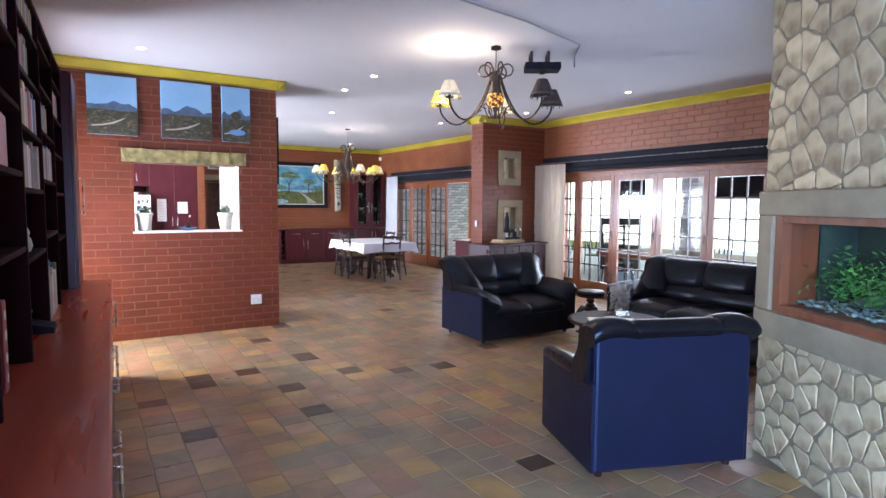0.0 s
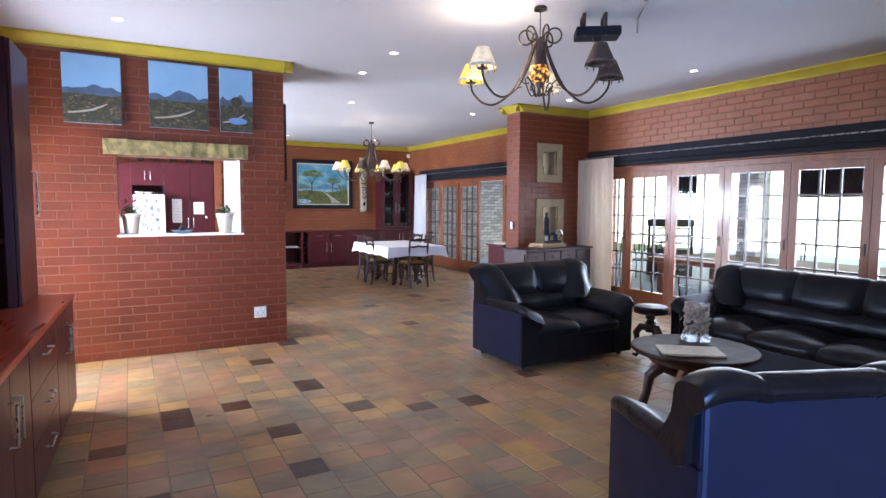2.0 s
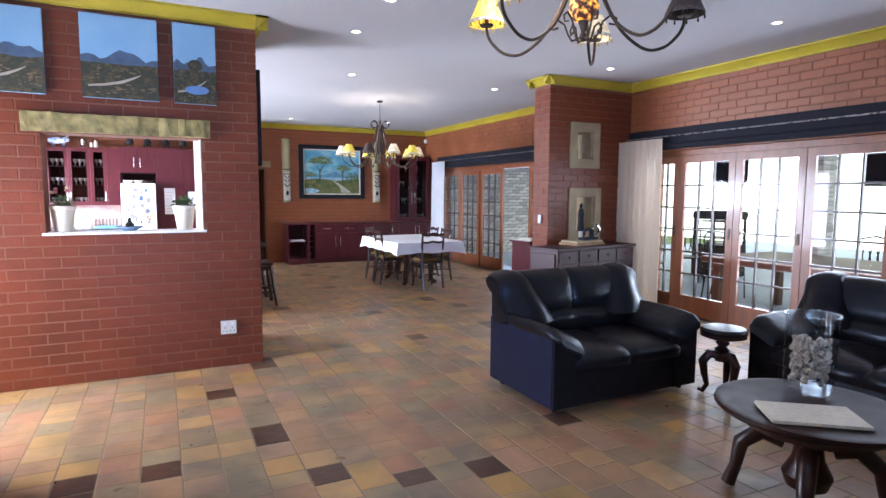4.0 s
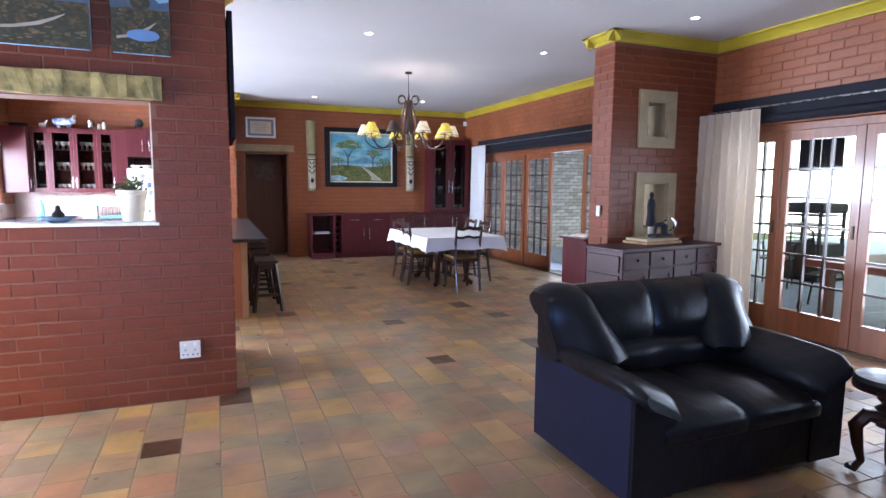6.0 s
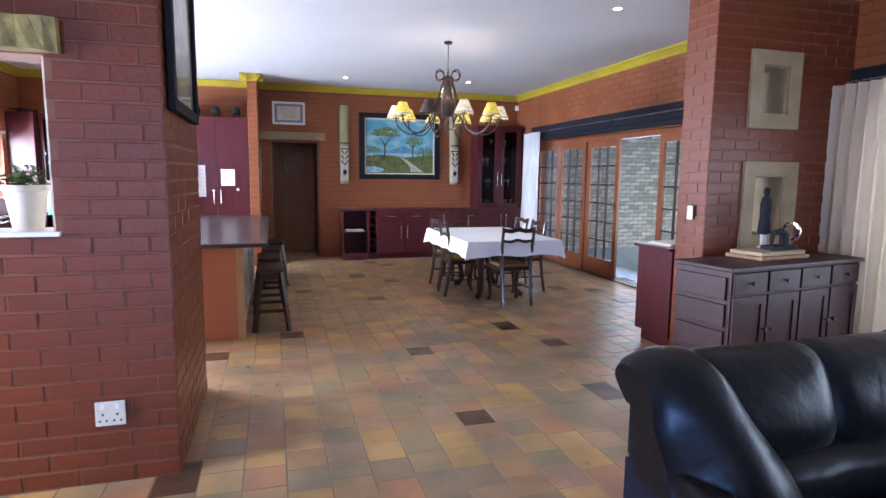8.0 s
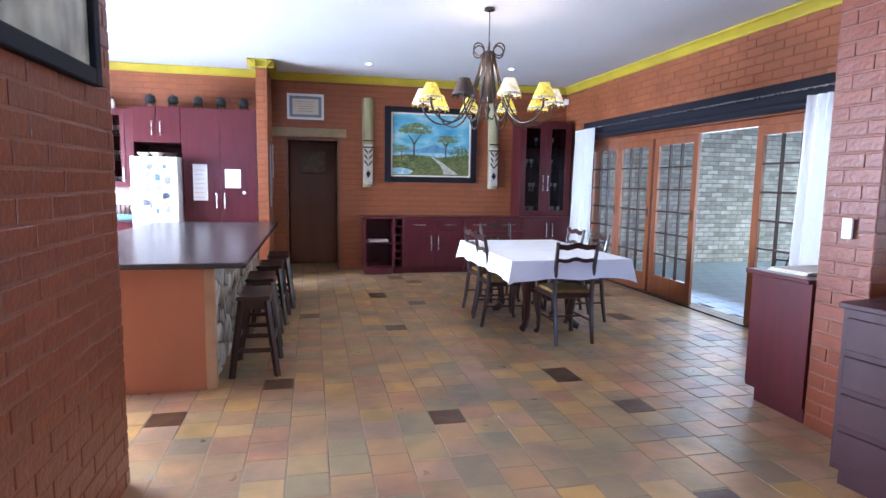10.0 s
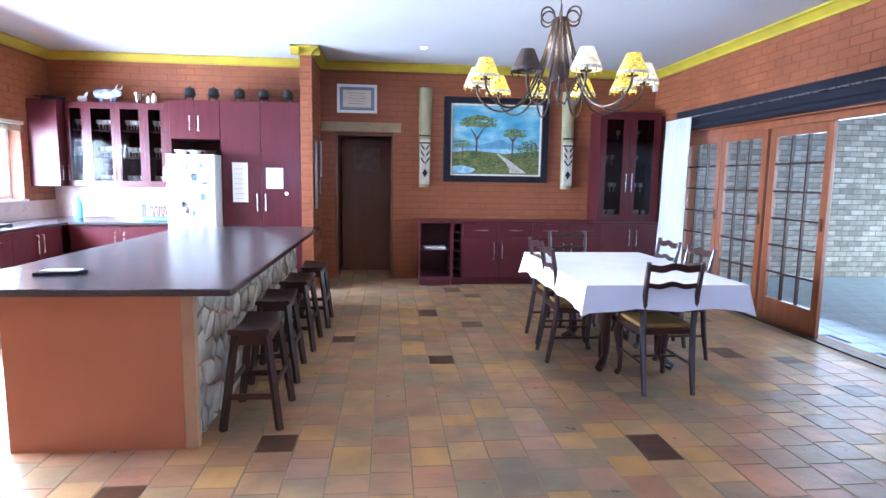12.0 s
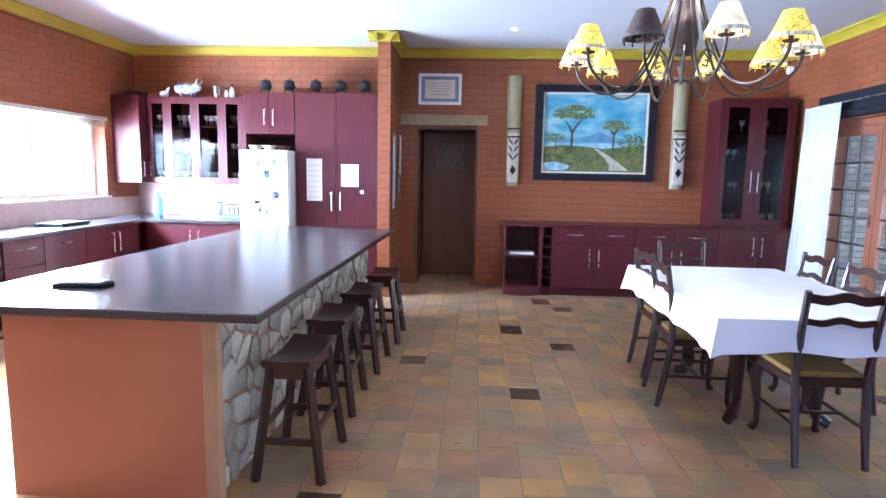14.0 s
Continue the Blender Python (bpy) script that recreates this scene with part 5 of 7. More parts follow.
cb = thing("serving_cabinet", "plain dark red mahogany cabinet behind the brick pier", "cabinet", at=(8.13, 8.60, 0))
part("top", boxes((-0.03, 1.35, 0.004, 0.50, 0.845, 0.872), bevel=0.005), MAHOG, cb)
part("body", boxes((0.0, 1.33, 0.006, 0.46, 0.10, 0.845), (0.04, 1.3, 0.03, 0.42, 0.0, 0.10)), MAHOG, cb)
for i in range(3):
    part("door", boxes((0.01 + i * 0.44, 0.44 + i * 0.44, 0.46, 0.478, 0.11, 0.84), bevel=0.002), MAHOG, cb)
bk = thing("place_mat_stack", "stack of pale open papers and mats on the serving cabinet", "papers", at=(8.40, 8.87, 0.873), rz=4)
for k in range(3):
    part("sheet", boxes((-0.22 + 0.01 * k, 0.24 - 0.006 * k, -0.14, 0.14, 0.007 * k, 0.007 * k + 0.006), bevel=0.002), CREAM, bk)

# dining table, cloth, chairs
dt = thing("dining_table", "dark glossy wooden dining table with ball-and-claw legs under a cloth", "table", at=(7.545, 11.345, 0))
part("tabletop", boxes((-0.50, 0.50, -0.80, 0.80, 0.70, 0.735), bevel=0.008), DARKWOOD, dt)
part("apron", boxes((-0.42, 0.42, -0.74, 0.74, 0.60, 0.70)), DARKWOOD, dt)
for sx in (-1, 1):
    for sy in (-1, 1):
        part("leg", tube([(sx * 0.22, sy * 0.40, 0.66), (sx * 0.25, sy * 0.44, 0.56), (sx * 0.27, sy * 0.46, 0.45), (sx * 0.23, sy * 0.40, 0.28), (sx * 0.21, sy * 0.37, 0.12), (sx * 0.25, sy * 0.41, 0.05), (sx * 0.29, sy * 0.44, 0.03)], [0.055, 0.06, 0.05, 0.035, 0.028, 0.04, 0.03], 12), DARKWOOD, dt, smooth=True)
part("stretcher", tube([(0, -0.38, 0.3), (0, 0.38, 0.3)], 0.025, 10), DARKWOOD, dt)
tc = thing("tablecloth", "white embroidered tablecloth hanging from the dining table", "tablecloth", at=(7.545, 11.345, 0.737))
bm = bmesh.new()
hx, hy = 0.565, 0.865
ring0, rings = [], []
per = []
NS = 26
for i in range(NS):
    per.append((-hx + 2 * hx * i / NS, -hy, 0, -1))
for i in range(NS * 2):
    per.append((hx, -hy + 2 * hy * i / (NS * 2), 1, 0))
for i in range(NS):
    per.append((hx - 2 * hx * i / NS, hy, 0, 1))
for i in range(NS * 2):
    per.append((-hx, hy - 2 * hy * i / (NS * 2), -1, 0))
for k in range(7):
    u = k / 6
    row = []
    for i, (x, y, nx, ny) in enumerate(per):
        corner = min(1.0, (abs(x) / hx) ** 14 * (abs(y) / hy) ** 14)
        drop = (0.165 + 0.035 * corner + 0.008 * math.sin(i * 0.55)) * u
        wav = 0.020 * u * noise.noise(Vector((x * 7, y * 7, 3))) + 0.035 * u * corner
        f = 0.025 * u + wav
        dx, dy = nx, ny
        if corner > 0.3:
            q = Vector((math.copysign(1, x), math.copysign(1, y))).normalized()
            dx, dy = q.x, q.y
        row.append(bm.verts.new((x + dx * f, y + dy * f, 0.004 - drop)))
    rings.append(row)
n = len(per)
for a, b in zip(rings, rings[1:]):
    for i in range(n):
        bm.faces.new((a[i], a[(i + 1) % n], b[(i + 1) % n], b[i]))
bm.faces.new(rings[0][::-1])
bmesh.ops.recalc_face_normals(bm, faces=bm.faces)
bmesh.ops.solidify(bm, geom=bm.faces[:], thickness=0.003)
part("cloth", bm, CLOTH, tc, smooth=True)

MUSTARD = mat("mustard_velvet", (0.28, 0.155, 0.035), 0.85, col2=(0.20, 0.105, 0.025), scale=30, stretch=(1, 6, 1))


def dining_chair(at, rz):
    c = thing("dining_chair", "dark wooden ladder-back dining chair with a mustard seat pad", "chair", "chairs round the table", at, rz)
    part("seat", boxes((-0.20, 0.20, -0.20, 0.21, 0.40, 0.445), bevel=0.012, seg=2), DARKWOOD, c)
    bm = bmesh.new()
    soft(bm, -0.18, 0.18, -0.17, 0.19, 0.435, 0.475, 0.018, crown=0.01)
    part("seat_pad", bm, MUSTARD, c, "mustard yellow seat pad", smooth=True)
    for sx in (-1, 1):
        part("back_leg", tube([(sx * 0.17, -0.255, 0), (sx * 0.17, -0.22, 0.2), (sx * 0.175, -0.19, 0.44), (sx * 0.18, -0.21, 0.68), (sx * 0.185, -0.25, 0.90)], [0.017, 0.021, 0.022, 0.019, 0.017], 8), DARKWOOD, c, smooth=True)
        part("front_leg", tube([(sx * 0.17, 0.17, 0.42), (sx * 0.185, 0.19, 0.33), (sx * 0.165, 0.17, 0.15), (sx * 0.165, 0.17, 0.05), (sx * 0.18, 0.19, 0.012)], [0.03, 0.033, 0.02, 0.016, 0.024], 10), DARKWOOD, c, smooth=True)
        part("side_stretcher", tube([(sx * 0.168, -0.22, 0.2), (sx * 0.165, 0.17, 0.2)], 0.010, 6), DARKWOOD, c)
    part("cross_stretcher", tube([(-0.166, -0.02, 0.2), (0.166, -0.02, 0.2)], 0.010, 6), DARKWOOD, c)
    for z, y in ((0.615, -0.203), (0.735, -0.218), (0.855, -0.24)):
        up = 0.022 if z > 0.8 else 0.015
        pts_t = [(-0.175 + 0.35 * i / 12, z + up + 0.012 * math.sin(math.pi * i / 12) + 0.008 * math.cos(4 * math.pi * i / 12)) for i in range(13)]
        pts_b = [(px, pz - 2 * up - 0.004 * math.sin(math.pi * i / 12)) for i, (px, pz) in enumerate(pts_t)]
        part("back_slat", prism(pts_t + pts_b[::-1], y - 0.008, y + 0.008), DARKWOOD, c)
    return c


ch = dining_chair((7.56, 10.68, 0), 0)
for x, y, r in ((7.19, 11.31, -92), (7.235, 11.85, -88), (7.99, 11.32, 91), (8.0, 11.88, 90), (7.52, 12.36, 180)):
    copy_thing(ch, pose(x, y, 0, 0, 0, r))

# far wall: door, lintel, certificate, masks, painting, wall unit
l = thing("stone_lintel", "smooth tan stone lintel over the passage door", "lintel", at=(5.32, 14.98, 2.045))
part("block", boxes((-0.57, 0.54, -0.02, 0.018, 0, 0.13), bevel=0.004), SANDSTONE, l)
pd = tagged(new("door_passage"), "dark brown wooden passage door with a carved panel, open passage behind", "door", kind="structure")
part("frame", boxes((4.952, 4.985, 15.01, 15.24, 0, 2.038), (5.725, 5.758, 15.01, 15.24, 0, 2.038), (4.985, 5.725, 15.01, 15.24, 2.0, 2.038)), INNERDOOR, pd)
dl = part("leaf", boxes((4.99, 5.72, 15.72, 15.76, 0.01, 2.0)), INNERDOOR, pd)
part("panel_picture", boxes((5.16, 5.56, 15.705, 15.718, 1.50, 1.86), bevel=0.004), mat("carved_panel", (0.10, 0.05, 0.03), 0.5, col2=(0.16, 0.11, 0.07), scale=9, bump=0.6), pd)
f = thing("framed_certificate", "white-framed printed certificate above the passage door", "picture", at=(5.255, 14.995, 2.30))
part("frame", boxes((-0.27, -0.235, -0.02, 0, 0, 0.38), (0.235, 0.27, -0.02, 0, 0, 0.38), (-0.235, 0.235, -0.02, 0, 0, 0.035), (-0.235, 0.235, -0.02, 0, 0.345, 0.38)), WHITE, f)
part("mount", boxes((-0.235, 0.235, -0.01, 0, 0.035, 0.345)), mat("blue_mount", (0.22, 0.27, 0.36), 0.8), f)
part("sheet", boxes((-0.19, 0.19, -0.012, -0.0105, 0.075, 0.305)), CREAM, f)
for k in range(5):
    part("text_line", boxes((-0.12 + 0.02 * (k % 2), 0.12 - 0.02 * (k % 2), -0.0135, -0.0125, 0.12 + 0.035 * k, 0.126 + 0.035 * k)), mat("ink" + str(k), (0.2, 0.2, 0.22), 0.8), f)
MASKG = mat("pale_green_carving", (0.36, 0.32, 0.18), 0.55, col2=(0.24, 0.21, 0.11), scale=6, stretch=(2, 2, 0.4), bump=0.2)
MASKP = mat("pale_carving", (0.55, 0.50, 0.42), 0.55, col2=(0.4, 0.35, 0.28), scale=14)


def wall_mask(x):
    m = thing("wall_mask", "tall narrow carved wooden mask with dark geometric marks", "mask", "pair of masks", (x, 14.995, 1.30))
    sec = []
    for k in range(10):
        z = 1.36 * k / 9
        w = 0.075 + 0.02 * (k / 9)
        d = 0.07
        sec.append([(w * math.cos(a), -d * abs(math.sin(a)) - 0.002, z) for a in [math.pi * j / 10 for j in range(11)]])
    part("carved_body", lofted(sec), MASKG, m, smooth=True)
    part("face_plate", boxes((-0.07, 0.07, -0.085, -0.05, 0.04, 0.66), bevel=0.02, seg=2), MASKP, m)
    for z, s in ((0.60, 0.05), (0.70, 0.06)):
        part("brow", boxes((-0.085, 0.085, -0.095, -0.05, z, z + 0.02), bevel=0.005), DARKWOOD, m)
    for k in range(3):
        z = 0.32 + 0.09 * k
        for sg in (-1, 1):
            part("dark_chevron", prism([(sg * 0.005, z), (sg * 0.06, z + 0.07), (sg * 0.06, z + 0.10), (sg * 0.005, z + 0.03)], -0.0905, -0.083), BLACK, m)
    part("dark_diamond", prism([(0, 0.14), (0.04, 0.20), (0, 0.26), (-0.04, 0.20)], -0.0905, -0.083), BLACK, m)
    part("nose", prism([(-0.012, 0.42), (0.012, 0.42), (0.006, 0.60), (-0.006, 0.60)], -0.11, -0.084), MASKP, m)


wall_mask(6.19)
wall_mask(8.225)

pt = thing("landscape_painting", "framed oil painting of flat-topped trees and a path by blue water", "painting", at=(7.195, 14.995, 1.385))
pw, ph_ = 0.745, 1.17
part("frame", boxes((-pw, -pw + 0.10, -0.05, 0, 0, ph_), (pw - 0.10, pw, -0.05, 0, 0, ph_), (-pw + 0.1, pw - 0.1, -0.05, 0, 0, 0.09), (-pw + 0.1, pw - 0.1, -0.05, 0, ph_ - 0.09, ph_), bevel=0.014, seg=3), BLACK, pt, "wide black frame")
part("frame_bead", boxes((-pw + 0.088, -pw + 0.10, -0.054, -0.05, 0.078, ph_ - 0.078), (pw - 0.10, pw - 0.088, -0.054, -0.05, 0.078, ph_ - 0.078), (-pw + 0.1, pw - 0.1, -0.054, -0.05, 0.078, 0.09), (-pw + 0.1, pw - 0.1, -0.054, -0.05, ph_ - 0.09, ph_ - 0.078)), DARKWOOD, pt)
part("slip", boxes((-pw + 0.10, -pw + 0.122, -0.032, 0, 0.09, ph_ - 0.09), (pw - 0.122, pw - 0.10, -0.032, 0, 0.09, ph_ - 0.09), (-pw + 0.122, pw - 0.122, -0.032, 0, 0.09, 0.112), (-pw + 0.122, pw - 0.122, -0.032, 0, ph_ - 0.112, ph_ - 0.09)), CREAM, pt, "pale inner slip")
iw, z0, z1 = pw - 0.122, 0.112, ph_ - 0.112
ih = z1 - z0
part("canvas", boxes((-iw, iw, -0.012, 0, z0, z1)), mat("oil_sky", (0.045, 0.23, 0.37), 0.5, col2=(0.34, 0.53, 0.55), scale=2.6, bump=0.3, bscale=60, stretch=(1, 1, 2.2), detail=7, third=(0.10, 0.34, 0.45)), pt)
OILS = {k: mat("oil_" + k, a, 0.5, col2=b, scale=s, bump=0.4, bscale=60, detail=9, vary=v) for k, a, b, s, v in (
    ("hill", (0.06, 0.19, 0.31), (0.12, 0.29, 0.38), 8, 0), ("far", (0.12, 0.30, 0.40), (0.22, 0.42, 0.48), 8, 0), ("water", (0.10, 0.28, 0.42), (0.38, 0.55, 0.60), 12, 0),
    ("veld", (0.045, 0.075, 0.018), (0.15, 0.15, 0.045), 15, 0), ("bush", (0.030, 0.065, 0.018), (0.11, 0.14, 0.04), 30, 0.4), ("dry", (0.20, 0.17, 0.05), (0.10, 0.11, 0.03), 30, 0.4),
    ("tree", (0.050, 0.10, 0.045), (0.17, 0.21, 0.08), 30, 0.4), ("path", (0.50, 0.48, 0.42), (0.30, 0.28, 0.22), 14, 0), ("trunk", (0.05, 0.04, 0.03), (0.08, 0.06, 0.04), 10, 0))}


def oil(name, pts, key, lay):
    part(name, prism([(-iw + 2 * iw * u, z0 + ih * v) for u, v in pts], -0.0125 - 0.0006 * lay, -0.012 - 0.0006 * lay), OILS[key], pt)


def dabs(name, key, lay, patches, n, size, seed):
    """Short brush strokes scattered over oval patches (u, v, half width, half height), each in a layer of its own."""
    rd = random.Random(seed)
    bm = bmesh.new()
    for k in range(n):
        u, v, ru, rv = patches[k % len(patches)]
        a, r = rd.uniform(0, 6.283), math.sqrt(rd.random())
        u, v = u + ru * r * math.cos(a), v + rv * r * math.sin(a)
        w, h = size * rd.uniform(0.7, 1.6), size * rd.uniform(0.35, 0.7)
        u, v = max(0.03, min(0.97, u)), max(0.03, min(0.97, v))
        y = -0.0125 - 0.0006 * lay - 0.0012 * k / n
        c = [bm.verts.new((-iw + 2 * iw * u + w * math.cos(b), y, z0 + ih * v + h * math.sin(b) + 0.2 * w * math.cos(b) * rd.uniform(-1, 1))) for b in [1.047 * q for q in range(6)]]
        bm.faces.new(c)
    tagged(part(name, bm, OILS[key], pt), kind="stuff")


oil("painted_far_hill", [(0, 0.43), (0.15, 0.45), (0.3, 0.48), (0.42, 0.50), (0.50, 0.57), (0.56, 0.585), (0.62, 0.54), (0.74, 0.49), (0.9, 0.46), (1, 0.45), (1, 0.36), (0, 0.36)], "far", 1)
oil("painted_hill", [(0, 0.40), (0.3, 0.43), (0.45, 0.47), (0.54, 0.52), (0.62, 0.48), (0.72, 0.44), (1, 0.42), (1, 0.35), (0, 0.35)], "hill", 2)
oil("painted_water", [(0, 0.375), (1, 0.375), (1, 0.30), (0, 0.30)], "water", 3)
oil("painted_veld", [(0, 0.32), (0.2, 0.345), (0.35, 0.335), (0.48, 0.32), (0.6, 0.30), (0.8, 0.33), (1, 0.36), (1, 0), (0, 0)], "veld", 4)
oil("painted_pool", [(0.0, 0.015), (0.0, 0.11), (0.10, 0.125), (0.20, 0.105), (0.27, 0.07), (0.24, 0.03), (0.20, 0.01)], "water", 5)
oil("painted_path", [(0.50, 0.305), (0.53, 0.305), (0.60, 0.25), (0.68, 0.19), (0.75, 0.12), (0.86, 0.02), (0.66, 0.02), (0.66, 0.08), (0.62, 0.17), (0.56, 0.24)], "path", 5)
dabs("painted_grass", "dry", 6, [(0.10, 0.27, 0.12, 0.05), (0.36, 0.20, 0.16, 0.08), (0.88, 0.20, 0.12, 0.07), (0.48, 0.10, 0.12, 0.06)], 200, 0.013, 1)
dabs("painted_bush", "bush", 9, [(0.86, 0.40, 0.13, 0.10), (0.95, 0.34, 0.06, 0.14), (0.28, 0.27, 0.10, 0.045), (0.42, 0.16, 0.08, 0.06), (0.08, 0.18, 0.10, 0.05), (0.78, 0.27, 0.08, 0.04)], 420, 0.016, 2)
oil("painted_trunk", [(0.262, 0.27), (0.268, 0.48), (0.25, 0.56), (0.20, 0.66), (0.208, 0.665), (0.262, 0.58), (0.278, 0.54), (0.32, 0.62), (0.36, 0.68), (0.366, 0.672), (0.33, 0.60), (0.288, 0.50), (0.288, 0.27)], "trunk", 12)
oil("painted_trunk", [(0.678, 0.30), (0.682, 0.48), (0.64, 0.56), (0.647, 0.565), (0.69, 0.52), (0.74, 0.58), (0.747, 0.573), (0.70, 0.48), (0.695, 0.30)], "trunk", 12)
oil("painted_trunk", [(0.112, 0.27), (0.114, 0.42), (0.124, 0.42), (0.124, 0.27)], "trunk", 12)
dabs("painted_canopy", "tree", 13, [(0.30, 0.79, 0.20, 0.045), (0.22, 0.73, 0.14, 0.04), (0.36, 0.72, 0.15, 0.035), (0.30, 0.83, 0.10, 0.025)], 420, 0.017, 3)
dabs("painted_canopy", "tree", 13, [(0.71, 0.635, 0.13, 0.035), (0.66, 0.58, 0.08, 0.03), (0.78, 0.58, 0.07, 0.025)], 240, 0.014, 4)
dabs("painted_canopy", "tree", 13, [(0.11, 0.47, 0.10, 0.03), (0.07, 0.42, 0.06, 0.025), (0.16, 0.43, 0.06, 0.02)], 170, 0.012, 5)

# wall unit: low run with wine rack, display cabinet on it
WY = 14.46
wt = thing("worktop", "dark mahogany worktop of the dining wall unit", "worktop", at=(6.08, WY, 0))
part("board", boxes((-0.02, 3.40, -0.02, 0.52, 0.835, 0.865), bevel=0.005), MAHOG, wt)
ou = thing("open_shelf_unit", "open mahogany shelf unit with a rounded plinth, nearly empty", "shelf", at=(6.10, WY, 0))
part("case", boxes((0, 0.02, 0, 0.5, 0.09, 0.834), (0.42, 0.44, 0, 0.5, 0.09, 0.834), (0.02, 0.42, 0.48, 0.5, 0.09, 0.834), (0.02, 0.42, 0.0, 0.48, 0.09, 0.115), (0.02, 0.42, 0.02, 0.48, 0.46, 0.48)), MAHOG, ou)
part("plinth", prism([(0, 0.5)] + [(0.42 * i / 8, -0.05 * math.sin(math.pi * i / 8)) for i in range(9)] + [(0.42, 0.5)], 0, 0.09, "z"), MAHOG, ou)
pp = thing("paper_stack", "white papers lying on the open shelf", "papers", at=(6.31, WY + 0.18, 0.481))
part("sheets", boxes((-0.14, 0.15, -0.1, 0.1, 0, 0.03), bevel=0.004), WHITE, pp)
wr = thing("wine_rack", "narrow mahogany wine rack holding bottles on their sides", "wine rack", at=(6.54, WY, 0))
part("case", boxes((0.002, 0.017, 0, 0.5, 0.09, 0.834), (0.123, 0.138, 0, 0.5, 0.09, 0.834), (0.017, 0.123, 0.48, 0.5, 0.09, 0.834), (0.0, 0.14, 0.03, 0.5, 0.0, 0.09)), MAHOG, wr)
for k in range(6):
    part("shelf", boxes((0.017, 0.123, 0.01, 0.48, 0.09 + k * 0.124, 0.10 + k * 0.124)), MAHOG, wr)
for k in range(5):
    b = thing("wine_bottle", "dark wine bottle lying in the rack", "bottle", "wine bottles", (6.61, WY + 0.05, 0.145 + k * 0.124))
    o = part("bottle", lathe([(0, 0), (0.012, 0.0), (0.013, 0.08), (0.036, 0.13), (0.037, 0.30), (0, 0.30)], 14), mat("bottle_glass" + str(k), (0.02, 0.03, 0.02), 0.1, coat=0.5), b, smooth=True)
    o.rotation_euler = (radians(-90), 0, 0)
for i in range(2):
    x0 = 6.685 + i * 0.955
    u = thing("low_cabinet", "mahogany low cabinet with two drawers over two doors", "cabinet", "dining wall unit", (x0, WY, 0))
    part("body", boxes((0.0, 0.95, 0.02, 0.5, 0.09, 0.834), (0.0, 0.95, 0.06, 0.5, 0.0, 0.09)), MAHOG, u)
    for k in range(2):
        a = k * 0.475
        d = part("drawer_front", boxes((a + 0.002, a + 0.472, 0.0, 0.019, 0.65, 0.83), bevel=0.002), MAHOG, u)
        part("handle", tube([(a + 0.14, 0.0, 0.745), (a + 0.14, -0.025, 0.745), (a + 0.33, -0.025, 0.745), (a + 0.33, 0.0, 0.745)], 0.006, 8), STEEL, d, "steel bar handle")
        d = part("door", boxes((a + 0.002, a + 0.472, 0.0, 0.019, 0.095, 0.645), bevel=0.002), MAHOG, u)
        hx_ = a + (0.42 if k == 0 else 0.055)
        part("handle", tube([(hx_, 0.0, 0.36), (hx_, -0.025, 0.36), (hx_, -0.025, 0.57), (hx_, 0.0, 0.57)], 0.006, 8), STEEL, d, "steel bar handle")
u = thing("low_cabinet", "mahogany low cabinet with two doors in the corner", "cabinet", "dining wall unit", (8.595, WY, 0))
part("body", boxes((0.0, 0.87, 0.02, 0.5, 0.09, 0.834), (0.0, 0.87, 0.06, 0.5, 0.0, 0.09)), MAHOG, u)
for k in range(2):
    a = k * 0.435
    d = part("door", boxes((a + 0.002, a + 0.433, 0.0, 0.019, 0.095, 0.83), bevel=0.002), MAHOG, u)
    hx_ = a + (0.385 if k == 0 else 0.05)
    part("handle", tube([(hx_, 0.0, 0.55), (hx_, -0.025, 0.55), (hx_, -0.025, 0.76), (hx_, 0.0, 0.76)], 0.006, 8), STEEL, d, "steel bar handle")
dc = thing("display_cabinet", "tall dark mahogany display cabinet with two glazed doors and glassware", "cabinet", at=(8.56, 14.62, 0.866))
DW, DH = 0.86, 1.50
part("case", boxes((0, 0.02, 0, 0.37, 0, DH), (DW - 0.02, DW, 0, 0.37, 0, DH), (0.02, DW - 0.02, 0.355, 0.37, 0, DH), (0.02, DW - 0.02, 0.0, 0.355, 0, 0.02), (0.02, DW - 0.02, 0.0, 0.355, DH - 0.02, DH)), MAHOG, dc)
for z in (0.40, 0.78, 1.12):
    part("glass_shelf", boxes((0.02, DW - 0.02, 0.02, 0.35, z, z + 0.008)), GLASS_DARK, dc)
for k in range(2):
    a = k * DW / 2
    w = DW / 2
    d = part("door", boxes((a + 0.002, a + 0.095, -0.02, -0.001, 0, DH), (a + w - 0.095, a + w - 0.002, -0.02, -0.001, 0, DH), (a + 0.095, a + w - 0.095, -0.02, -0.001, 0, 0.1), (a + 0.095, a + w - 0.095, -0.02, -0.001, DH - 0.1, DH)), MAHOG, dc)
    part("pane", boxes((a + 0.095, a + w - 0.095, -0.012, -0.008, 0.1, DH - 0.1)), GLASS_DARK, d)
    hx_ = a + (w - 0.04 if k == 0 else 0.04)
    part("handle", tube([(hx_, -0.02, 0.42), (hx_, -0.045, 0.42), (hx_, -0.045, 0.66), (hx_, -0.02, 0.66)], 0.006, 8), STEEL, d, "steel bar handle")
CRYSTAL = mat("crystal", (0.75, 0.75, 0.72), 0.12, spec=0.8)
SILVER = mat("tarnished_silver", (0.5, 0.48, 0.44), 0.25, metal=1.0)


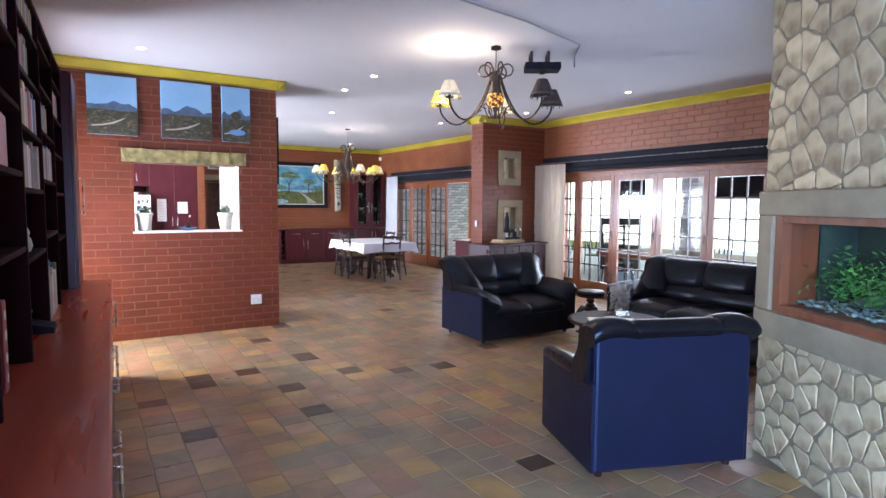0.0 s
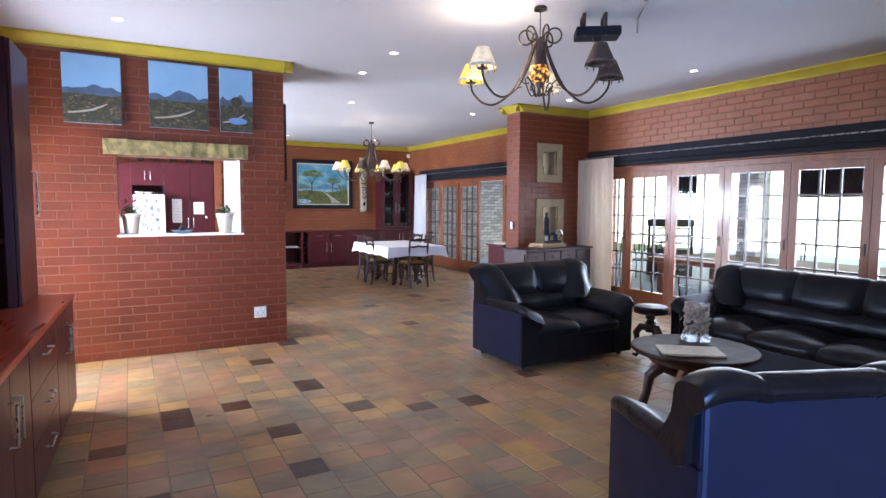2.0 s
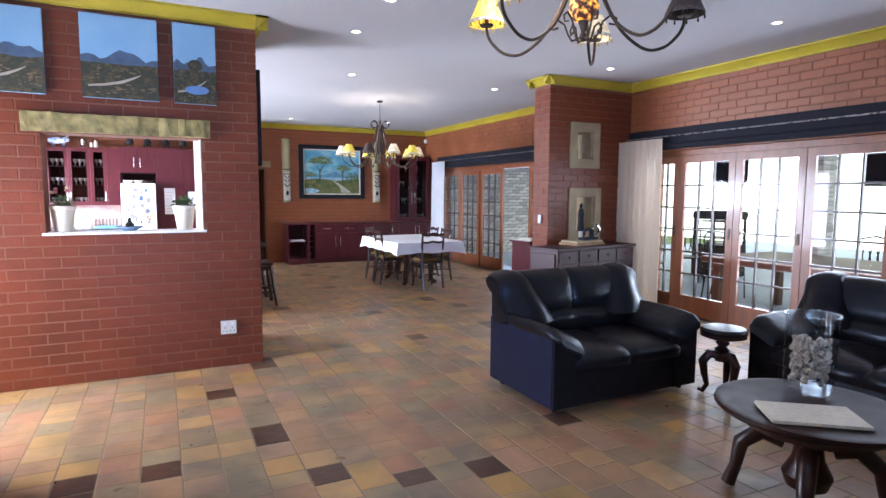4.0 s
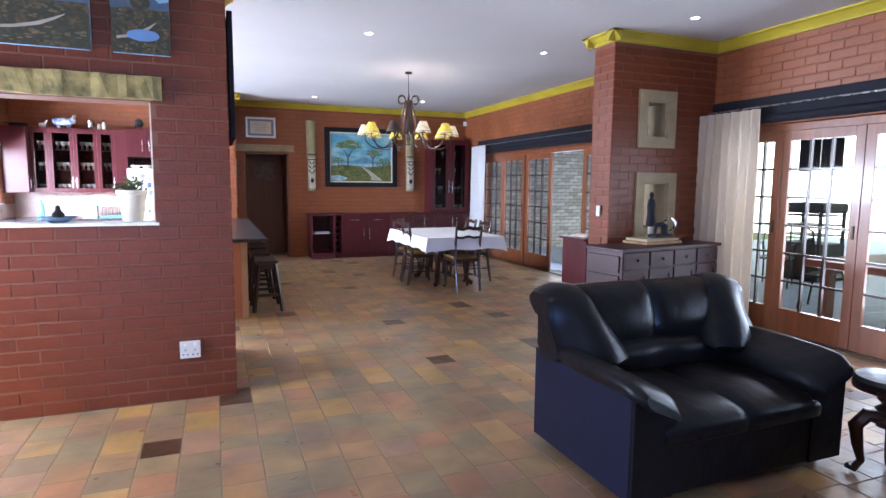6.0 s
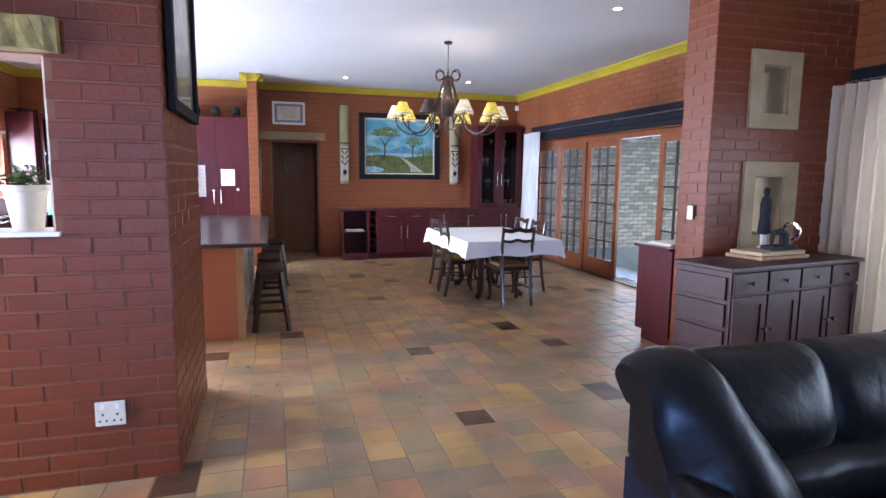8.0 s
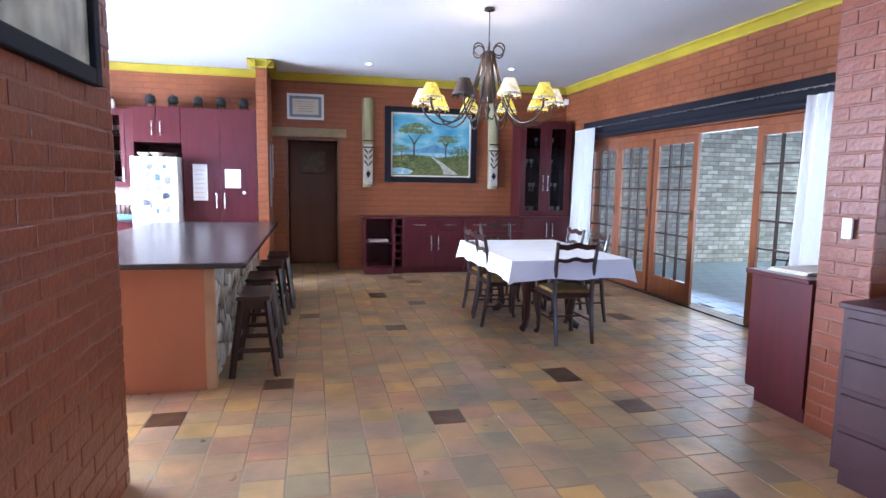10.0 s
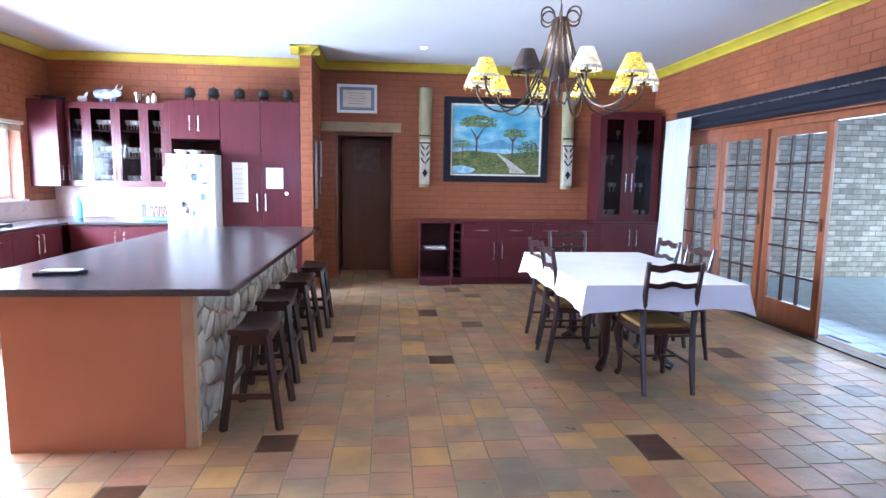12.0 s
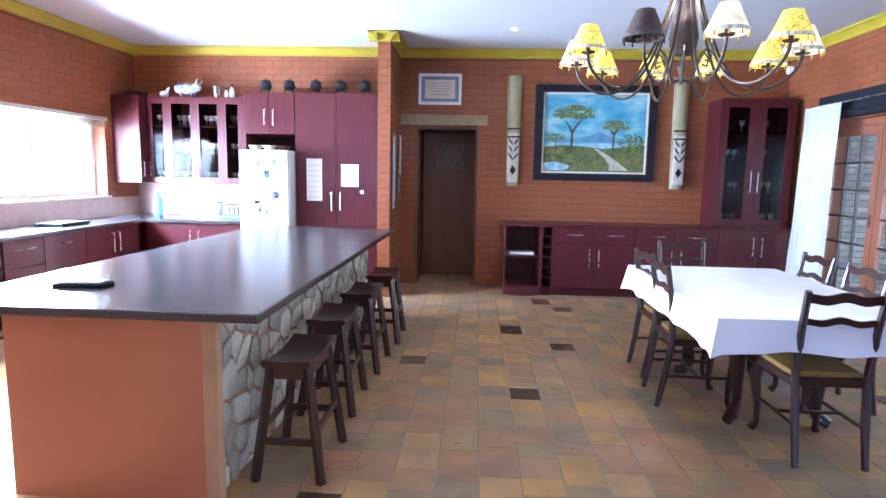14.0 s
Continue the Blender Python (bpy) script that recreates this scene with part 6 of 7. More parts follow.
def goblet(at, s, mm, group):
    g = thing("goblet", "stemmed glass goblet standing on a cabinet shelf", "glass", group, at)
    part("bowl", lathe([(0, 0), (0.03 * s, 0.002), (0.005 * s, 0.01), (0.005 * s, 0.06 * s), (0.028 * s, 0.08 * s), (0.034 * s, 0.13 * s), (0.03 * s, 0.13 * s), (0.02 * s, 0.085 * s), (0, 0.075 * s)], 12), mm, g, smooth=True)
    return g


rnd = random.Random(21)
g0 = goblet((8.72, 14.78, 0.895), 1.0, CRYSTAL, "display glasses")
for z in (0.895, 1.276, 1.656, 1.996):
    for x in (8.72, 8.80, 8.86, 9.14, 9.22, 9.29):
        if rnd.random() < 0.75 and not (x == 8.72 and z < 0.9):
            copy_thing(g0, Matrix.Translation((x + rnd.uniform(-0.01, 0.01), 14.76 + rnd.uniform(-0.04, 0.08), z)) @ Matrix.Diagonal((1, 1, 1, 1)))
sensor = thing("motion_sensor", "small white motion sensor high in the wall corner", "sensor", at=(9.46, 14.93, 2.70))
part("body", boxes((-0.035, 0.03, -0.03, 0.03, 0, 0.09), bevel=0.008, seg=2), WHITE, sensor)

# ---- kitchen ----
isl = thing("breakfast_counter", "terracotta-plastered kitchen island with a stone-clad side", "counter", at=(3.78, 9.84, 0))
part("body", boxes((0.0, 0.88, 0.0, 3.45, 0, 0.82)), PLASTER_RED, isl)
part("corner_strip", boxes((0.86, 0.925, -0.004, 0.05, 0, 0.82), bevel=0.003), mat("pale_render", (0.42, 0.27, 0.17), 0.8, col2=(0.34, 0.2, 0.12), scale=6), isl, "pale bare render strip")
gt = thing("granite_worktop", "dark polished granite top overhanging the island", "worktop", at=(3.45, 9.77, 0.822))
part("slab", boxes((0, 1.46, 0, 3.72, 0, 0.038), bevel=0.008, seg=2), GRANITE, gt)
nb = thing("notepad", "two dark notepads lying on the granite top", "notepad", at=(3.87, 10.22, 0.861), rz=6)
part("pad", boxes((-0.12, 0.12, -0.05, 0.06, 0, 0.014), bevel=0.002), BLACK, nb)
part("cover", boxes((-0.09, 0.10, -0.04, 0.05, 0.015, 0.024), bevel=0.002), mat("grey_cover", (0.42, 0.43, 0.44), 0.6), nb)


def bar_stool(at, rz):
    s = thing("bar_stool", "dark wooden saddle-seat bar stool by the stone-clad counter", "stool", "bar stools", at, rz)
    sec = []
    for j in range(11):
        x = -0.225 + 0.45 * j / 10
        z = 0.545 + 0.024 * (abs(x) / 0.225) ** 2
        sec.append([(x, y, zz) for y, zz in [(-0.105, z - 0.018), (-0.117, z), (-0.105, z + 0.015), (0, z + 0.009), (0.105, z + 0.015), (0.117, z), (0.105, z - 0.018)]])
    part("seat", lofted(sec), DARKWOOD, s, smooth=True)
    for sx in (-1, 1):
        part("end_rail", boxes((sx * 0.165 - 0.010, sx * 0.165 + 0.010, -0.07, 0.07, 0.48, 0.548), bevel=0.002), DARKWOOD, s)
        for sy in (-1, 1):
            part("leg", tube([(sx * 0.215, sy * 0.155, 0), (sx * 0.165, sy * 0.085, 0.548)], [0.024, 0.024], 4), DARKWOOD, s)
        part("end_stretcher", boxes((sx * 0.199 - 0.009, sx * 0.199 + 0.009, -0.12, 0.12, 0.175, 0.208), bevel=0.002), DARKWOOD, s)
    for sy in (-1, 1):
        part("side_rail", boxes((-0.15, 0.15, sy * 0.091 - 0.008, sy * 0.091 + 0.008, 0.49, 0.538), bevel=0.002), DARKWOOD, s)
        part("side_stretcher", boxes((-0.19, 0.19, sy * 0.128 - 0.009, sy * 0.128 + 0.009, 0.225, 0.258), bevel=0.002), DARKWOOD, s)
    return s


b0 = bar_stool((4.925, 10.26, 0), 90)
for x, y, r in ((4.90, 11.0, 92), (4.93, 11.74, 89), (4.965, 12.48, 91)):
    copy_thing(b0, pose(x, y, 0, 0, 0, r))

# tall cupboards, fridge, upper and lower cupboards
def two_door(name, label, at, w, h, d, z_handle, hl=0.2, group="kitchen cupboards"):
    u = thing(name, label, "cupboard", group, at)
    part("body", boxes((0, w, 0.02, d, 0, h)), MAHOG, u)
    for k in range(2):
        a, ww = k * w / 2, w / 2
        dd = part("door", boxes((a + 0.002, a + ww - 0.002, 0, 0.019, 0.002, h - 0.002), bevel=0.002), MAHOG, u)
        hx_ = a + (ww - 0.05 if k == 0 else 0.05)
        part("handle", tube([(hx_, 0, z_handle), (hx_, -0.03, z_handle), (hx_, -0.03, z_handle + hl), (hx_, 0, z_handle + hl)], 0.006, 8), STEEL, dd, "steel bar handle")
    return u


two_door("tall_cupboard", "tall plum-red kitchen cupboard with papers stuck on its doors", (3.67, 14.12, 0.0), 0.945, 2.31, 0.82, 1.0, 0.2)
two_door("overhead_cupboard", "plum-red cupboard over the fridge", (3.085, 14.12, 1.85), 0.58, 0.46, 0.82, 0.10, 0.17)
slabs("fridge_recess", [(3.085, 3.10, 14.12, 14.94, 0, 1.849), (3.10, 3.665, 14.85, 14.94, 0, 1.849)], MAHOG, label="dark recess round the fridge")
for nm, x0, x1, z0, z1 in (("paper_sheet", 3.80, 3.98, 1.10, 1.58), ("paper_sheet", 4.20, 4.40, 1.27, 1.52)):
    p = thing(nm, "white printed paper stuck on the cupboard door", "paper", "stuck papers", ((x0 + x1) / 2, 14.119, z0))
    part("sheet", boxes((-(x1 - x0) / 2, (x1 - x0) / 2, -0.003, 0, 0, z1 - z0)), WHITE, p)
    for k in range(int((z1 - z0) / 0.06) - 1):
        part("text_line", boxes((-(x1 - x0) / 2 + 0.02, (x1 - x0) / 2 - 0.03 - 0.01 * (k % 3), -0.004, -0.0032, 0.04 + k * 0.06, 0.046 + k * 0.06)), PALE, p)
st = thing("round_sticker", "small round white sticker on the cupboard door", "sticker", at=(4.44, 14.119, 1.21))
part("disc", prism(arc(0, 0, 0.022, 0, 345, 18), -0.003, 0.0), WHITE, st)
fr = thing("fridge", "white fridge covered in small magnets and notes", "fridge", at=(3.11, 13.88, 0.0))
part("body", boxes((0.0, 0.55, 0.05, 0.8, 0.03, 1.66), bevel=0.01, seg=2), WHITE, fr)
part("door", boxes((0.0, 0.55, 0.0, 0.048, 0.04, 0.55), bevel=0.012, seg=2), WHITE, fr)
part("door", boxes((0.0, 0.55, 0.0, 0.048, 0.56, 1.66), bevel=0.012, seg=2), WHITE, fr)
rnd = random.Random(5)
for k in range(34):
    x, z = rnd.uniform(0.09, 0.45), rnd.uniform(0.95, 1.55)
    w, h = rnd.uniform(0.012, 0.035), rnd.uniform(0.012, 0.045)
    mg = part("magnet", boxes((x - w, x + w, -0.006, -0.0005, z - h, z + h), bevel=0.002), BOOKC[rnd.choice((2, 6, 6, 6, 5, 4))], fr)
for k in range(3):
    b = thing("bowl", "stacked pale bowls on top of the fridge", "bowl", "bowls on the fridge", (3.22 + 0.16 * k, 14.1, 1.661))
    part("bowl", lathe([(0, 0.0), (0.04, 0.0), (0.08, 0.05), (0.083, 0.055), (0.07, 0.05), (0.035, 0.01), (0, 0.01)], 16), CREAM if k < 2 else DARKWOOD, b, smooth=True)

# glazed upper cupboards
UY, UZ0, UZ1 = 14.60, 1.26, 2.31
xs = [1.66, 1.91, 2.26, 2.60, 2.86, 3.08]
POT = mat("cast_iron", (0.018, 0.018, 0.02), 0.55, metal=0.3, scale=20, bump=0.3)
gg = goblet((1.8, 14.72, UZ0 + 0.02), 0.95, CRYSTAL, "kitchen glasses")
for i, (a, b) in enumerate(zip(xs[:-1], xs[1:])):
    if i == 4:
        continue
    u = thing("glazed_cupboard", "plum-red wall cupboard with a glass door, full of glasses", "cupboard", "glazed wall cupboards", (a, UY, UZ0))
    w, h = b - a, UZ1 - UZ0
    part("case", boxes((0.0, 0.015, 0.02, 0.34, 0, h), (w - 0.015, w - 0.001, 0.02, 0.34, 0, h), (0.015, w - 0.015, 0.325, 0.34, 0, h), (0.015, w - 0.015, 0.02, 0.325, 0, 0.016), (0.015, w - 0.015, 0.02, 0.325, h - 0.016, h)), MAHOG, u)
    for z in (0.36, 0.70):
        part("shelf", boxes((0.015, w - 0.015, 0.03, 0.32, z, z + 0.014)), MAHOG, u)
    s_ = 0.055
    d = part("door", boxes((0.001, s_, 0, 0.019, 0, h), (w - s_, w - 0.002, 0, 0.019, 0, h), (s_, w - s_, 0, 0.019, 0, 0.07), (s_, w - s_, 0, 0.019, h - 0.08, h)), MAHOG, u)
    part("pane", boxes((s_, w - s_, 0.008, 0.011, 0.07, h - 0.08)), GLASS_DARK, d)
    hx_ = w - 0.028 if i % 2 else 0.028
    part("handle", tube([(hx_, 0, 0.08), (hx_, -0.025, 0.08), (hx_, -0.025, 0.25), (hx_, 0, 0.25)], 0.005, 8), STEEL, d, "steel bar handle")
    nn = max(2, int((w - 0.1) / 0.075))
    for z in (0.017, 0.375, 0.715):
        for k in range(nn):
            for yy in (0.12, 0.22):
                copy_thing(gg, pose(a + 0.06 + (w - 0.12) * (k + 0.5) / nn, UY + yy, UZ0 + z))
filler = thing("overhead_cupboard", "plum-red end panel between wall cupboards", "cupboard", "kitchen cupboards", (2.862, UY, UZ0))
part("body", boxes((0, 0.22, 0, 0.34, 0, UZ1 - UZ0)), MAHOG, filler)
cc = thing("corner_cupboard", "plum-red corner wall cupboard with a glass side door", "cupboard", "kitchen cupboards", (KX, 14.44, UZ0))
part("body", boxes((0.004, 0.33, 0.0, 0.49, 0, UZ1 - UZ0)), MAHOG, cc)
part("door", boxes((0.33, 0.349, 0.0, 0.155, 0, UZ1 - UZ0), bevel=0.002), MAHOG, cc)
part("handle", tube([(0.349, 0.03, 0.08), (0.375, 0.03, 0.08), (0.375, 0.03, 0.25), (0.349, 0.03, 0.25)], 0.005, 8), STEEL, cc, "steel bar handle")
gg.matrix_world = pose(1.74, 14.75, UZ0 + 0.018)

# things on top of the cupboards
for x in (3.27, 3.55, 3.86, 4.15, 4.44):
    p = thing("potjie_pot", "small black three-legged cast-iron pot on the cupboard top", "pot", "row of iron pots", (x, 14.32, 2.312), rz=25 * x)
    part("belly", lathe([(0, 0.045), (0.045, 0.05), (0.068, 0.08), (0.062, 0.12), (0.054, 0.135), (0.062, 0.145), (0.045, 0.16), (0.012, 0.17), (0.012, 0.18), (0, 0.182)], 16), POT, p, smooth=True)
    for k in range(3):
        a = radians(120 * k)
        part("leg", tube([(0.05 * math.cos(a), 0.05 * math.sin(a), 0.07), (0.062 * math.cos(a), 0.062 * math.sin(a), 0.0)], 0.008, 6), POT, p)
BLUEW = mat("blue_white_glaze", (0.62, 0.68, 0.8), 0.2, col2=(0.08, 0.14, 0.4), scale=16, coat=0.4)
p = thing("ceramic_bull", "blue and white glazed ceramic bull on the cupboard top", "ornament", at=(2.12, 14.72, 2.312))
bm = bmesh.new()
for cx, cz, rx, rz_ in ((0, 0.11, 0.13, 0.065), (0.12, 0.13, 0.06, 0.05), (-0.1, 0.11, 0.06, 0.06)):
    bmesh.ops.create_uvsphere(bm, u_segments=16, v_segments=10, radius=1, matrix=Matrix.Translation((cx, 0, cz)) @ Matrix.Diagonal((rx, 0.06, rz_, 1)))
part("body", bm, BLUEW, p, smooth=True)
for x in (-0.09, -0.06, 0.06, 0.09):
    part("leg", tube([(x, 0.02 if x in (-0.09, 0.09) else -0.02, 0.09), (x, 0.02 if x in (-0.09, 0.09) else -0.02, 0)], [0.022, 0.016], 8), BLUEW, p, smooth=True)
for sg in (-1, 1):
    part("horn", tube([(0.13, sg * 0.03, 0.17), (0.15, sg * 0.07, 0.19), (0.17, sg * 0.06, 0.23)], [0.012, 0.009, 0.003], 8), CREAM, p, smooth=True)
p = thing("ceramic_hen", "small white ceramic hen on the cupboard top", "ornament", at=(1.82, 14.72, 2.312))
part("body", lathe([(0, 0), (0.03, 0.0), (0.055, 0.04), (0.045, 0.075), (0, 0.08)], 14), WHITE, p, smooth=True)
part("neck", tube([(0.03, 0, 0.06), (0.06, 0, 0.11), (0.07, 0, 0.125)], [0.02, 0.014, 0.01], 8), WHITE, p, smooth=True)
p = thing("frying_pan", "dark cast-iron pan on the corner cupboard", "pan", at=(1.52, 14.62, 2.312))
part("pan", lathe([(0, 0), (0.12, 0), (0.14, 0.05), (0.135, 0.05), (0.115, 0.008), (0, 0.008)], 22), POT, p, smooth=True)
part("handle", tube([(-0.13, 0, 0.045), (-0.2, -0.05, 0.055)], 0.009, 6), POT, p)
p = thing("silver_jug", "polished silver jug on the cupboard top", "jug", at=(2.50, 14.72, 2.312))
part("body", lathe([(0, 0), (0.035, 0), (0.03, 0.01), (0.045, 0.05), (0.045, 0.10), (0.055, 0.14), (0.05, 0.14), (0.035, 0.05), (0, 0.02)], 18), SILVER, p, smooth=True)
part("handle", tube([(0.05, 0, 0.12), (0.08, 0, 0.1), (0.045, 0, 0.05)], 0.006, 6), SILVER, p)
for x, s in ((2.63, 0.75), (2.70, 1.0)):
    p = thing("liqueur_bottle", "small cream bottle with a dark cap on the cupboard top", "bottle", "bottles on the cupboard", (x, 14.70, 2.312))
    part("body", lathe([(0, 0), (0.03 * s, 0), (0.032 * s, 0.09 * s), (0.012 * s, 0.12 * s), (0.012 * s, 0.15 * s), (0, 0.15 * s)], 14), CREAM, p, smooth=True)
    part("cap", lathe([(0.0145 * s, 0.135 * s), (0.0145 * s, 0.165 * s), (0, 0.166 * s)], 12), BLACK, p)

# lower cupboards, worktop, stove
kw = thing("worktop", "grey granite kitchen worktop in an L along two walls", "worktop", at=(KX, 11.0, 0.82))
part("slab", boxes((0.004, 0.64, 0.96, 3.94, 0, 0.03), (0.64, 1.78, 2.98, 3.94, 0, 0.03), bevel=0.004), GRANITE, kw)
xs = [(12.0, 12.45, 3), (12.45, 13.0, 1), (13.0, 13.9, 2)]
for y0, y1, nd in xs:
    u = thing("low_cupboard", "plum-red low kitchen cupboard with steel bar handles", "cupboard", "kitchen cupboards", (1.30, y0, 0))
    w = y1 - y0
    part("body", boxes((0.004, 0.60, 0.001, w - 0.001, 0.08, 0.819), (0.004, 0.55, 0.001, w - 0.001, 0, 0.08)), MAHOG, u)
    if nd == 2:
        for k in range(2):
            a = k * w / 2
            d = part("door", boxes((0.60, 0.619, a + 0.003, a + w / 2 - 0.003, 0.085, 0.815), bevel=0.002), MAHOG, u)
            hy_ = a + (w / 2 - 0.05 if k == 0 else 0.05)
            part("handle", tube([(0.619, hy_, 0.55), (0.645, hy_, 0.55), (0.645, hy_, 0.75), (0.619, hy_, 0.75)], 0.006, 8), STEEL, d, "steel bar handle")
    else:
        for k in range(nd):
            z0_, z1_ = 0.085 + 0.73 * k / nd, 0.081 + 0.73 * (k + 1) / nd
            d = part("drawer_front", boxes((0.60, 0.619, 0.003, w - 0.003, z0_, z1_), bevel=0.002), MAHOG, u)
            zc = z1_ - 0.08
            part("handle", tube([(0.619, w / 2 - 0.1, zc), (0.645, w / 2 - 0.1, zc), (0.645, w / 2 + 0.1, zc), (0.619, w / 2 + 0.1, zc)], 0.006, 8), STEEL, d, "steel bar handle")
two_door("low_cupboard", "plum-red low kitchen cupboard with two doors", (1.93, 14.03, 0.08), 1.15, 0.735, 0.85, 0.45, 0.2)
sv = thing("gas_stove", "stainless steel stove with knobs and an oven door", "stove", at=(1.31, 11.08, 0))
part("body", boxes((0, 0.62, 0, 0.88, 0.05, 0.84), bevel=0.004), STEEL, sv)
part("hob", boxes((0.0, 0.62, 0.0, 0.88, 0.842, 0.852)), BLACK, sv)
part("oven_door", boxes((0.621, 0.645, 0.03, 0.85, 0.12, 0.62), bevel=0.004), BLACK, sv)
part("oven_handle", tube([(0.645, 0.1, 0.58), (0.68, 0.1, 0.58), (0.68, 0.78, 0.58), (0.645, 0.78, 0.58)], 0.01, 8), STEEL, sv)
for k in range(6):
    part("knob", lathe([(0.02, 0), (0.018, 0.025), (0, 0.025)], 12), IRON, sv).matrix_basis = pose(0.62, 0.12 + 0.125 * k, 0.74, 0, 90, 0)
for sx in (0.17, 0.45):
    for sy in (0.2, 0.62):
        part("burner", lathe([(0, 0.852), (0.05, 0.852), (0.045, 0.872), (0, 0.875)], 14, (sx, sy, 0)), POT, sv)
kb = thing("knife_block", "wooden knife block beside the stove", "knife block", at=(1.5, 12.1, 0.851))
part("block", prism([(-0.05, 0), (0.06, 0), (0.09, 0.18), (0.0, 0.22)], -0.05, 0.05), WOODC, kb)
for k in range(4):
    part("knife_handle", tube([(0.03 + 0.0 * k, -0.035 + 0.023 * k, 0.20), (0.055, -0.035 + 0.023 * k, 0.27)], 0.008, 6), BLACK, kb)
mk = thing("grill_pan", "dark flat pan standing on the kitchen worktop", "pan", at=(1.62, 13.1, 0.851))
part("pan", boxes((-0.14, 0.14, -0.2, 0.2, 0, 0.035), bevel=0.01, seg=2), POT, mk)
mw = thing("dish_rack", "blue-grey dish rack with crockery on the worktop", "dish rack", at=(2.83, 14.5, 0.851))
CYAN = mat("turquoise_plastic", (0.15, 0.5, 0.55), 0.4)
part("tray", boxes((-0.2, 0.2, -0.15, 0.15, 0, 0.03), bevel=0.005), CYAN, mw)
for k in range(7):
    part("wire", tube([(-0.17 + 0.055 * k, -0.13, 0.03), (-0.17 + 0.055 * k, -0.1, 0.16), (-0.17 + 0.055 * k, 0.1, 0.16), (-0.17 + 0.055 * k, 0.13, 0.03)], 0.004, 5), POT, mw)
bx = thing("storage_box", "white and turquoise storage box against the tiled splashback", "box", at=(2.45, 14.6, 0.851))
part("box", boxes((-0.11, 0.11, -0.08, 0.08, 0, 0.17), bevel=0.008, seg=2), WHITE, bx)
part("lid", boxes((-0.115, 0.115, -0.085, 0.085, 0.171, 0.19), bevel=0.004), CYAN, bx)
bt = thing("detergent_bottle", "turquoise plastic bottle in the kitchen corner", "bottle", at=(1.75, 14.6, 0.851))
part("body", lathe([(0, 0), (0.05, 0), (0.055, 0.03), (0.05, 0.2), (0.02, 0.26), (0.02, 0.29), (0, 0.29)], 16), CYAN, bt, smooth=True)

# glazed door in the kitchen's outer wall
kd = tagged(new("door_kitchen"), "glazed wooden outer door of the kitchen", "door", kind="structure")
part("frame", boxes((1.14, 1.26, 9.852, 9.90, 0, 2.098), (1.14, 1.26, 10.95, 10.998, 0, 2.098), (1.14, 1.26, 9.90, 10.95, 2.05, 2.098)), DOORWOOD, kd)
part("rail", boxes((1.17, 1.21, 9.91, 10.94, 0.01, 0.25), (1.17, 1.21, 9.91, 10.0, 0.25, 2.04), (1.17, 1.21, 10.85, 10.94, 0.25, 2.04), (1.17, 1.21, 10.0, 10.85, 1.95, 2.04)), DOORWOOD, kd)
part("pane", boxes((1.188, 1.192, 10.0, 10.85, 0.25, 1.95)), GLASS, kd).visible_shadow = False

# window and its blind
wd = tagged(new("window_kitchen"), "wide white-lit kitchen window", "window", kind="structure")
# Frame coloured white: the glare that swallows it is put into its colour.
part("frame", boxes((1.12, 1.16, 11.40, 11.45, 1.1, 1.99), (1.12, 1.16, 14.25, 14.30, 1.1, 1.99), (1.12, 1.16, 11.45, 14.25, 1.1, 1.15), (1.12, 1.16, 11.45, 14.25, 1.94, 1.99), (1.12, 1.16, 12.35, 12.39, 1.15, 1.94), (1.12, 1.16, 13.30, 13.34, 1.15, 1.94)), WHITE, wd)
for a, b in ((11.45, 12.35), (12.39, 13.30), (13.34, 14.25)):
    g = part("pane", boxes((1.138, 1.142, a, b, 1.15, 1.94)), GLASS, wd)
    g.visible_shadow = False
slabs("window_sill", [(1.10, 1.34, 11.38, 14.32, 1.075, 1.099)], WHITE)
bl = thing("window_blind", "raised slatted wooden blind over the kitchen window", "blind", at=(1.31, 11.42, 1.90))
part("headrail", boxes((0, 0.05, 0, 2.86, 0.08, 0.12)), PALE, bl)
for k in range(6):
    part("slat", boxes((0.0, 0.05, 0.01, 2.85, 0.012 * k, 0.012 * k + 0.004)), SANDSTONE, bl)
slabs("splashback", [(1.304, 1.31, 11.0, 14.94, 0.85, 1.074), (1.31, 3.08, 14.935, 14.946, 0.85, 1.26)], mat("pale_splash_tile", (0.55, 0.40, 0.36), 0.3, col2=(0.45, 0.30, 0.26), scale=5))

# pilaster notices and passage side
for x, y0, y1, z0, z1, lab in ((4.762, 14.22, 14.42, 1.02, 1.86, "long printed calendar"), (4.762, 14.75, 14.93, 1.42, 1.90, "pale printed notice"), (4.762, 14.70, 14.76, 1.20, 1.38, "small white card")):
    p = thing("wall_notice", lab + " on the side of the brick pilaster", "paper", "pilaster notices", (x, (y0 + y1) / 2, z0))
    part("sheet", boxes((0.014, 0.018, -(y1 - y0) / 2, (y1 - y0) / 2, 0, z1 - z0)), mat("notice_paper", (0.42, 0.47, 0.58), 0.7, col2=(0.55, 0.58, 0.62), scale=7), p)
    for k in range(int((z1 - z0) / 0.12)):
        part("text_block", boxes((0.0185, 0.0195, -(y1 - y0) / 2 + 0.02, (y1 - y0) / 2 - 0.02, 0.04 + 0.12 * k, 0.07 + 0.12 * k)), PALE, p)


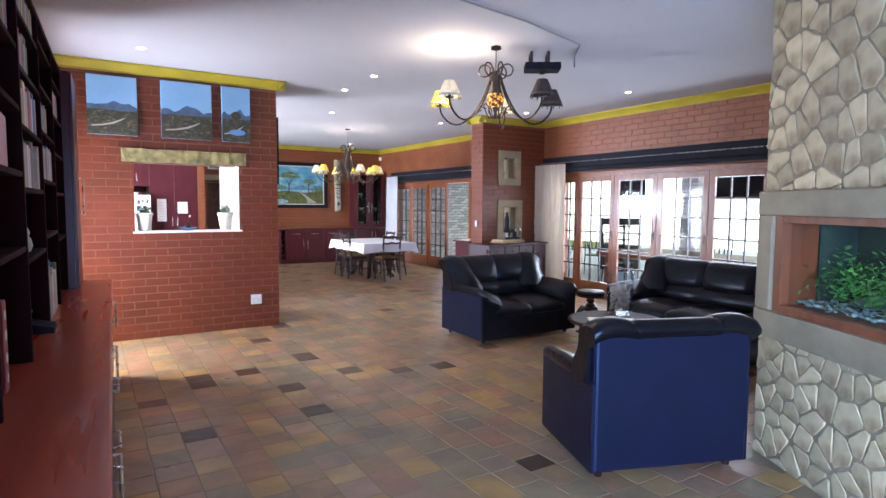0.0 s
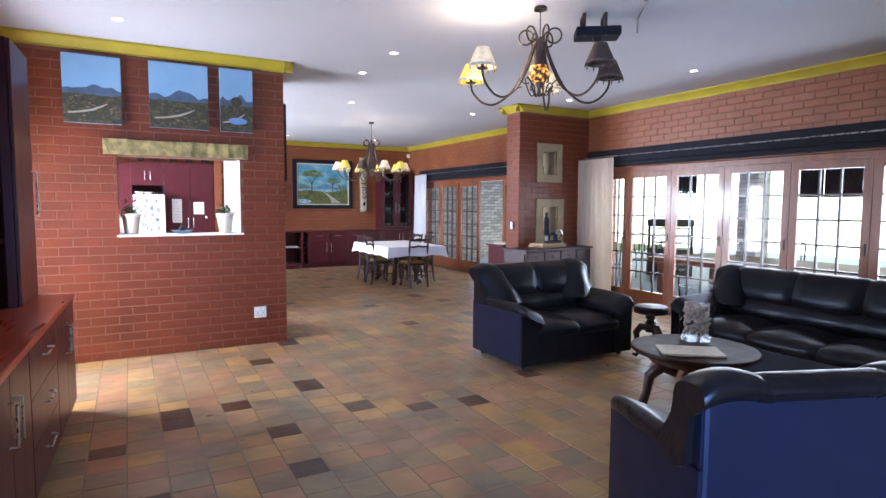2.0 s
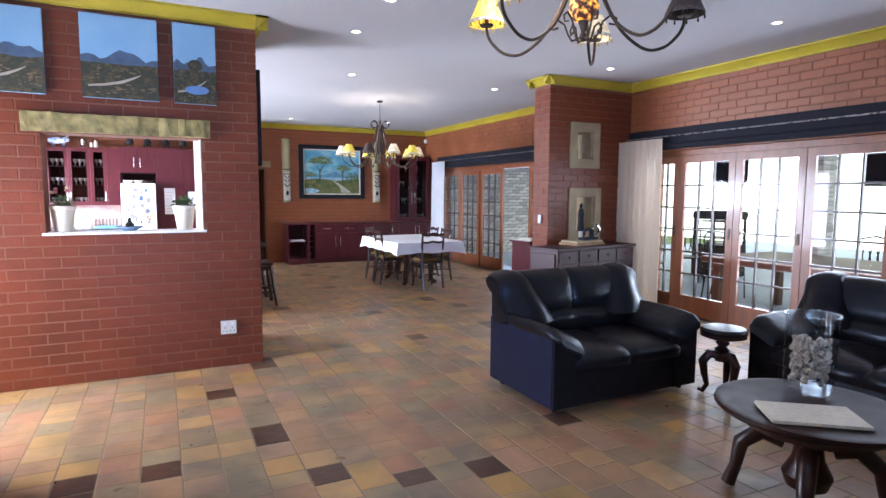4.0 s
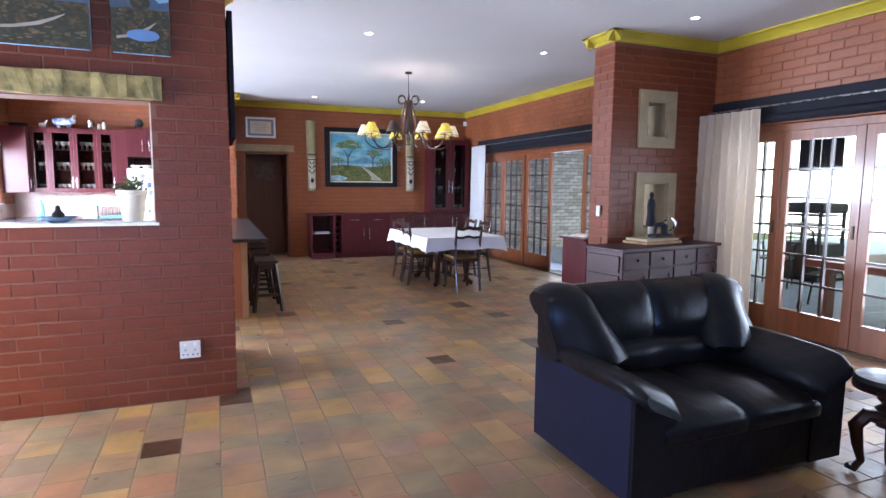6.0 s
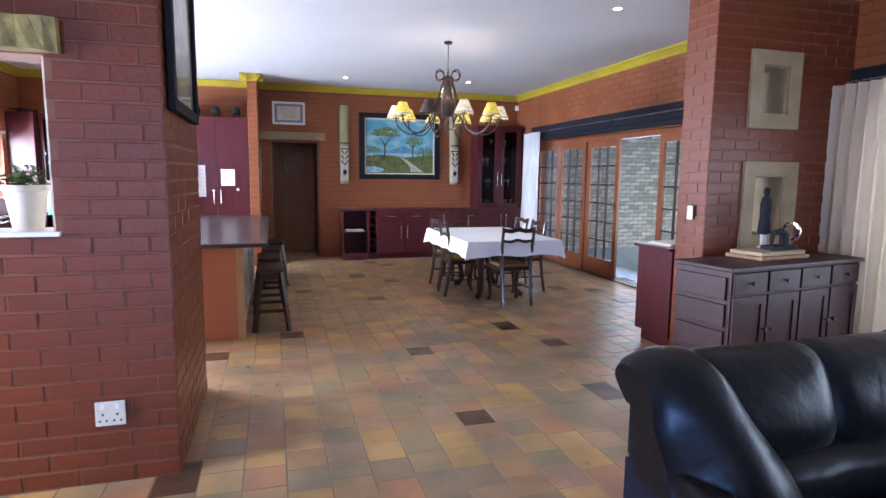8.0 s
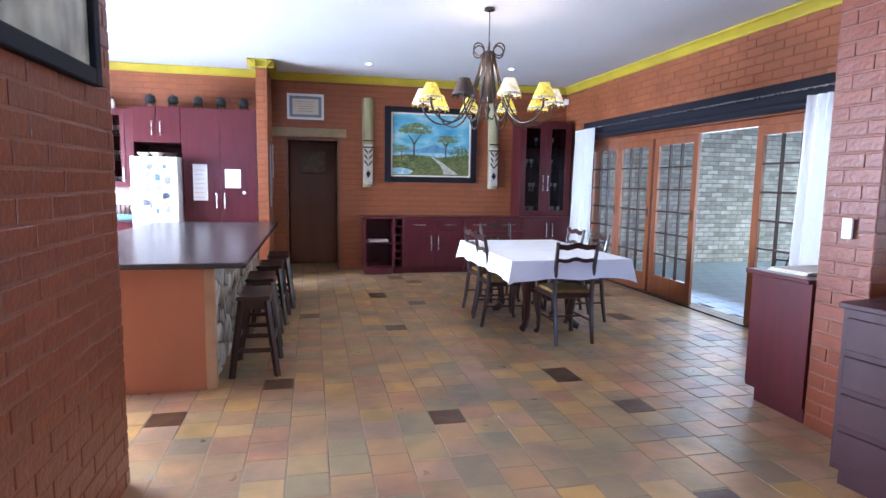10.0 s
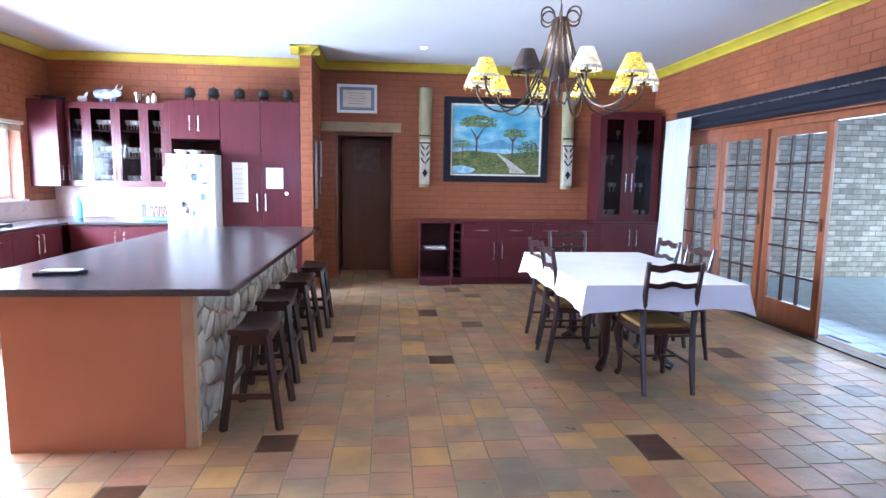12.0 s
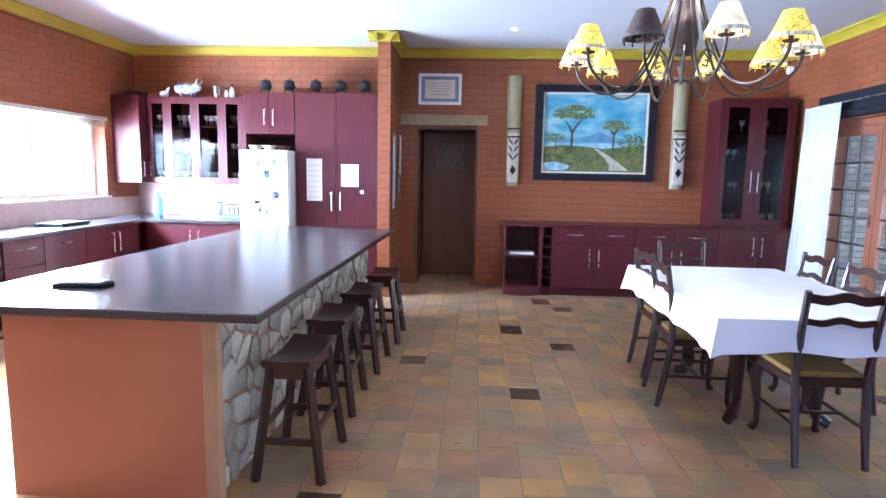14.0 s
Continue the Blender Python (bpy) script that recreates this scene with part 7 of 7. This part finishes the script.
# flower pots and dish on the hatch sill
def pot_plant(at, label, flowers=False, seed=1):
    p = thing("potted_plant", label, "plant", "hatch pot plants", at)
    part("pot", lathe([(0, 0), (0.055, 0), (0.06, 0.01), (0.082, 0.17), (0.09, 0.175), (0.09, 0.20), (0.08, 0.20), (0.074, 0.17), (0, 0.165)], 22), CREAM, p, smooth=True)
    rr = random.Random(seed)
    bm = bmesh.new()
    leaves(bm, 0, 0, 0.19, 170, 0.10, 0.02, rr, 1.4)
    part("foliage", bm, LEAF, p, "small dark green leaves")
    if flowers:
        for k in range(5):
            part("flower", lathe([(0, 0), (0.012, 0.01), (0.016, 0.022), (0, 0.03)], 8, (rr.uniform(-0.06, 0.06), rr.uniform(-0.05, 0.05), 0.28 + rr.uniform(0, 0.05))), BOOKC[5] if k % 2 else BOOKC[0], p)


pot_plant((3.05, 7.61, 1.191), "cream tapered pot with a flowering green plant on the hatch sill", True, 1)
pot_plant((3.91, 7.61, 1.191), "cream tapered pot with a dense green plant on the hatch sill", False, 2)
d = thing("glass_bowl", "shallow blue glass dish with a dark bird on the hatch sill", "bowl", at=(3.50, 7.61, 1.191))
part("bowl", lathe([(0, 0), (0.05, 0), (0.10, 0.03), (0.11, 0.035), (0.095, 0.035), (0.045, 0.01), (0, 0.01)], 22), mat("blue_dish", (0.2, 0.35, 0.5), 0.15), d, smooth=True)
part("bird", lathe([(0, 0.02), (0.03, 0.03), (0.035, 0.05), (0.015, 0.075), (0.012, 0.1), (0, 0.105)], 12), POT, d, smooth=True)

# ---- outside ----
slabs("ground", [(-60, 90, -60, 90, -0.5, -0.3)], mat("garden_grass", (0.10, 0.16, 0.04), 0.9, col2=(0.16, 0.2, 0.07), scale=2))
slabs("patio_floor", [(9.8, 22.0, 0.5, 15.4, -0.29, -0.055)], PATIO)
slabs("patio_roof", [(9.8, 15.6, 0.5, 15.6, 2.75, 2.9)], WHITE)
slabs("patio_beam", [(15.3, 15.5, 0.5, 15.4, 2.45, 2.75)], DOORWOOD)
slabs("wall_patio", [(9.8, 15.5, 15.4, 15.65, -0.055, 2.75)], OUTMORTAR)
for i, y in enumerate((1.2, 5.2, 9.2)):
    p = thing("patio_pillar", "square face-brick pillar at the patio edge", "pillar", "patio pillars", (15.25, y, -0.055))
    part("shaft", boxes((-0.22, 0.22, -0.22, 0.22, 0, 2.5)), OUTMORTAR, p)
    bb = []
    for k in range(29):
        z = 0.004 + k * 0.086
        o = 0.11 if k % 2 else 0
        for q in (-0.225, 0.005):
            bb += [(-0.232, -0.22, q, q + 0.22, z, z + 0.074)]
            bb += [(q, q + 0.22, -0.232, -0.22, z, z + 0.074)]
    tagged(part("bricks", boxes(*bb), OUTBRICK, p, "pale brown face bricks"), kind="stuff")
# Emissive panels: the blown-out daylight outdoors is put into their glow.
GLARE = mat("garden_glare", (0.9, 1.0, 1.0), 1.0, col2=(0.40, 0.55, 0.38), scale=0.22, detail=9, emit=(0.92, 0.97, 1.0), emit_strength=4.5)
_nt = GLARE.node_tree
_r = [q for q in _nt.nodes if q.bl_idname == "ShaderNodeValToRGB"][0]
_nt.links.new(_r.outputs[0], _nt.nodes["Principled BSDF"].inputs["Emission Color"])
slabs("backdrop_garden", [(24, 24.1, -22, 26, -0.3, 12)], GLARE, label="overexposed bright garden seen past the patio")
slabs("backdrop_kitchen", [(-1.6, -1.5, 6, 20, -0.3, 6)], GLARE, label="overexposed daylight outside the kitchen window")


def iron_chair(at, rz):
    c = thing("patio_chair", "dark wrought-iron patio chair with a scrolled back", "chair", "patio chairs", at, rz)
    part("seat", boxes((-0.22, 0.22, -0.22, 0.22, 0.43, 0.455), bevel=0.006), POT, c)
    for sx in (-1, 1):
        part("back_leg", tube([(sx * 0.2, -0.26, 0), (sx * 0.2, -0.21, 0.44), (sx * 0.2, -0.26, 0.95)], 0.012, 6), POT, c)
        part("front_leg", tube([(sx * 0.2, 0.2, 0.44), (sx * 0.2, 0.23, 0)], 0.012, 6), POT, c)
        part("arm", tube([(sx * 0.2, -0.22, 0.65), (sx * 0.22, 0.15, 0.66), (sx * 0.2, 0.2, 0.44)], 0.011, 6), POT, c)
    part("back_rail", tube([(-0.2, -0.26, 0.95), (0, -0.27, 1.0), (0.2, -0.26, 0.95)], 0.012, 6), POT, c)
    for sx in (-0.1, 0.0, 0.1):
        part("scroll", tube([(sx + 0.045 * math.cos(a), -0.245, 0.72 + 0.16 * math.sin(a)) for a in [2 * math.pi * j / 12 for j in range(13)]], 0.008, 5), POT, c)
    return c


pt_ = thing("patio_table", "heavy dark wooden patio table on stout legs", "table", at=(10.90, 6.0, -0.055))
part("top", boxes((-0.75, 0.75, -1.6, 1.6, 0.68, 0.76), bevel=0.01), INNERDOOR, pt_)
for sx in (-0.62, 0.62):
    for sy in (-1.42, 1.42):
        part("leg", boxes((sx - 0.05, sx + 0.05, sy - 0.05, sy + 0.05, 0, 0.7)), INNERDOOR, pt_)
c0 = iron_chair((11.3, 8.1, -0.055), 200)
for x, y, r in ((10.9, 9.3, 100), (12.3, 9.6, -60), (12.4, 6.8, 90), (10.6, 11.2, 30), (11.7, 11.3, -20), (12.3, 4.0, 80), (11.6, 3.2, 120)):
    copy_thing(c0, pose(x, y, -0.055, 0, 0, r))
br = thing("braai_stand", "large dark metal barbecue with open shelves standing on the patio", "barbecue", at=(13.4, 9.88, -0.055))
part("cabinet", boxes((-0.30, 0.30, -0.37, 0.37, 0.0, 0.62), bevel=0.01), POT, br)
part("door", boxes((-0.315, -0.301, -0.35, -0.01, 0.08, 0.58), (-0.315, -0.301, 0.01, 0.35, 0.08, 0.58), bevel=0.003), IRON, br)
for sx in (-0.27, 0.27):
    for sy in (-0.34, 0.34):
        part("post", boxes((sx - 0.02, sx + 0.02, sy - 0.02, sy + 0.02, 0.62, 1.24)), POT, br)
for z in (0.74, 0.90, 1.05):
    part("grid_shelf", boxes((-0.28, 0.28, -0.35, 0.35, z, z + 0.02)), IRON, br)
part("hood", boxes((-0.32, 0.32, -0.38, 0.38, 1.10, 1.26), bevel=0.04, seg=2), POT, br)
bd = thing("patio_blind", "dark rolled patio blind hanging from the roof beam", "blind", at=(15.292, 10.72, 1.77))
part("panel", boxes((-0.012, 0.012, 0.0, 0.42, 0.02, 0.72), (-0.012, 0.012, 0.44, 0.86, 0.02, 0.72)), BLACK, bd)
part("hem_bar", tube([(0, 0, 0.012), (0, 0.86, 0.012)], 0.016, 8), IRON, bd)
pb = thing("patio_blind", "dark roll-down patio blind in two panels, half lowered", "blind", at=(13.0, 6.55, 1.64))
for k in range(2):
    part("panel", boxes((-0.01, 0.01, -0.66 + k * 0.67, -0.01 + k * 0.67, 0.02, 1.108)), BLACK, pb)
    part("hem_bar", tube([(0, -0.66 + k * 0.67, 0.02), (0, -0.01 + k * 0.67, 0.02)], 0.016, 8), IRON, pb)

# ---- pieces: tiles, bricks, stones ----
def piece_mesh(name, w, d, h, material, ch=0.0025):
    """A small slab with a chamfered top, its back left open against the bed: local z is outward."""
    v = [(-w, -d, 0), (w, -d, 0), (w, d, 0), (-w, d, 0), (-w, -d, h - ch), (w, -d, h - ch), (w, d, h - ch), (-w, d, h - ch), (-w + ch, -d + ch, h), (w - ch, -d + ch, h), (w - ch, d - ch, h), (-w + ch, d - ch, h)]
    f = [(0, 1, 5, 4), (1, 2, 6, 5), (2, 3, 7, 6), (3, 0, 4, 7), (4, 5, 9, 8), (5, 6, 10, 9), (6, 7, 11, 10), (7, 4, 8, 11), (8, 9, 10, 11)]
    me = bpy.data.meshes.new(name)
    me.from_pydata(v, [], f)
    me.materials.append(material)
    return me


def joined(name, rows, material, parent=None, label=""):
    """rows of (matrix, half width, half depth, height): one mesh of all the pieces."""
    vs, fs = [], []
    for m, w, d, h in rows:
        ch = 0.003
        v = [(-w, -d, 0), (w, -d, 0), (w, d, 0), (-w, d, 0), (-w, -d, h - ch), (w, -d, h - ch), (w, d, h - ch), (-w, d, h - ch), (-w + ch, -d + ch, h), (w - ch, -d + ch, h), (w - ch, d - ch, h), (-w + ch, d - ch, h)]
        k = len(vs)
        vs += [tuple(m @ Vector(p)) for p in v]
        fs += [tuple(k + i for i in q) for q in ((0, 1, 5, 4), (1, 2, 6, 5), (2, 3, 7, 6), (3, 0, 4, 7), (4, 5, 9, 8), (5, 6, 10, 9), (6, 7, 11, 10), (7, 4, 8, 11), (8, 9, 10, 11))]
    me = bpy.data.meshes.new(name)
    me.from_pydata(vs, [], fs)
    me.materials.append(material)
    ob = new(name, me)
    ob.parent = parent
    return tagged(ob, label, "", "", "stuff")


def lay(name, rows, material, parent, near, label="", most=300):
    """The most near pieces become parts that share meshes by size; the rest are joined."""
    rows = sorted(rows, key=lambda r: (r[0].translation - Vector(near)).length)
    shared = {}
    for m, w, d, h in rows[:most]:
        key = (round(w, 3), round(d, 3), round(h, 4))
        if key not in shared:
            shared[key] = piece_mesh(name, *key, material)
        ob = new(name, shared[key])
        ob.parent = parent
        ob.matrix_basis = m
    if rows[most:]:
        joined(name + "_field", rows[most:], material, parent, label)


# slate floor: columns of tiles along y, of mixed length
rnd = random.Random(77)
floor = bpy.data.objects["floor_slab"]
rows = []
P = 0.202
x = 0.35
while x < 9.55:
    y = -2.3 - rnd.random() * 0.2
    while y < 15.1:
        ln = P * rnd.choice((1, 1, 1, 1, 1, 1, 1.5, 0.8))
        xx, yy = x + P / 2, y + ln / 2
        inside = xx < WX + 0.04 and (yy < 15.0 or 4.98 < xx < 5.74) and xx > 1.35 and (xx > 2.0 or yy > 7.9)
        if inside:
            rows.append((pose(xx, yy, -0.011, rnd.gauss(0, 0.15), rnd.gauss(0, 0.15), 0), P / 2 - 0.0028, round(ln / 2 - 0.0028, 4), 0.0105 + rnd.choice((0, 0.0008, 0.0014))))
        y += ln
    x += P
for yy in (15.1, 15.3, 15.5, 15.7):
    for xx in (5.08, 5.28, 5.48, 5.66):
        rows.append((pose(xx, yy, -0.011), 0.095, 0.095, 0.0105))
lay("slate_tile", rows, SLATE, floor, (5.4, 7.5, 0), "multicoloured slate tiles")

# brick faces
BW, BH, BP = 0.222, 0.073, 0.0835


def brick_face(origin, along, out, length, z0, z1, holes=(), shift=0.0, thick=0.0035, jz=0.006):
    """Bricks on a wall face: origin at its foot, along and out as unit vectors, holes as (from, to, low, high)."""
    a, o = Vector(along), Vector(out)
    rows, k, z = [], 0, z0
    base = Matrix((a, Vector((0, 0, 1)), o)).transposed().to_4x4()
    rnd = random.Random(int(length * 1000) + int(z1 * 100))
    while z + BH * 0.6 <= z1:
        zt = min(z + BH, z1)
        s = -(0.116 if k % 2 else 0.0) - shift
        while s < length:
            lo, hi = max(0.0, s), min(length, s + BW)
            s += BW + 0.009
            spans = [(lo, hi)]
            for h0, h1, hl, hh in holes:
                if zt > hl + 0.01 and z < hh - 0.01:
                    spans = [q for p0, p1 in spans for q in ((p0, min(p1, h0)), (max(p0, h1), p1)) if q[1] - q[0] > 0.02]
            for p0, p1 in spans:
                if p1 - p0 < 0.025:
                    continue
                w = round((p1 - p0) / 2, 3)
                c = Vector(origin) + a * (p0 + p1) / 2 + Vector((0, 0, (z + zt) / 2))
                m = Matrix.Translation(c) @ base
                rows.append((m, w, round((zt - z) / 2, 3), thick + rnd.choice((0, 0.0012, 0.002))))
        z += BP
        k += 1
    return rows


O = bpy.data.objects
ct = CZ - 0.10
hw = brick_face((2.0, HY, 0), (1, 0, 0), (0, -1, 0), HX - 2.0, 0.006, ct, [(0.95, 2.05, 1.17, 1.94)])
hw += brick_face((HX, HY, 0), (0, 1, 0), (1, 0, 0), HB - HY, 0.006, ct, [], 0.05)
lay("brick", hw, BRICK, O["wall_hatch"], (4.5, 7.5, 1.1), "red-painted bricks")
hb = brick_face((HX, HB, 0), (-1, 0, 0), (0, 1, 0), 0.45, 0.006, ct)
joined("brick_field", hb, BRICK, O["wall_hatch"], "red-painted bricks")
pr = brick_face((PX0, PY0, 0), (1, 0, 0), (0, -1, 0), PX1 - PX0, 0.006, ct, [(NL[0] - PX0, 8.885 - PX0, NL[2], NL[3]), (NU[0] - PX0, NU[1] - PX0, NU[2], NU[3])], 0.0)
pr += brick_face((PX0, PY1, 0), (0, -1, 0), (-1, 0, 0), PY1 - PY0, 0.006, ct)
lay("brick", pr, BRICK, O["wall_pier"], (8.15, 8.28, 1.5), "red-painted bricks")
joined("brick_field", brick_face((PX1, PY1, 0), (-1, 0, 0), (0, 1, 0), PX1 - PX0, 0.006, ct, [(PX1 - 8.885, PX1 - NL[0], NL[2], NL[3]), (PX1 - NU[1], PX1 - NU[0], NU[2], NU[3])]), BRICK, O["wall_pier"], "red-painted bricks")
rw = []
for y0, y1, z0 in ((-2.4, LY0, 0.006), (LY0, LY1, OZ), (LY1, PY0, 0.006), (PY1, DY0, 0.006), (DY0, DY1, OZ), (DY1, FY, 0.006)):
    rw += brick_face((WX, y1, 0), (0, -1, 0), (-1, 0, 0), y1 - y0, z0, ct)
lay("brick", rw, BRICK_OR, O["wall_right"], (9.5, 8.0, 2.6), "varnished orange-red bricks")
fw = brick_face((4.76, FY, 0), (1, 0, 0), (0, -1, 0), WX - 4.76, 0.006, ct, [(0.19, 1.0, 0, 2.04)])
lay("brick", fw, BRICK_OR, O["wall_far"], (6.3, 15.0, 1.8), "varnished orange-red bricks")
kw_ = brick_face((KX, KY, 0), (1, 0, 0), (0, -1, 0), 4.62 - KX, 0.9, ct)
joined("brick_field", kw_, BRICK_OR, O["wall_kitchen_end"], "varnished orange-red bricks")
kl = brick_face((KX, 7.9, 0), (0, 1, 0), (1, 0, 0), KY - 7.9, 0.006, ct, [(3.5, 6.4, 1.08, 2.0), (1.95, 3.1, 0, 2.1)])
lay("brick", kl, BRICK_OR, O["wall_kitchen_left"], (1.3, 13.5, 2.0), "varnished orange-red bricks", 200)
pl = brick_face((4.76, 14.12, 0), (0, 1, 0), (1, 0, 0), FY - 14.12, 0.006, ct) + brick_face((4.62, 14.12, 0), (1, 0, 0), (0, -1, 0), 0.14, 0.006, ct)
lay("brick", pl, BRICK_OR, O["wall_pilaster"], (4.7, 14.1, 1.5), "varnished orange-red bricks")
SPLASH = mat("pale_washed_brick", (0.50, 0.36, 0.32), 0.4, col2=(0.42, 0.28, 0.24), scale=5, vary=0.08, bump=0.2)
joined("brick_field", brick_face((1.66, 14.935, 0), (1, 0, 0), (0, -1, 0), 1.42, 0.856, 1.255), SPLASH, O["splashback"], "pale washed bricks")
ob_ = brick_face((9.82, 15.4, -0.05), (1, 0, 0), (0, -1, 0), 5.6, 0.0, 2.8)
lay("brick", ob_, OUTBRICK, O["wall_patio"], (11.5, 15.4, 1.0), "pale face bricks")
joined("brick_field", brick_face((9.8, DY0, -0.05), (0, -1, 0), (1, 0, 0), DY0 - LY1, 0.0, 2.7), OUTBRICK, O["wall_right"], "pale face bricks")
pf = []
yy = 0.6
k = 0
while yy < 15.1:
    xx = 9.85 + (0.15 if k % 2 else 0)
    while xx < 15.4:
        pf.append((pose(xx + 0.145, yy + 0.145, -0.056), 0.145, 0.145, 0.02))
        xx += 0.3
    yy += 0.3
    k += 1
lay("paving_slab", pf, PATIO, O["patio_floor"], (10.5, 11.5, 0), "pale grey paving slabs", 200)


# crazy stone cladding: cells of a jittered net, drawn in and set proud
def clip(poly, p, q):
    mid, nrm = (p + q) / 2, q - p
    out = []
    for i, a in enumerate(poly):
        b = poly[(i + 1) % len(poly)]
        da, db = (a - mid).dot(nrm), (b - mid).dot(nrm)
        if da <= 0:
            out.append(a)
        if (da < 0 < db) or (db < 0 < da):
            out.append(a.lerp(b, da / (da - db)))
    return out


def cells(w, h, size, seed, holes=(), deep=1.0):
    rnd = random.Random(seed)
    pts = []
    ny = max(2, int(h / (size * 0.95)))
    nx = max(2, int(w / size))
    for j in range(-1, ny + 1):
        for i in range(-1, nx + 1):
            pts.append(Vector(((i + 0.5 + 0.5 * (j % 2) + rnd.uniform(-0.46, 0.46)) * w / nx, (j + 0.5 + rnd.uniform(-0.42, 0.42)) * h / ny)))
    pts = [p for p in pts if rnd.random() > 0.2]
    res = []
    for p in pts:
        poly = [Vector((0, 0)), Vector((w, 0)), Vector((w, h)), Vector((0, h))]
        for q in pts:
            if q is not p and (q - p).length < size * 3.2:
                poly = clip(poly, p, q)
                if len(poly) < 3:
                    break
        if len(poly) < 3:
            continue
        c = sum(poly, Vector((0, 0))) / len(poly)
        if any(a < c.x < b and lo < c.y < hi for a, b, lo, hi in holes):
            continue
        poly = [v for i, v in enumerate(poly) if (v - poly[i - 1]).length > 0.02]
        if len(poly) < 3:
            continue
        # round the corners a little, then draw in from the joint
        rp = []
        for i, v in enumerate(poly):
            a, b = poly[i - 1], poly[(i + 1) % len(poly)]
            rp += [v.lerp(a, 0.13), v.lerp(b, 0.13)]
        rough = []
        for i, v in enumerate(rp):
            b = rp[(i + 1) % len(rp)]
            rough.append(v)
            if (b - v).length > 0.035:
                rough.append((v + b) / 2)
        c = sum(rough, Vector((0, 0))) / len(rough)
        rp = [v + (c - v).normalized() * 0.0045 * (1 + 1.1 * noise.noise(Vector((v.x * 31, v.y * 31, seed)))) for v in rough]
        rp = [c + (v - c) * (1 - min(0.5, 0.0045 / max(0.03, (v - c).length))) for v in rp]
        res.append((c, rp, deep * rnd.uniform(0.005, 0.010), rnd.uniform(-0.05, 0.05), rnd.uniform(-0.05, 0.05)))
    return res


def clad(parent, m, w, h, size, seed, z_off=0.0, material=None, holes=(), deep=1.0):
    """Stones on a face whose local x and y run along and up it, local z out of it."""
    for c, poly, t, sx, sy in cells(w, h, size, seed, holes, deep):
        n = len(poly)
        vs = [(v.x - c.x, v.y - c.y, 0) for v in poly]
        vs += [((v.x - c.x) * 0.99, (v.y - c.y) * 0.99, t * 0.6 + sx * (v.x - c.x)) for v in poly]
        vs += [((v.x - c.x) * 0.96, (v.y - c.y) * 0.96, t + sx * (v.x - c.x) + sy * (v.y - c.y)) for v in poly]
        vs.append((0, 0, t * 1.08))
        fs = []
        for i in range(n):
            j = (i + 1) % n
            fs += [(i, j, n + j, n + i), (n + i, n + j, 2 * n + j, 2 * n + i), (2 * n + i, 2 * n + j, 3 * n)]
        me = bpy.data.meshes.new("stone")
        me.from_pydata(vs, [], fs)
        me.materials.append(material or STONE)
        ob = new("stone", me)
        ob.parent = parent
        ob.matrix_basis = parent.matrix_basis.inverted() @ m @ Matrix.Translation((c.x, c.y, z_off))


core = O["wall_stone_core"]
face = P0 @ Matrix(((1, 0, 0, 0), (0, 0, -1, 0), (0, 1, 0, 0), (0, 0, 0, 1)))
clad(core, face, FLEN, 0.74, 0.108, 5, deep=1.05)
clad(core, face @ Matrix.Translation((0, 1.60, 0)), FLEN, CZ - 1.60, 0.125, 6, deep=1.05)
clad(core, face @ Matrix.Translation((1.9, 0.74, 0)), FLEN - 1.9, 0.86, 0.15, 7, deep=1.05)
ret = P0 @ Matrix(((0, 0, -1, 0), (-1, 0, 0, 0), (0, 1, 0, 0), (0, 0, 0, 1))) @ Matrix.Translation((-0.55, 0, 0))
clad(core, ret, 0.55, CZ, 0.12, 9, deep=1.05)
side = Matrix.Translation((4.66, 9.9, 0)) @ Matrix(((0, 0, 1, 0), (1, 0, 0, 0), (0, 1, 0, 0), (0, 0, 0, 1)))
STONE_G = mat("grey_cladding_stone", (0.52, 0.48, 0.42), 0.75, col2=(0.30, 0.27, 0.23), scale=5, bump=0.5, bscale=22, vary=0.35)
clad(isl, side, 3.38, 0.81, 0.115, 12, 0.0, STONE_G, deep=2.2)
